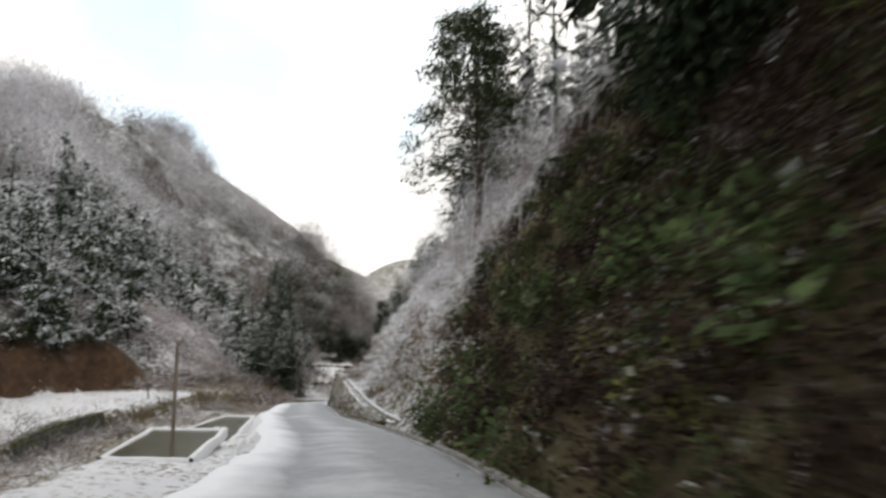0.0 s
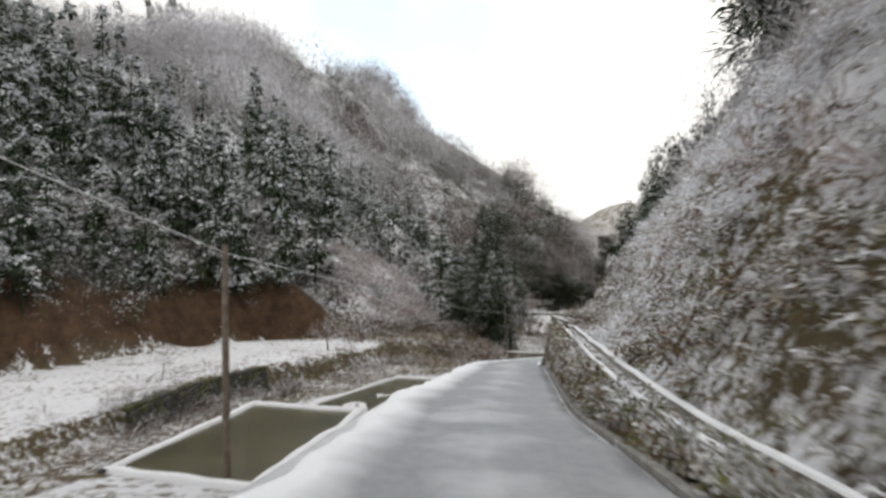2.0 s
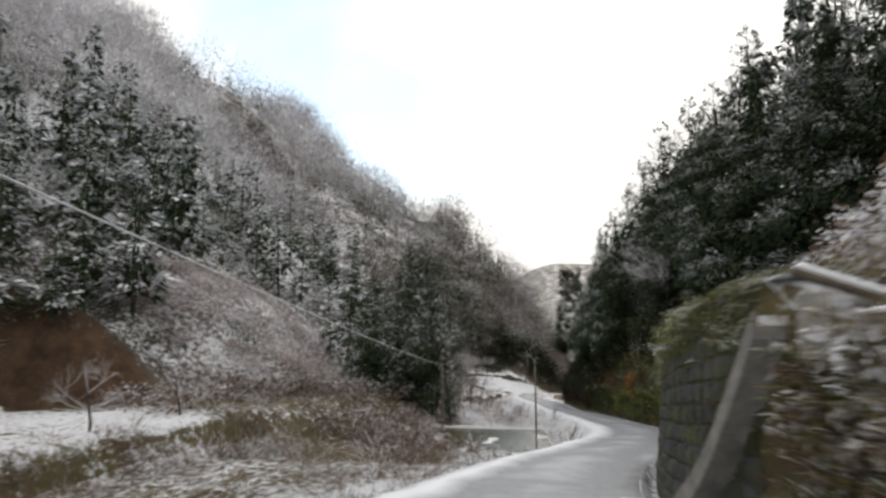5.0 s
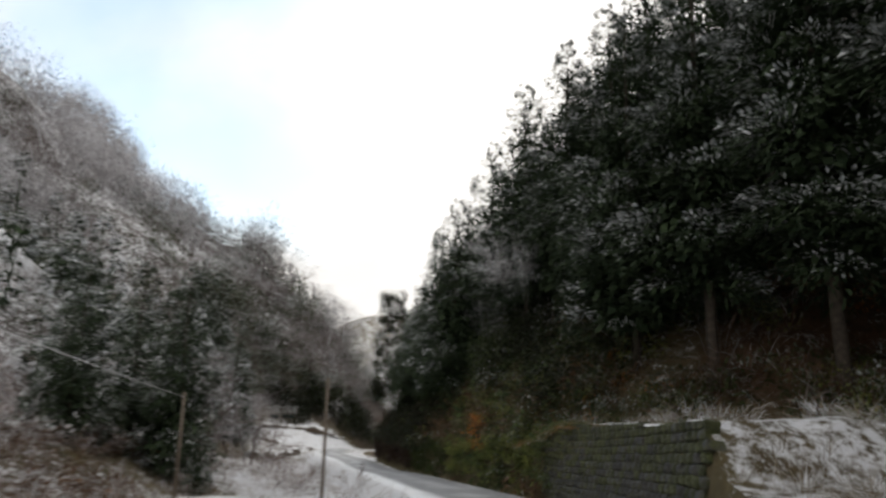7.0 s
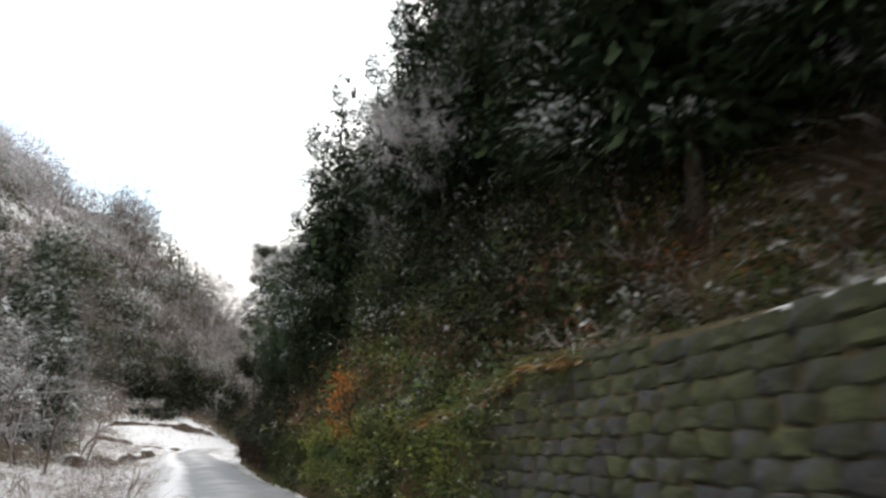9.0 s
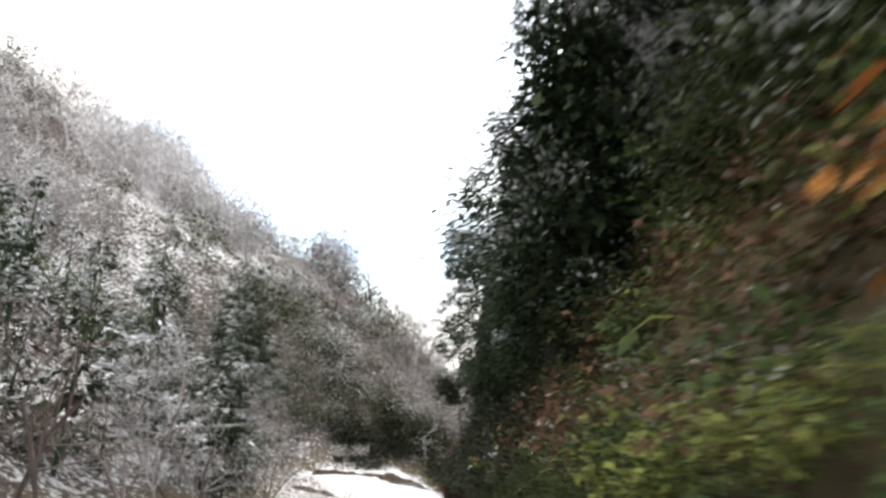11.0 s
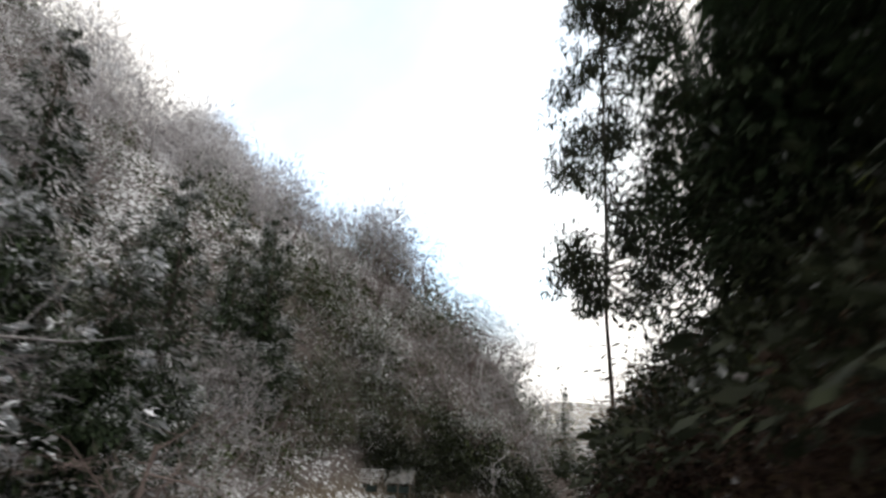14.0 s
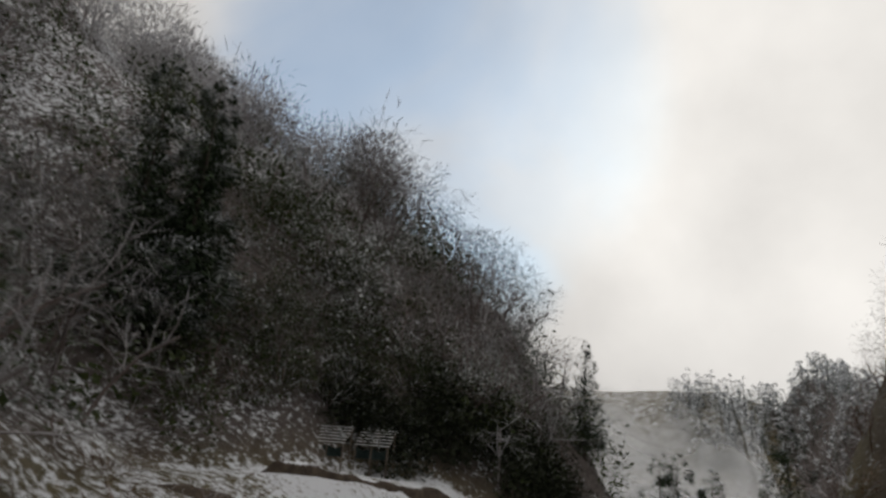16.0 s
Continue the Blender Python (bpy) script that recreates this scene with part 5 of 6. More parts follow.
GROUP_A = "cedars beside the knoll"
for i, x, y, top, t in ((2, -22.4, 97.4, -0.4, 2.9), (2, -25.9, 92.8, -0.4, 0.3), (0, -23.9, 99.6, -1.3, 5.0), (2, -27.3, 94.6, -1.8, 4.1), (0, -26.2, 100.6, 0.4, 1.7)):
    cedar(i, x, y, (top - float(ground_z(x, y)) + 0.2) / (12 if i == 2 else 14), "dense dark cedar tree with snow on its sprays", GROUP_A, turn=t)
cedar(2, -20.6, 95.6, 0.3, "small young cedar with snow on its sprays", GROUP_A, turn=1.1)
GROUP_B = "cedars at the foot of the western hill"
for i, x, y, s, t in ((1, -28.2, 133, 0.74, 0.2), (1, -31.0, 135.5, 0.74, 1.9), (4, -26.5, 128, 0.8, 3.1), (1, -37.6, 158, 1.02, 4.2), (1, -39.3, 155.5, 0.98, 5.1), (1, -33, 130, 0.85, 0.8), (1, -39.6, 160.5, 0.8, 2.4), (1, -41.5, 158, 0.52, 1.2), (1, -41.0, 163.5, 0.42, 0.6), (1, -43.4, 167, 0.4, 3.6), (1, -43.5, 161.5, 0.4, 5.6)):
    cedar(i, x, y, s, "tall dark cedar tree at the foot of the hillside", GROUP_B, turn=t)
GROUP_C = "cedars over the recess"
for i, x, y, s, t in ((3, 1.5, 77, 1.12, 0.0), (3, -0.4, 80.5, 1.08, 1.0), (4, -1.8, 83.6, 1.3, 2.2), (3, 3.5, 74.5, 1.2, 3.3), (3, 5.0, 70, 1.25, 4.1), (4, -1.2, 87.5, 1.4, 5.0), (3, 6.5, 66, 1.15, 1.6), (4, -2.0, 92, 1.4, 2.6), (4, -3.4, 97, 1.4, 3.6), (3, 7.5, 78, 1.1, 2.9), (3, 4.6, 84, 1.0, 0.6), (4, 1.6, 90, 1.4, 4.4), (3, 9.5, 72, 1.1, 5.3)):
    cedar(i, x, y, 0.92 * s, "tall dark cedar tree on the shaded slope", GROUP_C, turn=t)
GROUP_D = "cedars on the first spur"
for i, x, y, s, t in ((1, 3.2, 52.5, 0.9, 0.4), (0, 3.6, 54.5, 1.4, 1.4), (1, 4.4, 57, 1.0, 2.5), (0, 6.5, 50, 1.3, 3.3)):
    cedar(i, x, y, s, "dark cedar tree high on the grassy spur", GROUP_D, turn=t)
# Cedars added over the first slope, mostly out of view, to darken it.
GROUP_G = "dark cedars over the first slope"
for i, u, y, s, t in ((5, 6.2, 4, 0.9, 0.4), (5, 7.5, 8.5, 1.0, 1.4), (5, 6.6, 12.5, 0.8, 2.5), (5, 9.5, 14, 1.0, 3.5)):
    cedar(i, float(rx(y)) + u, y, s, "added cedar tree darkening the roadside slope", GROUP_G, turn=t)
GROUP_E = "cedars on the second bank"
for i, u, y, s, t in ((4, 4.3, 103.5, 1.2, 0.5), (4, 4.4, 108, 1.15, 1.5), (5, 5.0, 112.5, 1.0, 2.5), (4, 7.6, 106, 1.25, 0.3), (5, 8.2, 115, 1.1, 4.0), (5, 7.0, 119.5, 0.9, 4.6), (5, 6.7, 122.0, 0.85, 3.0), (5, 7.2, 126.4, 0.85, 5.1), (5, 5.0, 117, 0.95, 0.7), (5, 5.3, 121, 0.85, 2.0), (5, 9.4, 122.5, 0.95, 1.1), (5, 6.4, 124.2, 0.8, 4.2), (5, 9.6, 118.5, 1.0, 5.6), (5, 7.4, 89.5, 1.0, 1.9), (5, 8.6, 94.5, 1.1, 3.9), (5, 7.6, 99.5, 1.1, 0.9), (5, 9.8, 103.5, 1.1, 5.2)):
    cedar(i, float(rx(y)) + u, y, s, "dark cedar tree overhanging the steep bank", GROUP_E, turn=t)
GROUP_F = "cedars in the lower valley"
for i, x, y, top, t in ((2, -8.6, 190.5, -10.2, 0.2), (2, -6.9, 192, -9.9, 1.2), (2, -3.6, 193.8, -11.0, 2.2), (2, -2.4, 175, -8.3, 3.2)):
    s = 1.3 * (top - float(ground_z(x, y))) / 12
    cedar(i, x, y, s, "dark cedar tree in the misty lower valley", GROUP_F, top - 12 * s, turn=t)
cedar(1, -15.2, 188, (-0.6 - float(ground_z(-15.2, 188))) / 17.8, "lone spiry cedar on the end of the hill", GROUP_B, turn=2.2)


# ---- leafless trees that stand alone ----
def make_bare(h, spread, levels, kids, label, snow, group="", thick=0.016):
    tr, tw = bare_tree(h, spread, levels, snow, thick, kids)
    e = empty("bare_tree", Matrix(), label, "tree", group)
    child("trunk", mesh_np("trunk", *tr[:2], M_BARK, tr[2]), e)
    child("branchwork", mesh_np("branchwork", *tw[:2], M_TWIG, tw[2]), e)
    return e


def stand(ob, x, y, size=1.0, lean=(0, 0), turn=0.0, dz=0.0):
    ob.matrix_basis = Matrix.LocRotScale((x, y, float(ground_z(x, y)) - 0.1 + dz), Euler((lean[0], lean[1], turn)), (size, size, size))
    return ob


stand(make_bare(4.6, 0.9, 3, 4, "small leafless tree on the edge of the snowy field", 0.3, "bare trees beside the field"), -30.4, 68.2)
stand(make_bare(4.0, 0.8, 3, 3, "small forked leafless tree beside the stream bank", 0.3, "bare trees beside the field"), -29.6, 73.4)
stand(make_bare(3.0, 0.9, 3, 3, "low crooked leafless tree beside the field", 0.35, "bare trees beside the field"), -33.5, 52.0)
FROSTED = make_bare(10, 0.95, 4, 3, "broad frosted leafless tree above the knoll", 0.62)
stand(FROSTED, -43.5, 106, 1.0)
tagged(stand(copy_thing(FROSTED, Matrix()), -48, 118, 1.1, turn=1.0), "broad frosted leafless tree on the hillside")
OVER = "leafless trees overhanging the road"


def spray_tree(h, n, snow, label, group):
    """A leafless tree whose fine twigs carry frost: trunk, boughs, twigs."""
    tr, tw = bare_tree(h, 0.9, 3, snow - 0.25, 0.008, 4)
    fine = twigs_on(tw, n, h * 0.034, 0.011, snow, 0.2)
    e = empty("bare_tree", Matrix(), label, "tree", group)
    child("trunk", mesh_np("trunk", *tr[:2], M_BARK, tr[2]), e)
    child("bough_frame", mesh_np("bough_frame", *tw[:2], M_TWIG, tw[2]), e)
    child("twig_crown", mesh_np("twig_crown", *fine[:2], M_TWIG, fine[2]), e)
    return e


over = spray_tree(8.0, 9000, 0.5, "frosted leafless tree leaning out over the road", OVER)
stand(over, float(rx(95)) + 6.2, 95, 1.05, (0.0, -0.2))
for x, y, s, l, t in ((6.4, 99, 1.0, -0.22, 3.0), (6.0, 102, 0.9, -0.25, 4.0), (12.5, 67, 0.9, -0.1, 2.5), (13.5, 71, 1.1, -0.1, 0.8)):
    stand(copy_thing(over, Matrix()), float(rx(y)) + x, y, s, (0.0, l), t)


def bank_tree():
    """The evergreen leaning out from the end of the second bank, with drooping leaf clumps and gaps."""
    e = empty("evergreen_tree", Matrix.Translation((-12.0, 127.4, float(ground_z(-12.0, 127.4)) - 0.3)), "slender evergreen tree with a dark drooping crown on the bank's end", "tree")
    base = e.matrix_basis.translation
    top = np.array([-12.0, 125.8, -5.0]) - np.array(base)
    tr = tube([(0, 0, 0), (0.02, -0.3, 0.9), (-0.1, -0.9, top[2] * 0.55), (top[0], top[1], top[2]), (top[0] + 0.1, top[1] + 0.2, top[2] + 7.4)], [0.065, 0.055, 0.045, 0.035, 0.012], 7, -0.2)
    child("trunk", mesh_np("trunk", *tr[:2], M_BARK, tr[2]), e)
    crown, limbs = [], []
    for k in range(230):
        a, f, h = rng.uniform(0, 6.28), math.sqrt(rng.uniform(0.05, 1)), rng.uniform(0, 1)
        r = (1.6 + 0.7 * min(max(h - 0.2, 0) * 5, 1)) * f * (1 - 0.45 * h ** 1.5) * (0.75 + 0.25 * min(h * 6, 1))
        c = top + np.array([math.cos(a) * r + 0.5 * min(h * 3, 1), math.sin(a) * r, -3.2 + h * 10.5 - 0.2 * f])
        v, fa, sn = bush(170, 0.36, 0.66, 0.088, -0.45, -0.6)
        crown.append((v + c - np.array([0, 0, 0.3]), fa, sn))
        foot = np.array([top[0], top[1], c[2] + 0.1 * r])
        limbs.append(tube([foot, (c + foot) / 2 + np.array([0, 0, 0.12]), c], [0.025, 0.018, 0.008], 3, -0.2))
    cr, li = merge(crown), merge(limbs)
    # Crown leaves also hold the bank's shade in their colour.
    child("crown", mesh_np("crown", *cr[:2], M_GLOOM, cr[2]), e)
    child("limb_frame", mesh_np("limb_frame", *li[:2], M_BARK, li[2]), e)


bank_tree()


def leaning_evergreen():
    """The dark evergreen that leans out from the first slope, in layered leafy boughs with gaps."""
    bx, by = 1.6, 31.5
    bz = float(ground_z(bx, by)) - 0.3
    e = empty("evergreen_tree", Matrix.Translation((bx, by, bz)), "dark evergreen tree leaning out over the grassy cut slope", "tree")
    tip = np.array([-0.4, -0.8, 16.0 - bz])
    tr = tube([(0, 0, 0), (0.1, -0.1, tip[2] * 0.3), (-0.1, -0.4, tip[2] * 0.65), tuple(tip)], [0.2, 0.17, 0.12, 0.03], 8, -0.2)
    child("trunk", mesh_np("trunk", *tr[:2], M_BARK, tr[2]), e)
    crown, limbs = [], []
    for k in range(150):
        h = rng.uniform(0, 1) ** 0.8
        z = (7.6 - bz) + (tip[2] + bz - 7.6) * h
        foot = np.array([-0.4 * z / tip[2], -0.8 * z / tip[2], z - 0.3])
        a = rng.uniform(0, 6.28)
        reach = (3.7 - 2.4 * h) * math.sqrt(rng.uniform(0.15, 1)) * (1.1 if math.cos(a) < 0 else 0.8)
        c = foot + np.array([math.cos(a) * reach, math.sin(a) * reach, 0.35 - 0.1 * reach])
        v, f, sn = bush(120, 0.62, 0.7, 0.16, -0.12, -0.1)
        crown.append((v + c - np.array([0, 0, 0.3]), f, sn))
        limbs.append(tube([foot, (c + foot) / 2 + np.array([0, 0, 0.15]), c], [0.04, 0.028, 0.01], 3, -0.1))
    cr, li = merge(crown), merge(limbs)
    child("crown", mesh_np("crown", *cr[:2], M_SHRUB, cr[2]), e)
    child("limb_frame", mesh_np("limb_frame", *li[:2], M_BARK, li[2]), e)


leaning_evergreen()


def broadleaf():
    """The pale-leaved shrub that hangs from the second bank."""
    y = 106.4
    x = float(rx(y)) + 3.0
    e = empty("broadleaf_shrub", Matrix.Translation((x, y, float(rz(y)) + 1.0)), "broad-leaved olive shrub hanging from the steep bank", "shrub")
    stems, leaves = [], []
    for k in range(15):
        a, h = rng.uniform(0, 6.28), rng.uniform(0.7, 2.1)
        p = np.array([math.cos(a) * 0.8 - 0.3, math.sin(a) * 1.0, h])
        stems.append(tube([(0, 0, -0.3), p * 0.6, p], [0.02, 0.014, 0.006], 4, -0.3))
        n = 40
        f = rng.uniform(0.35, 1.05, (n, 1))
        leaves.append(fronds(p * f, rng.normal(0, 1, (n, 3)) + np.array([[0, 0, 0.2]]), rng.uniform(0.1, 0.2, n), rng.uniform(0.05, 0.085, n), rng.uniform(0.2, 1.0, n), rng.normal(-0.35, 0.1, n)))
    st, le = merge(stems), merge(leaves)
    child("stem", mesh_np("stem", *st[:2], M_BARK, st[2]), e)
    child("foliage", mesh_np("foliage", *le[:2], M_FERN, le[2]), e)


broadleaf()


def orange_shrub():
    """The shrub with orange autumn leaves that hangs from the bank beyond the terrace wall."""
    x, y, z = -6.75, 90.5, -9.6
    e = empty("autumn_shrub", Matrix.Translation((x, y, z)), "shrub with bright orange autumn leaves on the steep bank", "shrub")
    stems, leaves = [], []
    for k in range(11):
        p = np.array([rng.uniform(-0.45, 0.2), rng.uniform(-0.7, 0.7), rng.uniform(0.2, 1.9)])
        stems.append(tube([(0.35, 0, -0.1), p * 0.55, p], [0.018, 0.012, 0.005], 4, -0.4))
        n = 34
        leaves.append(fronds(p + rng.normal(0, 0.14, (n, 3)), rng.normal(0, 1, (n, 3)), rng.uniform(0.08, 0.16, n), rng.uniform(0.05, 0.09, n), rng.uniform(0.2, 1.0, n), rng.normal(-0.5, 0.1, n)))
    st, le = merge(stems), merge(leaves)
    child("stem", mesh_np("stem", *st[:2], M_BARK, st[2]), e)
    child("foliage", mesh_np("foliage", *le[:2], M_ORANGE, le[2]), e)


orange_shrub()


def mouth_woods():
    x, y = scatter(260, -2, 26, 176, 204, lambda x, y, u, d: (u > interp(y, [176, 186, 204], [9, 3.4, 4.0])) & (u < 24))
    stuff("mouth_wood", many(CROWNED[:2] + ROUND[:1], x[::2], y[::2], 0.4, 0.65, -0.4), M_BROWN, "brown leafless trees on the slope beside the valley mouth", "wood")


mouth_woods()


def bank_end_trees():
    x, y = scatter(60, -12, 2, 115, 125.5, lambda x, y, u, d: (u > 5.0) & (u < 10.5))
    # These trees have the bank's shade mixed into their leaf colour.
    stuff("bank_end_evergreens", many([bush(520, 1.5, 4.6, 0.2, -0.35), bush(480, 1.7, 4.0, 0.2, -0.35)], x, y, 0.75, 1.1, -0.2), M_GLOOM, "evergreen trees coloured shade-dark crowding the end of the bank", "tree")


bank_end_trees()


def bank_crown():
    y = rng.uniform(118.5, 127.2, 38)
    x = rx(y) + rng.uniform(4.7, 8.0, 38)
    # Tall evergreens in the leaf colour that is darkened for shade.
    stuff("bank_crown_evergreens", many([bush(1500, 1.3, 5.6, 0.12, -0.35), bush(1400, 1.5, 5.0, 0.12, -0.35)], x, y, 0.8, 1.25, -0.2), M_GLOOM, "tall evergreens coloured shade-dark at the end of the bank", "tree")


bank_crown()


def bank_foot_growth():
    """The low growth round the foot of the slender tree, over the edge of the bank."""
    y = rng.uniform(123.4, 127.0, 46)
    x = rx(y) + rng.uniform(3.3, 4.8, 46)
    stuff("edge_bushes", many([bush(420, 0.7, 1.3, 0.09, -0.3), bush(400, 0.6, 1.6, 0.09, -0.3)], x[:26], y[:26], 0.6, 1.2, -0.2), M_GLOOM, "evergreen bushes coloured shade-dark over the edge of the bank", "shrub")
    stuff("edge_twigs", many(TWIGGY, x[26:], y[26:], 0.7, 1.3, -0.25), M_BROWN, "thin brown twigs over the edge of the bank", "shrub")


bank_foot_growth()


# ---- built things along the road ----
def sweep(y0, y1, profile, step=0.5, closed=True, lift=None, wob=0.0, seed=3):
    """A cross-section of (u, height) carried along the road's line, as a bmesh."""
    bm = bmesh.new()
    ys = np.linspace(y0, y1, max(2, int(round((y1 - y0) / step)) + 1))
    rings = []
    for y in ys:
        h = (rz(y) if lift is None else lift(y)) + wob * float(fbm(3.0, y, 1.3, 2, seed))
        x = rx(y) + wob * float(fbm(8.0, y, 1.7, 2, seed + 1))
        rings.append([bm.verts.new((x + u, y, h + v)) for u, v in profile])
    n = len(profile)
    for a, b in zip(rings[:-1], rings[1:]):
        for k in range(n if closed else n - 1):
            bm.faces.new((a[k], a[(k + 1) % n], b[(k + 1) % n], b[k]))
    if closed:
        bm.faces.new(rings[0][::-1])
        bm.faces.new(rings[-1])
    bmesh.ops.recalc_face_normals(bm, faces=bm.faces)
    return bm


def channel_z(y):
    return rz(y) + wall_top(y)


def build_channel():
    """The small irrigation channel on the bank, in cast segments, with its gate and chute."""
    ch = empty("irrigation_channel", Matrix(), "narrow snow-edged concrete irrigation channel along the bank", "channel")
    y = 22.5
    while y < 49.4:
        y1 = min(y + 1.98, 49.6)
        part("segment", sweep(y, y1, [(2.42, -0.2), (2.42, 0.14), (2.5, 0.14), (2.53, -0.1), (2.87, -0.1), (2.9, 0.14), (2.98, 0.14), (2.98, -0.2)], lift=channel_z), M_CONC, ch)
        y += 2.0
    part("outer_snow_cap", sweep(22.5, 49.6, [(2.40, 0.12), (2.42, 0.155), (2.46, 0.17), (2.50, 0.155), (2.52, 0.12)], 0.22, lift=channel_z, wob=0.018), M_SNOW, ch, "uneven snow lying on the outer edge")
    part("inner_snow_cap", sweep(22.5, 49.6, [(2.88, 0.12), (2.90, 0.16), (2.95, 0.175), (3.01, 0.155), (3.03, 0.12)], 0.22, lift=channel_z, wob=0.018, seed=9), M_SNOW, ch, "uneven snow lying on the inner edge")
    part("water", sweep(22.5, 49.6, [(2.535, -0.06), (2.865, -0.06)], closed=False, lift=channel_z), M_WATER, ch)
    g = empty("channel_gate", Matrix.Translation((rx(49.9) + 2.55, 49.9, channel_z(49.9))), "small concrete gate box with a snowy plank", "gate box")
    bm = bmesh.new()
    for a in ((-0.32, -0.24, -0.3, 0.3), (0.24, 0.32, -0.3, 0.3), (-0.24, 0.24, 0.22, 0.3)):
        box(bm, a[0], a[1], a[2], a[3], -0.3, 0.24, 0.012)
    part("box", bm, M_CONC, g)
    bm = bmesh.new()
    box(bm, -0.45, 0.42, -0.12, 0.1, 0.25, 0.30, 0.01)
    bmesh.ops.rotate(bm, verts=bm.verts, cent=(0, 0, 0.27), matrix=Matrix.Rotation(0.35, 3, "Y"))
    part("plank", bm, M_WOOD, g, "dark weathered plank")
    bm = bmesh.new()
    box(bm, -0.43, 0.4, -0.11, 0.09, 0.305, 0.36, 0.02)
    bmesh.ops.rotate(bm, verts=bm.verts, cent=(0, 0, 0.27), matrix=Matrix.Rotation(0.35, 3, "Y"))
    part("snow_cap", bm, M_SNOW, g, "snow on the plank")
    # chute down the end of the bank to the drain at the road's edge
    a = Vector((rx(50.2) + 2.2, 50.35, channel_z(49.6) + 0.05))
    b = Vector((rx(52.2) + 1.78, 52.3, rz(52.3) + 0.02))
    t = empty("drain_chute", Matrix(), "snow-filled concrete chute running down the bank's end", "chute")
    d = (b - a)
    s = Vector((1, 0.2, 0)).normalized()
    up = Vector((0, 0, 1))
    for name, o0, o1, h0, h1, m, lab in (("bed", -0.2, 0.2, -0.12, 0.0, M_CONC, ""), ("side_wall", -0.26, -0.2, -0.12, 0.12, M_CONC, ""), ("side_wall", 0.2, 0.26, -0.12, 0.12, M_CONC, ""), ("snow", -0.19, 0.19, 0.004, 0.09, M_SNOW, "snow filling the chute")):
        bm = bmesh.new()
        n, rings = 9, []
        for i in range(n):
            f = i / (n - 1)
            p = a + d * f + up * (-0.35 * math.sin(math.pi * f))
            rings.append([bm.verts.new(p + s * o + up * h) for o, h in ((o0, h0), (o0, h1), (o1, h1), (o1, h0))])
        for q, r in zip(rings[:-1], rings[1:]):
            for k in range(4):
                bm.faces.new((q[k], q[(k + 1) % 4], r[(k + 1) % 4], r[k]))
        bm.faces.new(rings[0])
        bm.faces.new(rings[-1][::-1])
        bmesh.ops.recalc_face_normals(bm, faces=bm.faces)
        part(name, bm, m, t, lab)
    # drain with its grate
    dr = empty("road_drain", Matrix.LocRotScale((rx(53.0) + 1.72, 53.0, rz(53.0) - 0.02), Euler((0, 0, 0.05)), None), "roadside concrete drain with a dark steel grate", "drain")
    bm = bmesh.new()
    for q in ((-0.42, -0.32, -0.45, 0.45), (0.32, 0.42, -0.45, 0.45), (-0.32, 0.32, -0.45, -0.36), (-0.32, 0.32, 0.36, 0.45)):
        box(bm, *q, -0.35, 0.06, 0.01)
    part("frame", bm, M_CONC, dr)
    bar = None
    for i in range(9):
        if bar is None:
            bm = bmesh.new()
            box(bm, -0.318, 0.318, -0.015, 0.015, 0.0, 0.045, 0.004)
            bar = part("grate_bar", bm, M_STEEL, dr)
            bar.location = (0, -0.3, 0)
        else:
            o = bar.copy()
            scene.collection.objects.link(o)
            o.location = (0, -0.3 + 0.075 * i, 0)
    bm = bmesh.new()
    box(bm, -0.44, -0.30, -0.47, 0.47, 0.062, 0.11, 0.02)
    box(bm, -0.3, 0.3, 0.37, 0.47, 0.062, 0.11, 0.02)
    part("snow_cap", bm, M_SNOW, dr, "snow on the drain's frame")


build_channel()


def build_gutter():
    """The kerb of the roadside ditch, in cast lengths."""
    g = tagged(new("roadside_ditch"), "concrete roadside ditch edge dusted with snow", "ditch", kind="structure")
    me = None
    y = 3.0
    while y < 49:
        part("kerb_length", sweep(y, y + 1.97, [(1.80, -0.35), (1.80, 0.035), (1.84, 0.05), (1.92, 0.05), (1.95, 0.02), (1.95, -0.35)], 1.0), M_CONC, g)
        y += 2.0


build_gutter()


def rim_bm(y0, y1, lo0, lo1, z, w, h):
    """A bank of snow-topped earth from one plan point of the paddy to another."""
    bm = bmesh.new()
    n, rings = 14, []
    a, b = Vector((rx(y0) + lo0, y0, 0)), Vector((rx(y1) + lo1, y1, 0))
    s = (b - a).cross(Vector((0, 0, 1))).normalized()
    for i in range(n):
        p = a.lerp(b, i / (n - 1))
        j = 0.05 * float(fbm(p.x, p.y, 0.9, 2, 12))
        k = 0.07 * float(fbm(p.x, p.y, 1.4, 2, 13))
        rings.append([bm.verts.new(p + s * (o + k) + Vector((0, 0, z + v + (j if v > 0 else 0)))) for o, v in ((-w, -0.4), (-w * 0.85, h * 0.6), (-w * 0.4, h), (w * 0.4, h), (w * 0.85, h * 0.6), (w, -0.4))])
    for q, r in zip(rings[:-1], rings[1:]):
        for k in range(5):
            bm.faces.new((q[k], q[k + 1], r[k + 1], r[k]))
    bmesh.ops.recalc_face_normals(bm, faces=bm.faces)
    for f in bm.faces:
        f.smooth = True
    return bm


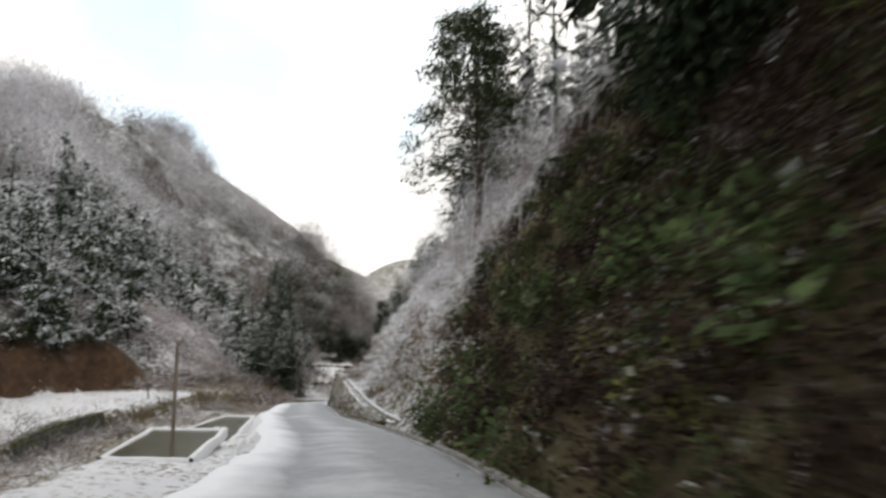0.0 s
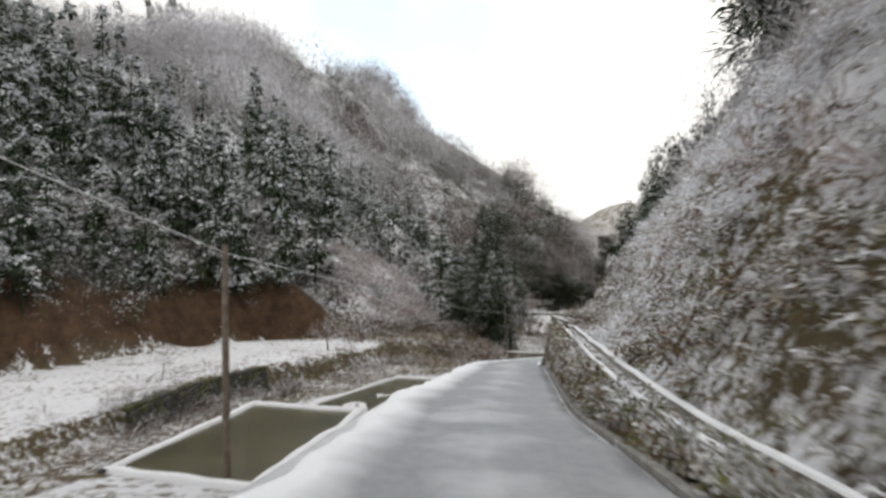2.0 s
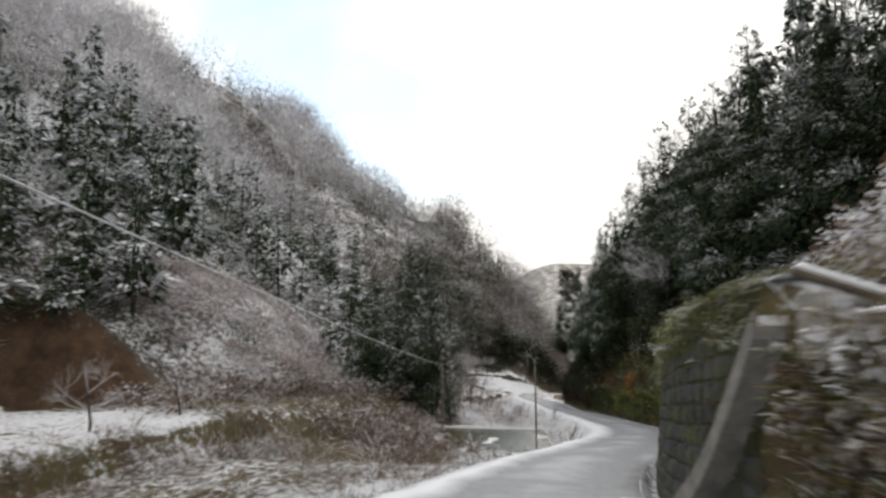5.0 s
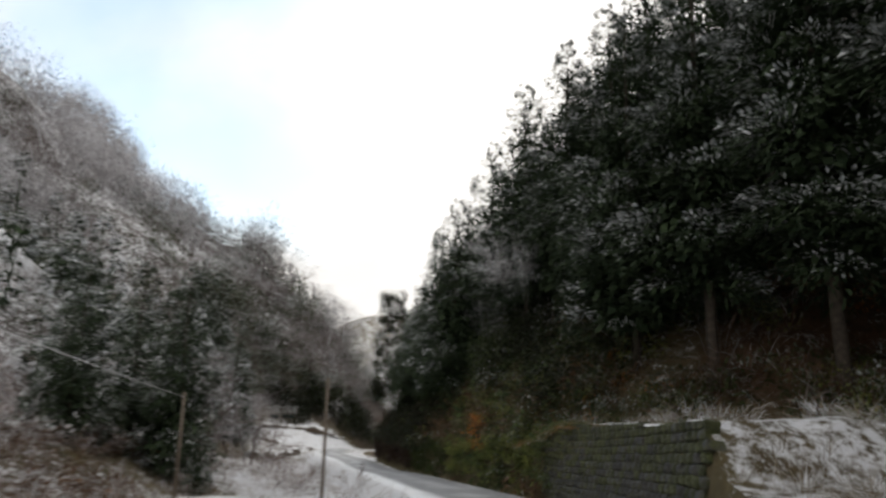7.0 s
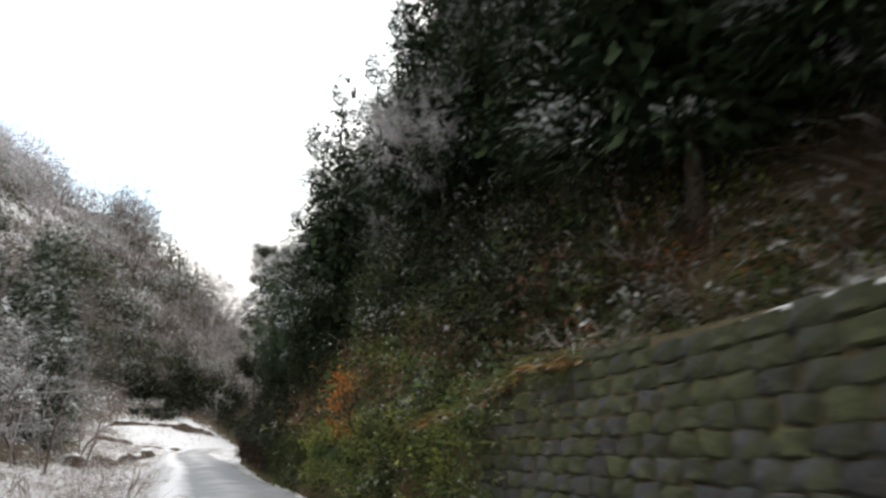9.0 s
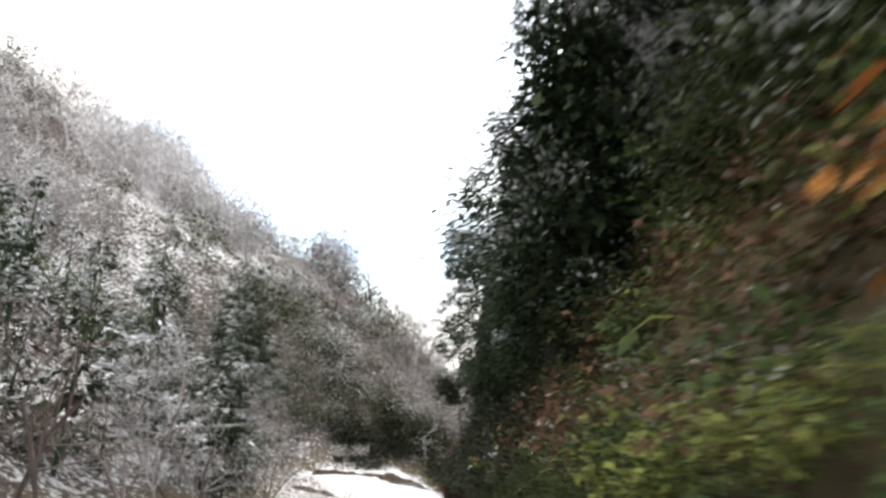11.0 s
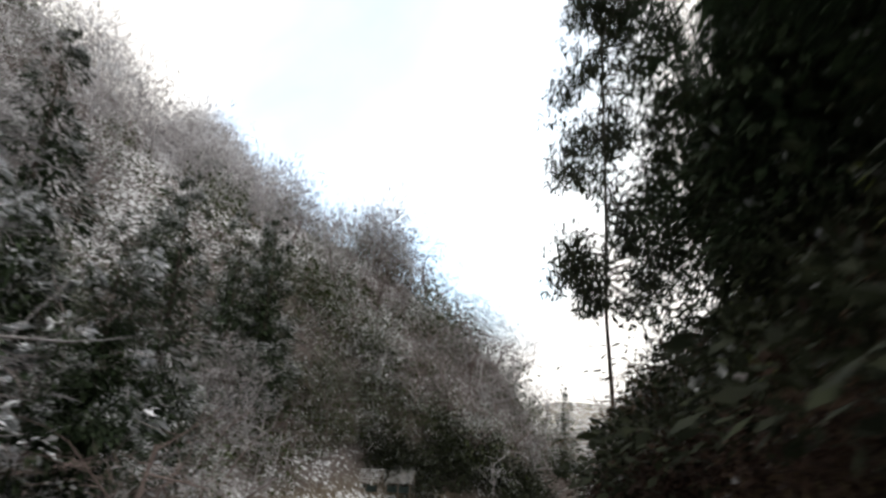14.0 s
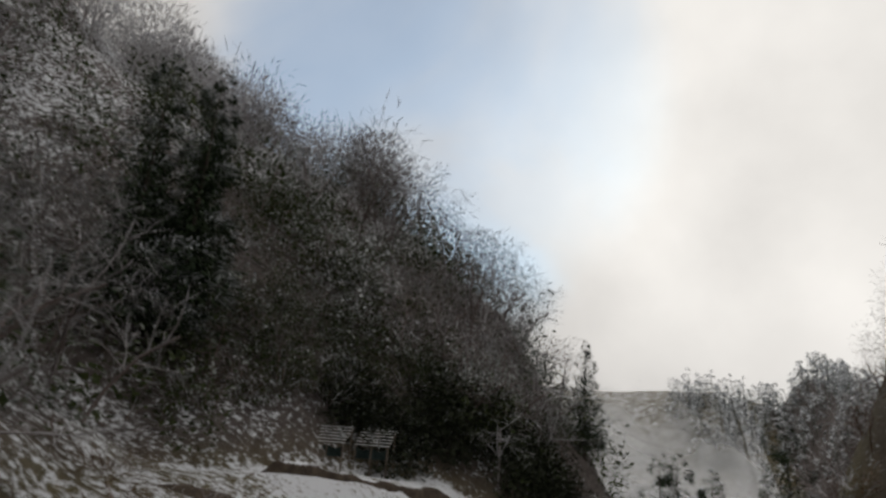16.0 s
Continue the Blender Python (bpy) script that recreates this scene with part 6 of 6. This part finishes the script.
def build_paddies():
    for y0, y1, ua, ub_, uc, ud, zc in PADDIES:
        w = new("water", None)
        bm = bmesh.new()
        n = 10
        prev = None
        for i in range(n + 1):
            t = i / n
            y = y0 - 0.2 + (y1 - y0 + 0.4) * t
            pair = [bm.verts.new((rx(y) + ua + (uc - ua) * t - 0.2, y, zc)), bm.verts.new((rx(y) + ub_ + (ud - ub_) * t + 0.2, y, zc))]
            if prev:
                bm.faces.new((prev[0], prev[1], pair[1], pair[0]))
            prev = pair
        me = bpy.data.meshes.new("water")
        bm.to_mesh(me)
        bm.free()
        me.materials.append(M_WATER)
        bpy.data.objects.remove(w)
        tagged(new("water", me), "still olive water standing in the winter paddy", "water", kind="structure")
        r = tagged(new("paddy_bank"), "low snow-topped bank round the flooded paddy", "paddy bank", kind="structure")
        wide = 0.34 if y0 > 40 else 0.42
        if y0 > 60:
            items = []
            for k in range(6):
                t, v = rng.uniform(0.05, 0.95), rng.uniform(0, 1)
                y = y0 + (y1 - y0) * t
                lo, hi = ua + (uc - ua) * t, ub_ + (ud - ub_) * t
                x = float(rx(y)) + (lo + 0.3 + (hi - lo - 0.6) * v)
                a = np.linspace(0, 2 * np.pi, 13)[:-1]
                rad = rng.uniform(0.25, 0.55) * (1 + 0.3 * np.sin(a * 3 + k) + rng.normal(0, 0.1, 12))
                edge = np.stack([x + np.cos(a) * rad, y + np.sin(a) * rad * 1.9, np.full(12, zc - 0.015)], 1)
                shelf = np.stack([x + np.cos(a) * rad * 0.8, y + np.sin(a) * rad * 1.5, np.full(12, zc + 0.035)], 1)
                V = np.concatenate([edge, shelf, [[x, y, zc + 0.055]]])
                i = np.arange(12)
                j = (i + 1) % 12
                F = np.concatenate([np.stack([i, j, j + 12], 1), np.stack([i, j + 12, i + 12], 1), np.stack([i + 12, j + 12, np.full(12, 24)], 1)])
                items.append((V, F, np.ones(25)))
            V, F, S = merge(items)
            tagged(new("snow_patches", mesh_np("snow_patches", V, F, M_SNOW, S, smooth=True)), "thin patches of slushy snow on the paddy water", "snow", kind="stuff")
        part("outer_bank", rim_bm(y0 - 0.5, y1 + 0.5, ua - 0.35, uc - 0.35, zc, wide * 0.4, 0.09), M_SNOW, r)
        part("inner_bank", rim_bm(y0 - 0.5, y1 + 0.5, ub_ + 0.3, ud + 0.3, zc, 0.18, 0.11), M_SNOW, r)
        part("end_bank", rim_bm(y0 - 0.35, y0 - 0.35, ua - 0.3, ub_ + 0.3, zc, wide * 0.4, 0.08), M_SNOW, r)
        part("end_bank", rim_bm(y1 + 0.35, y1 + 0.35, uc - 0.3, ud + 0.3, zc, 0.2, 0.09), M_SNOW, r)


build_paddies()


def build_pole(x, y, h, r, label, arm=True):
    z = float(ground_z(x, y)) - 0.4
    e = empty("utility_pole", Matrix.Translation((x, y, z)), label, "pole", "utility poles in the valley")
    v, f, s = tube([(0, 0, 0), (0.01, 0, h * 0.5), (0.0, 0.02, h)], [r, r * 0.85, r * 0.7], 10, -0.4)
    bm = bmesh.new()
    vs = [bm.verts.new(p) for p in v]
    for a, b, c in f:
        bm.faces.new((vs[a], vs[b], vs[c]))
    bm.faces.new(vs[-10:])
    for q in bm.faces:
        q.smooth = True
    part("post", bm, M_WOOD, e)
    if arm:
        bm = bmesh.new()
        box(bm, -0.55, 0.55, -0.05, 0.05, h - 0.42, h - 0.31, 0.01)
        bmesh.ops.rotate(bm, verts=bm.verts, cent=(0, 0, 0), matrix=Matrix.Rotation(0.6, 3, "Z"))
        part("cross_arm", bm, M_WOOD, e)
        for k in (-0.45, 0.0, 0.45):
            bm = bmesh.new()
            bmesh.ops.create_cone(bm, cap_ends=True, segments=8, radius1=0.035, radius2=0.025, depth=0.12, matrix=Matrix.Translation((k * math.cos(0.6), k * math.sin(0.6), h - 0.25)))
            part("insulator", bm, M_STEEL, e)
    return Vector((x, y, z + h - 0.2))


def build_wire(a, b, sag, label, r=0.013):
    n = 24
    pts = [tuple(a.lerp(b, i / n) + Vector((0, 0, -4 * sag * (i / n) * (1 - i / n)))) for i in range(n + 1)]
    v, f, s = tube(pts, [r] * (n + 1), 5, 0.45)
    tagged(new("overhead_wire", mesh_np("overhead_wire", v, f, M_STEEL, s)), label, "cable")


TOP_A = build_pole(-12.7, 31.3, 6.2, 0.10, "slim weathered wooden pole beside the flooded paddy", False)
TOP_B = build_pole(-20.0, 90.5, -6.9 - float(ground_z(-20.0, 90.5)), 0.09, "thin wooden pole beside the cedars in the valley", False)
TOP_C = build_pole(-6.4, -9.0, 9.6, 0.10, "wooden pole on the verge of the upper road", False)
build_pole(-12.6, 81.0, -6.1 - float(ground_z(-12.6, 81.0)), 0.06, "thin wooden pole on the verge beside the valley road", False)
build_wire(TOP_A, TOP_B, 0.3, "thin overhead wire running down the valley")
build_wire(TOP_C, TOP_A, 0.15, "thin overhead wire above the road verge")


def build_rack(x, y, z, turn, label):
    """A slatted snow fence: posts, struts and tilted rails on a timber frame."""
    e = empty("slatted_rack", Matrix.LocRotScale((x, y, z), Euler((0, 0, turn)), None), label, "rack", "slatted racks under the hill")
    lo, hi, back = 0.8, 1.72, 1.15
    rail = None
    for i in range(6):
        f = i / 5
        if rail is None:
            bm = bmesh.new()
            box(bm, -1.1, 1.1, -0.032, 0.032, -0.02, 0.02, 0.005)
            rail = part("slat", bm, M_SLAT, e)
            o = rail
        else:
            o = rail.copy()
            scene.collection.objects.link(o)
        o.location = (0, -back / 2 + back * f, lo + (hi - lo) * f)
    for sx in (-1.0, 0.0, 1.0):
        bm = bmesh.new()
        box(bm, sx - 0.04, sx + 0.04, back / 2 - 0.04, back / 2 + 0.04, -1.4, hi - 0.05, 0.008)
        part("post", bm, M_WOOD, e)
        bm = bmesh.new()
        box(bm, sx - 0.04, sx + 0.04, -back / 2 - 0.04, -back / 2 + 0.04, -1.4, lo - 0.05, 0.008)
        part("post", bm, M_WOOD, e)
        bm = bmesh.new()
        ln = math.hypot(back, hi - lo)
        box(bm, sx - 0.03, sx + 0.03, -ln / 2, ln / 2, -0.1, -0.045, 0.006)
        bmesh.ops.rotate(bm, verts=bm.verts, cent=(0, 0, 0), matrix=Matrix.Rotation(math.atan2(hi - lo, back), 3, "X"))
        bmesh.ops.translate(bm, verts=bm.verts, vec=(0, 0, (lo + hi) / 2))
        part("strut", bm, M_WOOD, e)
    # the net that sags between the posts
    bm = bmesh.new()
    rows = []
    for i in range(13):
        f = i / 12
        sag = 0.22 * math.sin(math.pi * ((2 * f) % 1.0))
        rows.append([bm.verts.new((-1.0 + 2 * f, -back / 2 + 0.06 + 0.05 * math.sin(9 * f), z)) for z in (0.0, 0.3, lo - 0.12 - sag)])
    for q, r in zip(rows[:-1], rows[1:]):
        for k in range(2):
            bm.faces.new((q[k], r[k], r[k + 1], q[k + 1]))
    bmesh.ops.solidify(bm, geom=list(bm.faces), thickness=0.012)
    part("net", bm, M_NET, e, "dark green net sagging between the posts")


M_NET = snowy("dark_green_net", (0.02, 0.034, 0.032), (0.05, 0.075, 0.07), 5.0, 3.0, bias=-0.3)
build_rack(-30.1, 164.8, -12.9, -0.05, "tilted slatted rack dusted with snow beside the hill")
build_rack(-27.7, 165.8, -12.9, -0.05, "tilted slatted rack with a sagging cover beside the hill")


M_EARTH = snowy("crumbling_earth", (0.055, 0.042, 0.032), (0.15, 0.115, 0.085), 2.5, 2.5, soft_snow=0.2)


def earth_ledge(points, h, label):
    """A crumbling earth step along the edge of a field: steep face towards the road, snow on top."""
    pts = np.array(points, float)
    t = np.linspace(0, len(pts) - 1, 90)
    k = np.arange(len(pts))
    x, y = np.interp(t, k, pts[:, 0]), np.interp(t, k, pts[:, 1])
    for _ in range(8):
        x[1:-1], y[1:-1] = (x[:-2] + x[1:-1] + x[2:]) / 3, (y[:-2] + y[1:-1] + y[2:]) / 3
    n = np.stack([np.gradient(y), -np.gradient(x)], 1)
    n /= np.linalg.norm(n, axis=1, keepdims=True)
    end = smooth(0, 8, np.arange(90)) * smooth(89, 81, np.arange(90))
    z = ground_z(x, y, False)
    rows, snow = [], []
    for off, up, sn in ((0.3, -0.35, -0.3), (0.2, 0.3, -0.35), (0.16, 0.7, -0.2), (0.0, 0.98, 0.55), (-0.35, 1.0, 0.75), (-0.9, 0.5, 0.7), (-1.7, -0.4, 0.65)):
        o = off + 0.3 * fbm(x, y + off, 1.3, 3, 17)
        q = np.stack([x + n[:, 0] * o, y + n[:, 1] * o, z + h * up * end * (0.9 + 0.5 * fbm(x, y, 2.2, 3, 19)) - 0.05], 1)
        rows.append(q)
        snow.append(np.full(90, sn) + 0.45 * fbm(x, y + up, 1.1, 2, 23))
    m = len(rows)
    V = np.stack(rows, 1).reshape(-1, 3)
    i = (np.arange(89)[:, None] * m + np.arange(m - 1)[None, :]).ravel()
    F = np.concatenate([np.stack([i, i + m, i + m + 1], 1), np.stack([i, i + m + 1, i + 1], 1)])
    tagged(new("earth_ledge", mesh_np("earth_ledge", V, F, M_EARTH, np.stack(snow, 1).ravel())), label, "ledge", kind="structure")


earth_ledge([(-24.9, 127.5), (-24.4, 131.0), (-23.6, 138.0), (-22.2, 145.5)], 0.75, "brown crumbling earth bank below the snowy field")
earth_ledge([(-30.6, 157.0), (-29.0, 157.6), (-27.2, 159.0), (-25.0, 162.6), (-22.6, 167.0), (-20.6, 171.0)], 0.5, "dark earth step along the snowy terrace")
earth_ledge([(-29.5, 146.5), (-27.0, 151.5), (-24.2, 156.5), (-22.4, 160.5)], 0.4, "low earth step across the snowy field")


def build_shed():
    x, y = -28.9, 91.8
    z = float(ground_z(x, y))
    e = empty("low_shed", Matrix.LocRotScale((x, y, z), Euler((0, 0, 0.25)), (0.68, 0.68, 0.68)), "low timber lean-to with a snow-covered flat roof", "shed")
    for sx in (-1.4, 1.4):
        for sy in (-0.6, 0.6):
            bm = bmesh.new()
            box(bm, sx - 0.05, sx + 0.05, sy - 0.05, sy + 0.05, -0.2, 0.95, 0.008)
            part("post", bm, M_WOOD, e)
    bm = bmesh.new()
    box(bm, -1.35, 1.35, 0.55, 0.6, -0.1, 0.9, 0.005)
    part("back_board", bm, M_WOOD, e)
    bm = bmesh.new()
    box(bm, -1.7, 1.7, -0.85, 0.85, 0.955, 1.02, 0.01)
    part("roof", bm, M_WOOD, e)
    bm = bmesh.new()
    box(bm, -1.68, 1.68, -0.83, 0.83, 1.022, 1.14, 0.04)
    part("roof_snow", bm, M_SNOW, e, "snow on the flat roof")


build_shed()


def build_inlet():
    y = 68.6
    x = float(rx(y)) + 3.1
    e = empty("ditch_inlet", Matrix.LocRotScale((x, y, float(rz(y)) + 0.1), Euler((0, 0, -0.15)), None), "concrete ditch inlet box with snow on its walls", "inlet")
    for a in ((-0.7, -0.55, -1.1, 1.1), (0.55, 0.7, -1.1, 1.1), (-0.55, 0.55, 0.95, 1.1)):
        bm = bmesh.new()
        box(bm, *a, -0.8, 0.45, 0.015)
        part("wall", bm, M_CONC, e)
        bm = bmesh.new()
        box(bm, a[0] - 0.02, a[1] + 0.02, a[2], a[3], 0.452, 0.54, 0.03)
        part("snow_cap", bm, M_SNOW, e, "snow on the wall's top")
    bm = bmesh.new()
    box(bm, -0.75, 0.75, -0.6, 0.1, 0.545, 0.6, 0.01)
    part("cover_slab", bm, M_CONC, e, "dark concrete cover slab")


build_inlet()


def build_mist():
    """The low bank of mist that fills the valley mouth, thinning towards its top."""
    m = bpy.data.materials.new("valley_mist")
    m.use_nodes = True
    nt = m.node_tree
    nt.nodes.clear()
    out = nt.nodes.new("ShaderNodeOutputMaterial")
    clear, mix = nt.nodes.new("ShaderNodeBsdfTransparent"), nt.nodes.new("ShaderNodeMixShader")
    both = nt.nodes.new("ShaderNodeMixShader")
    dif, tra = nt.nodes.new("ShaderNodeBsdfDiffuse"), nt.nodes.new("ShaderNodeBsdfTranslucent")
    for b in (dif, tra):
        b.inputs["Color"].default_value = (0.86, 0.87, 0.88, 1)
    both.inputs[0].default_value = 0.5
    dens = nt.nodes.new("ShaderNodeAttribute")
    dens.attribute_name = "snow"
    f = clamp01(nt, math_(nt, "MULTIPLY", dens.outputs["Fac"], noise_fac(nt, 0.035, 4, 0.55, 0.1, 0.6)), 0.0, 1.0)
    nt.links.new(dif.outputs[0], both.inputs[1])
    nt.links.new(tra.outputs[0], both.inputs[2])
    nt.links.new(f, mix.inputs[0])
    nt.links.new(clear.outputs[0], mix.inputs[1])
    nt.links.new(both.outputs[0], mix.inputs[2])
    nt.links.new(mix.outputs[0], out.inputs["Surface"])
    sets = []
    for cx, cy, sx, sy, hh, dens_top in ((-8, 470, 80, 30, 68, 0.8), (2, 280, 34, 26, 17, 0.7), (5, 335, 42, 36, 26, 0.85), (16, 420, 56, 40, 42, 0.85)):
        a, b = np.meshgrid(np.linspace(-1, 1, 41), np.linspace(-1, 1, 33))
        r2 = a ** 2 + b ** 2
        x, y = cx + a * sx, cy + b * sy
        lift = np.maximum(1 - r2, 0)
        z = interp(y, FIELD_Y, FIELD_Z) - 8 + (8 + hh) * np.sqrt(lift) * (1 + 0.2 * fbm(x, y, 16, 3, 71))
        rel = np.sqrt(lift)
        s = dens_top * smooth(0.05, 0.5, rel) * smooth(0.95, 0.35, rel) * smooth(1.0, 0.3, np.abs(a))
        i = (np.arange(32)[:, None] * 41 + np.arange(40)[None, :]).ravel()
        F = np.concatenate([np.stack([i, i + 1, i + 42], 1), np.stack([i, i + 42, i + 41], 1)])
        sets.append((np.stack([x, y, z], -1).reshape(-1, 3), F, s.ravel()))
    V, F, S = merge(sets)
    tagged(new("mist", mesh_np("mist", V, F, m, S, smooth=True)), "pale mist lying in the mouth of the valley", "mist", kind="stuff")


build_mist()


# ---- stone walls, block by block ----
def block_mesh(w, h, depth, seed, material):
    """One rough stone with a bulging face, cut corners and worn edges; its face looks along -x."""
    r = random.Random(seed)
    cut = [r.uniform(0.12, 0.42) for k in range(4)]
    ring = []
    for (sy, sz), c in zip(((-1, -1), (1, -1), (1, 1), (-1, 1)), cut):
        a, b = (sy, sz * (1 - c)), (sy * (1 - c), sz)
        ring.extend((a, b) if sy * sz > 0 else (b, a))
    jit = [(r.uniform(-0.025, 0.025), r.uniform(-0.025, 0.025)) for k in range(8)]
    V = [(-0.045 + r.uniform(-0.02, 0.02), 0.0, r.uniform(-0.03, 0.03))]
    for x, s in ((-0.035, 0.7), (-0.008, 0.94), (0.05, 1.0), (depth, 0.97)):
        for (sy, sz), (jy, jz) in zip(ring, jit):
            V.append((x + r.uniform(-0.018, 0.018), sy * w / 2 * s + jy, sz * h / 2 * s + jz))
    F = [(0, 1 + (j + 1) % 8, 1 + j) for j in range(8)]
    for k in range(3):
        for j in range(8):
            a, b = 1 + k * 8 + j, 1 + k * 8 + (j + 1) % 8
            F.append((a, b, b + 8, a + 8))
    me = bpy.data.meshes.new("stone")
    me.from_pydata(V, [], F)
    me.materials.append(material)
    me.update()
    return me


def block_material(name, lo, hi):
    m, nt, b = mat(name)
    rnd = nd(nt, "ShaderNodeObjectInfo").outputs["Random"]
    c = mixc(nt, noise_fac(nt, 6.0, 7, 0.7), (0.034, 0.036, 0.038), (0.09, 0.094, 0.098))
    c = mixc(nt, noise_fac(nt, 2.2, 5, 0.6, 0.5, 0.75), c, (0.09, 0.07, 0.05))
    moss = mixc(nt, noise_fac(nt, 11.0, 4), (0.026, 0.033, 0.012), (0.075, 0.083, 0.027))
    f = clamp01(nt, math_(nt, "ADD", math_(nt, "MULTIPLY", rnd, 0.3), math_(nt, "MULTIPLY", noise_fac(nt, 2.6, 6, 0.65), 0.7)), lo, hi)
    c = mixc(nt, f, c, moss)
    v = nd(nt, "ShaderNodeHueSaturation", [("Color", c), ("Value", nd(nt, "ShaderNodeMapRange", [("Value", rnd), ("To Min", 0.6), ("To Max", 1.4)]).outputs["Result"])])
    nt.links.new(v.outputs["Color"], b.inputs["Base Color"])
    b.inputs["Roughness"].default_value = 0.8
    bump(nt, b, noise_fac(nt, 12.0, 9, 0.72), 0.9, 0.04)
    return m


M_BLOCK = block_material("wall_stone", 0.5, 0.8)
M_MOSSY = block_material("mossy_wall_stone", 0.22, 0.5)
STONES = {}


def stone_wall(label, y0, y1, u_of, foot, top, w, h, batter=0.10, face=-1, even=False, moss=-0.25):
    wall = tagged(new("stone_wall"), label, "retaining wall", kind="structure")
    tall = max(top(y) - foot(y) for y in np.linspace(y0, y1, 30))
    r = random.Random(int(y0 * 10))
    if (w, h) not in STONES:
        STONES[(w, h)] = [[block_mesh(w, h, 0.24, k, m) for k in range(7)] for m in (M_BLOCK, M_MOSSY)]
    low, j = 0.0, 0.3 if even else 1.0
    while low < tall:
        high = h if even else h * r.uniform(0.72, 1.3)
        y = y0 + r.uniform(0, w)
        while y < y1:
            wide = r.uniform(0.94, 1.06) if even else r.choice((0.65, 0.85, 1.0, 1.2, 1.5)) * r.uniform(0.9, 1.1)
            y += wide * w / 2
            room = top(y) - foot(y) - low
            if room > 0.1:
                hh = min(high, room)
                z = foot(y) + low + hh / 2 + j * r.uniform(-0.03, 0.03)
                ob = new("stone", r.choice(STONES[(w, h)][1 if r.random() < (low / tall) * 1.3 + moss else 0]))
                ob.parent = wall
                s = float(rx(y + 0.4) - rx(y - 0.4)) / 0.8
                slope = float(foot(y + 0.5) - foot(y - 0.5))
                ob.matrix_basis = Matrix.LocRotScale((float(rx(y)) + u_of(y) - face * batter * low + j * r.uniform(-0.035, 0.03), y, z), Euler((math.atan(slope) + j * r.uniform(-0.09, 0.09), face * 0.08 * -1 + j * r.uniform(-0.08, 0.08), -math.atan(s) + j * r.uniform(-0.06, 0.06) + (math.pi if face > 0 else 0))), (1, wide * 0.99, hh / h * 1.02))
            y += wide * w / 2
        low += high
    return wall


stone_wall("tall dark stone retaining wall at the nose of the spur", 50.6, 61.4, lambda y: float(wall_u(y)) - 0.02, lambda y: float(rz(y)) - 0.15, lambda y: float(rz(y) + wall_top(y)), 0.42, 0.26, even=True)
stone_wall("mossy stone retaining wall below the snowy terrace", 71.0, 84.2, lambda y: float(wall_u(y)) - 0.02, lambda y: float(rz(y)) - 0.15, lambda y: float(rz(y) + wall_top(y)), 0.42, 0.2, even=True, moss=-0.1)
stone_wall("rough mossy stone bank of the snowy field", 44.0, 58.0, lambda y: float(bank_u(y)) + 0.75, lambda y: float(np.interp(y, [30, 60, 75], [-9.4, -10.4, -10.6])) - 0.1, lambda y: float(np.interp(y, FIELD_Y, FIELD_Z)) + 0.05, 0.55, 0.38, face=1)
for label, y0, y1 in (("snow lying along the top of the stone wall", 50.5, 60.2), ("snow lying along the top of the terrace wall", 72.0, 81.0)):
    bm = sweep(y0, y1, [(-0.03, -0.02), (-0.01, 0.015), (0.08, 0.04), (0.28, 0.045), (0.42, 0.02), (0.5, -0.06)], 0.3, lift=lambda y: float(rz(y) + wall_top(y)) - 0.03, wob=0.04)
    for v in bm.verts:
        v.co.x += float(wall_u(v.co.y)) + 0.02 + 0.1 * float(wall_top(v.co.y))
    me = bpy.data.meshes.new("snow_ridge")
    bm.to_mesh(me)
    bm.free()
    me.materials.append(M_SNOW)
    tagged(new("snow_ridge", me), label, "snow", kind="structure")
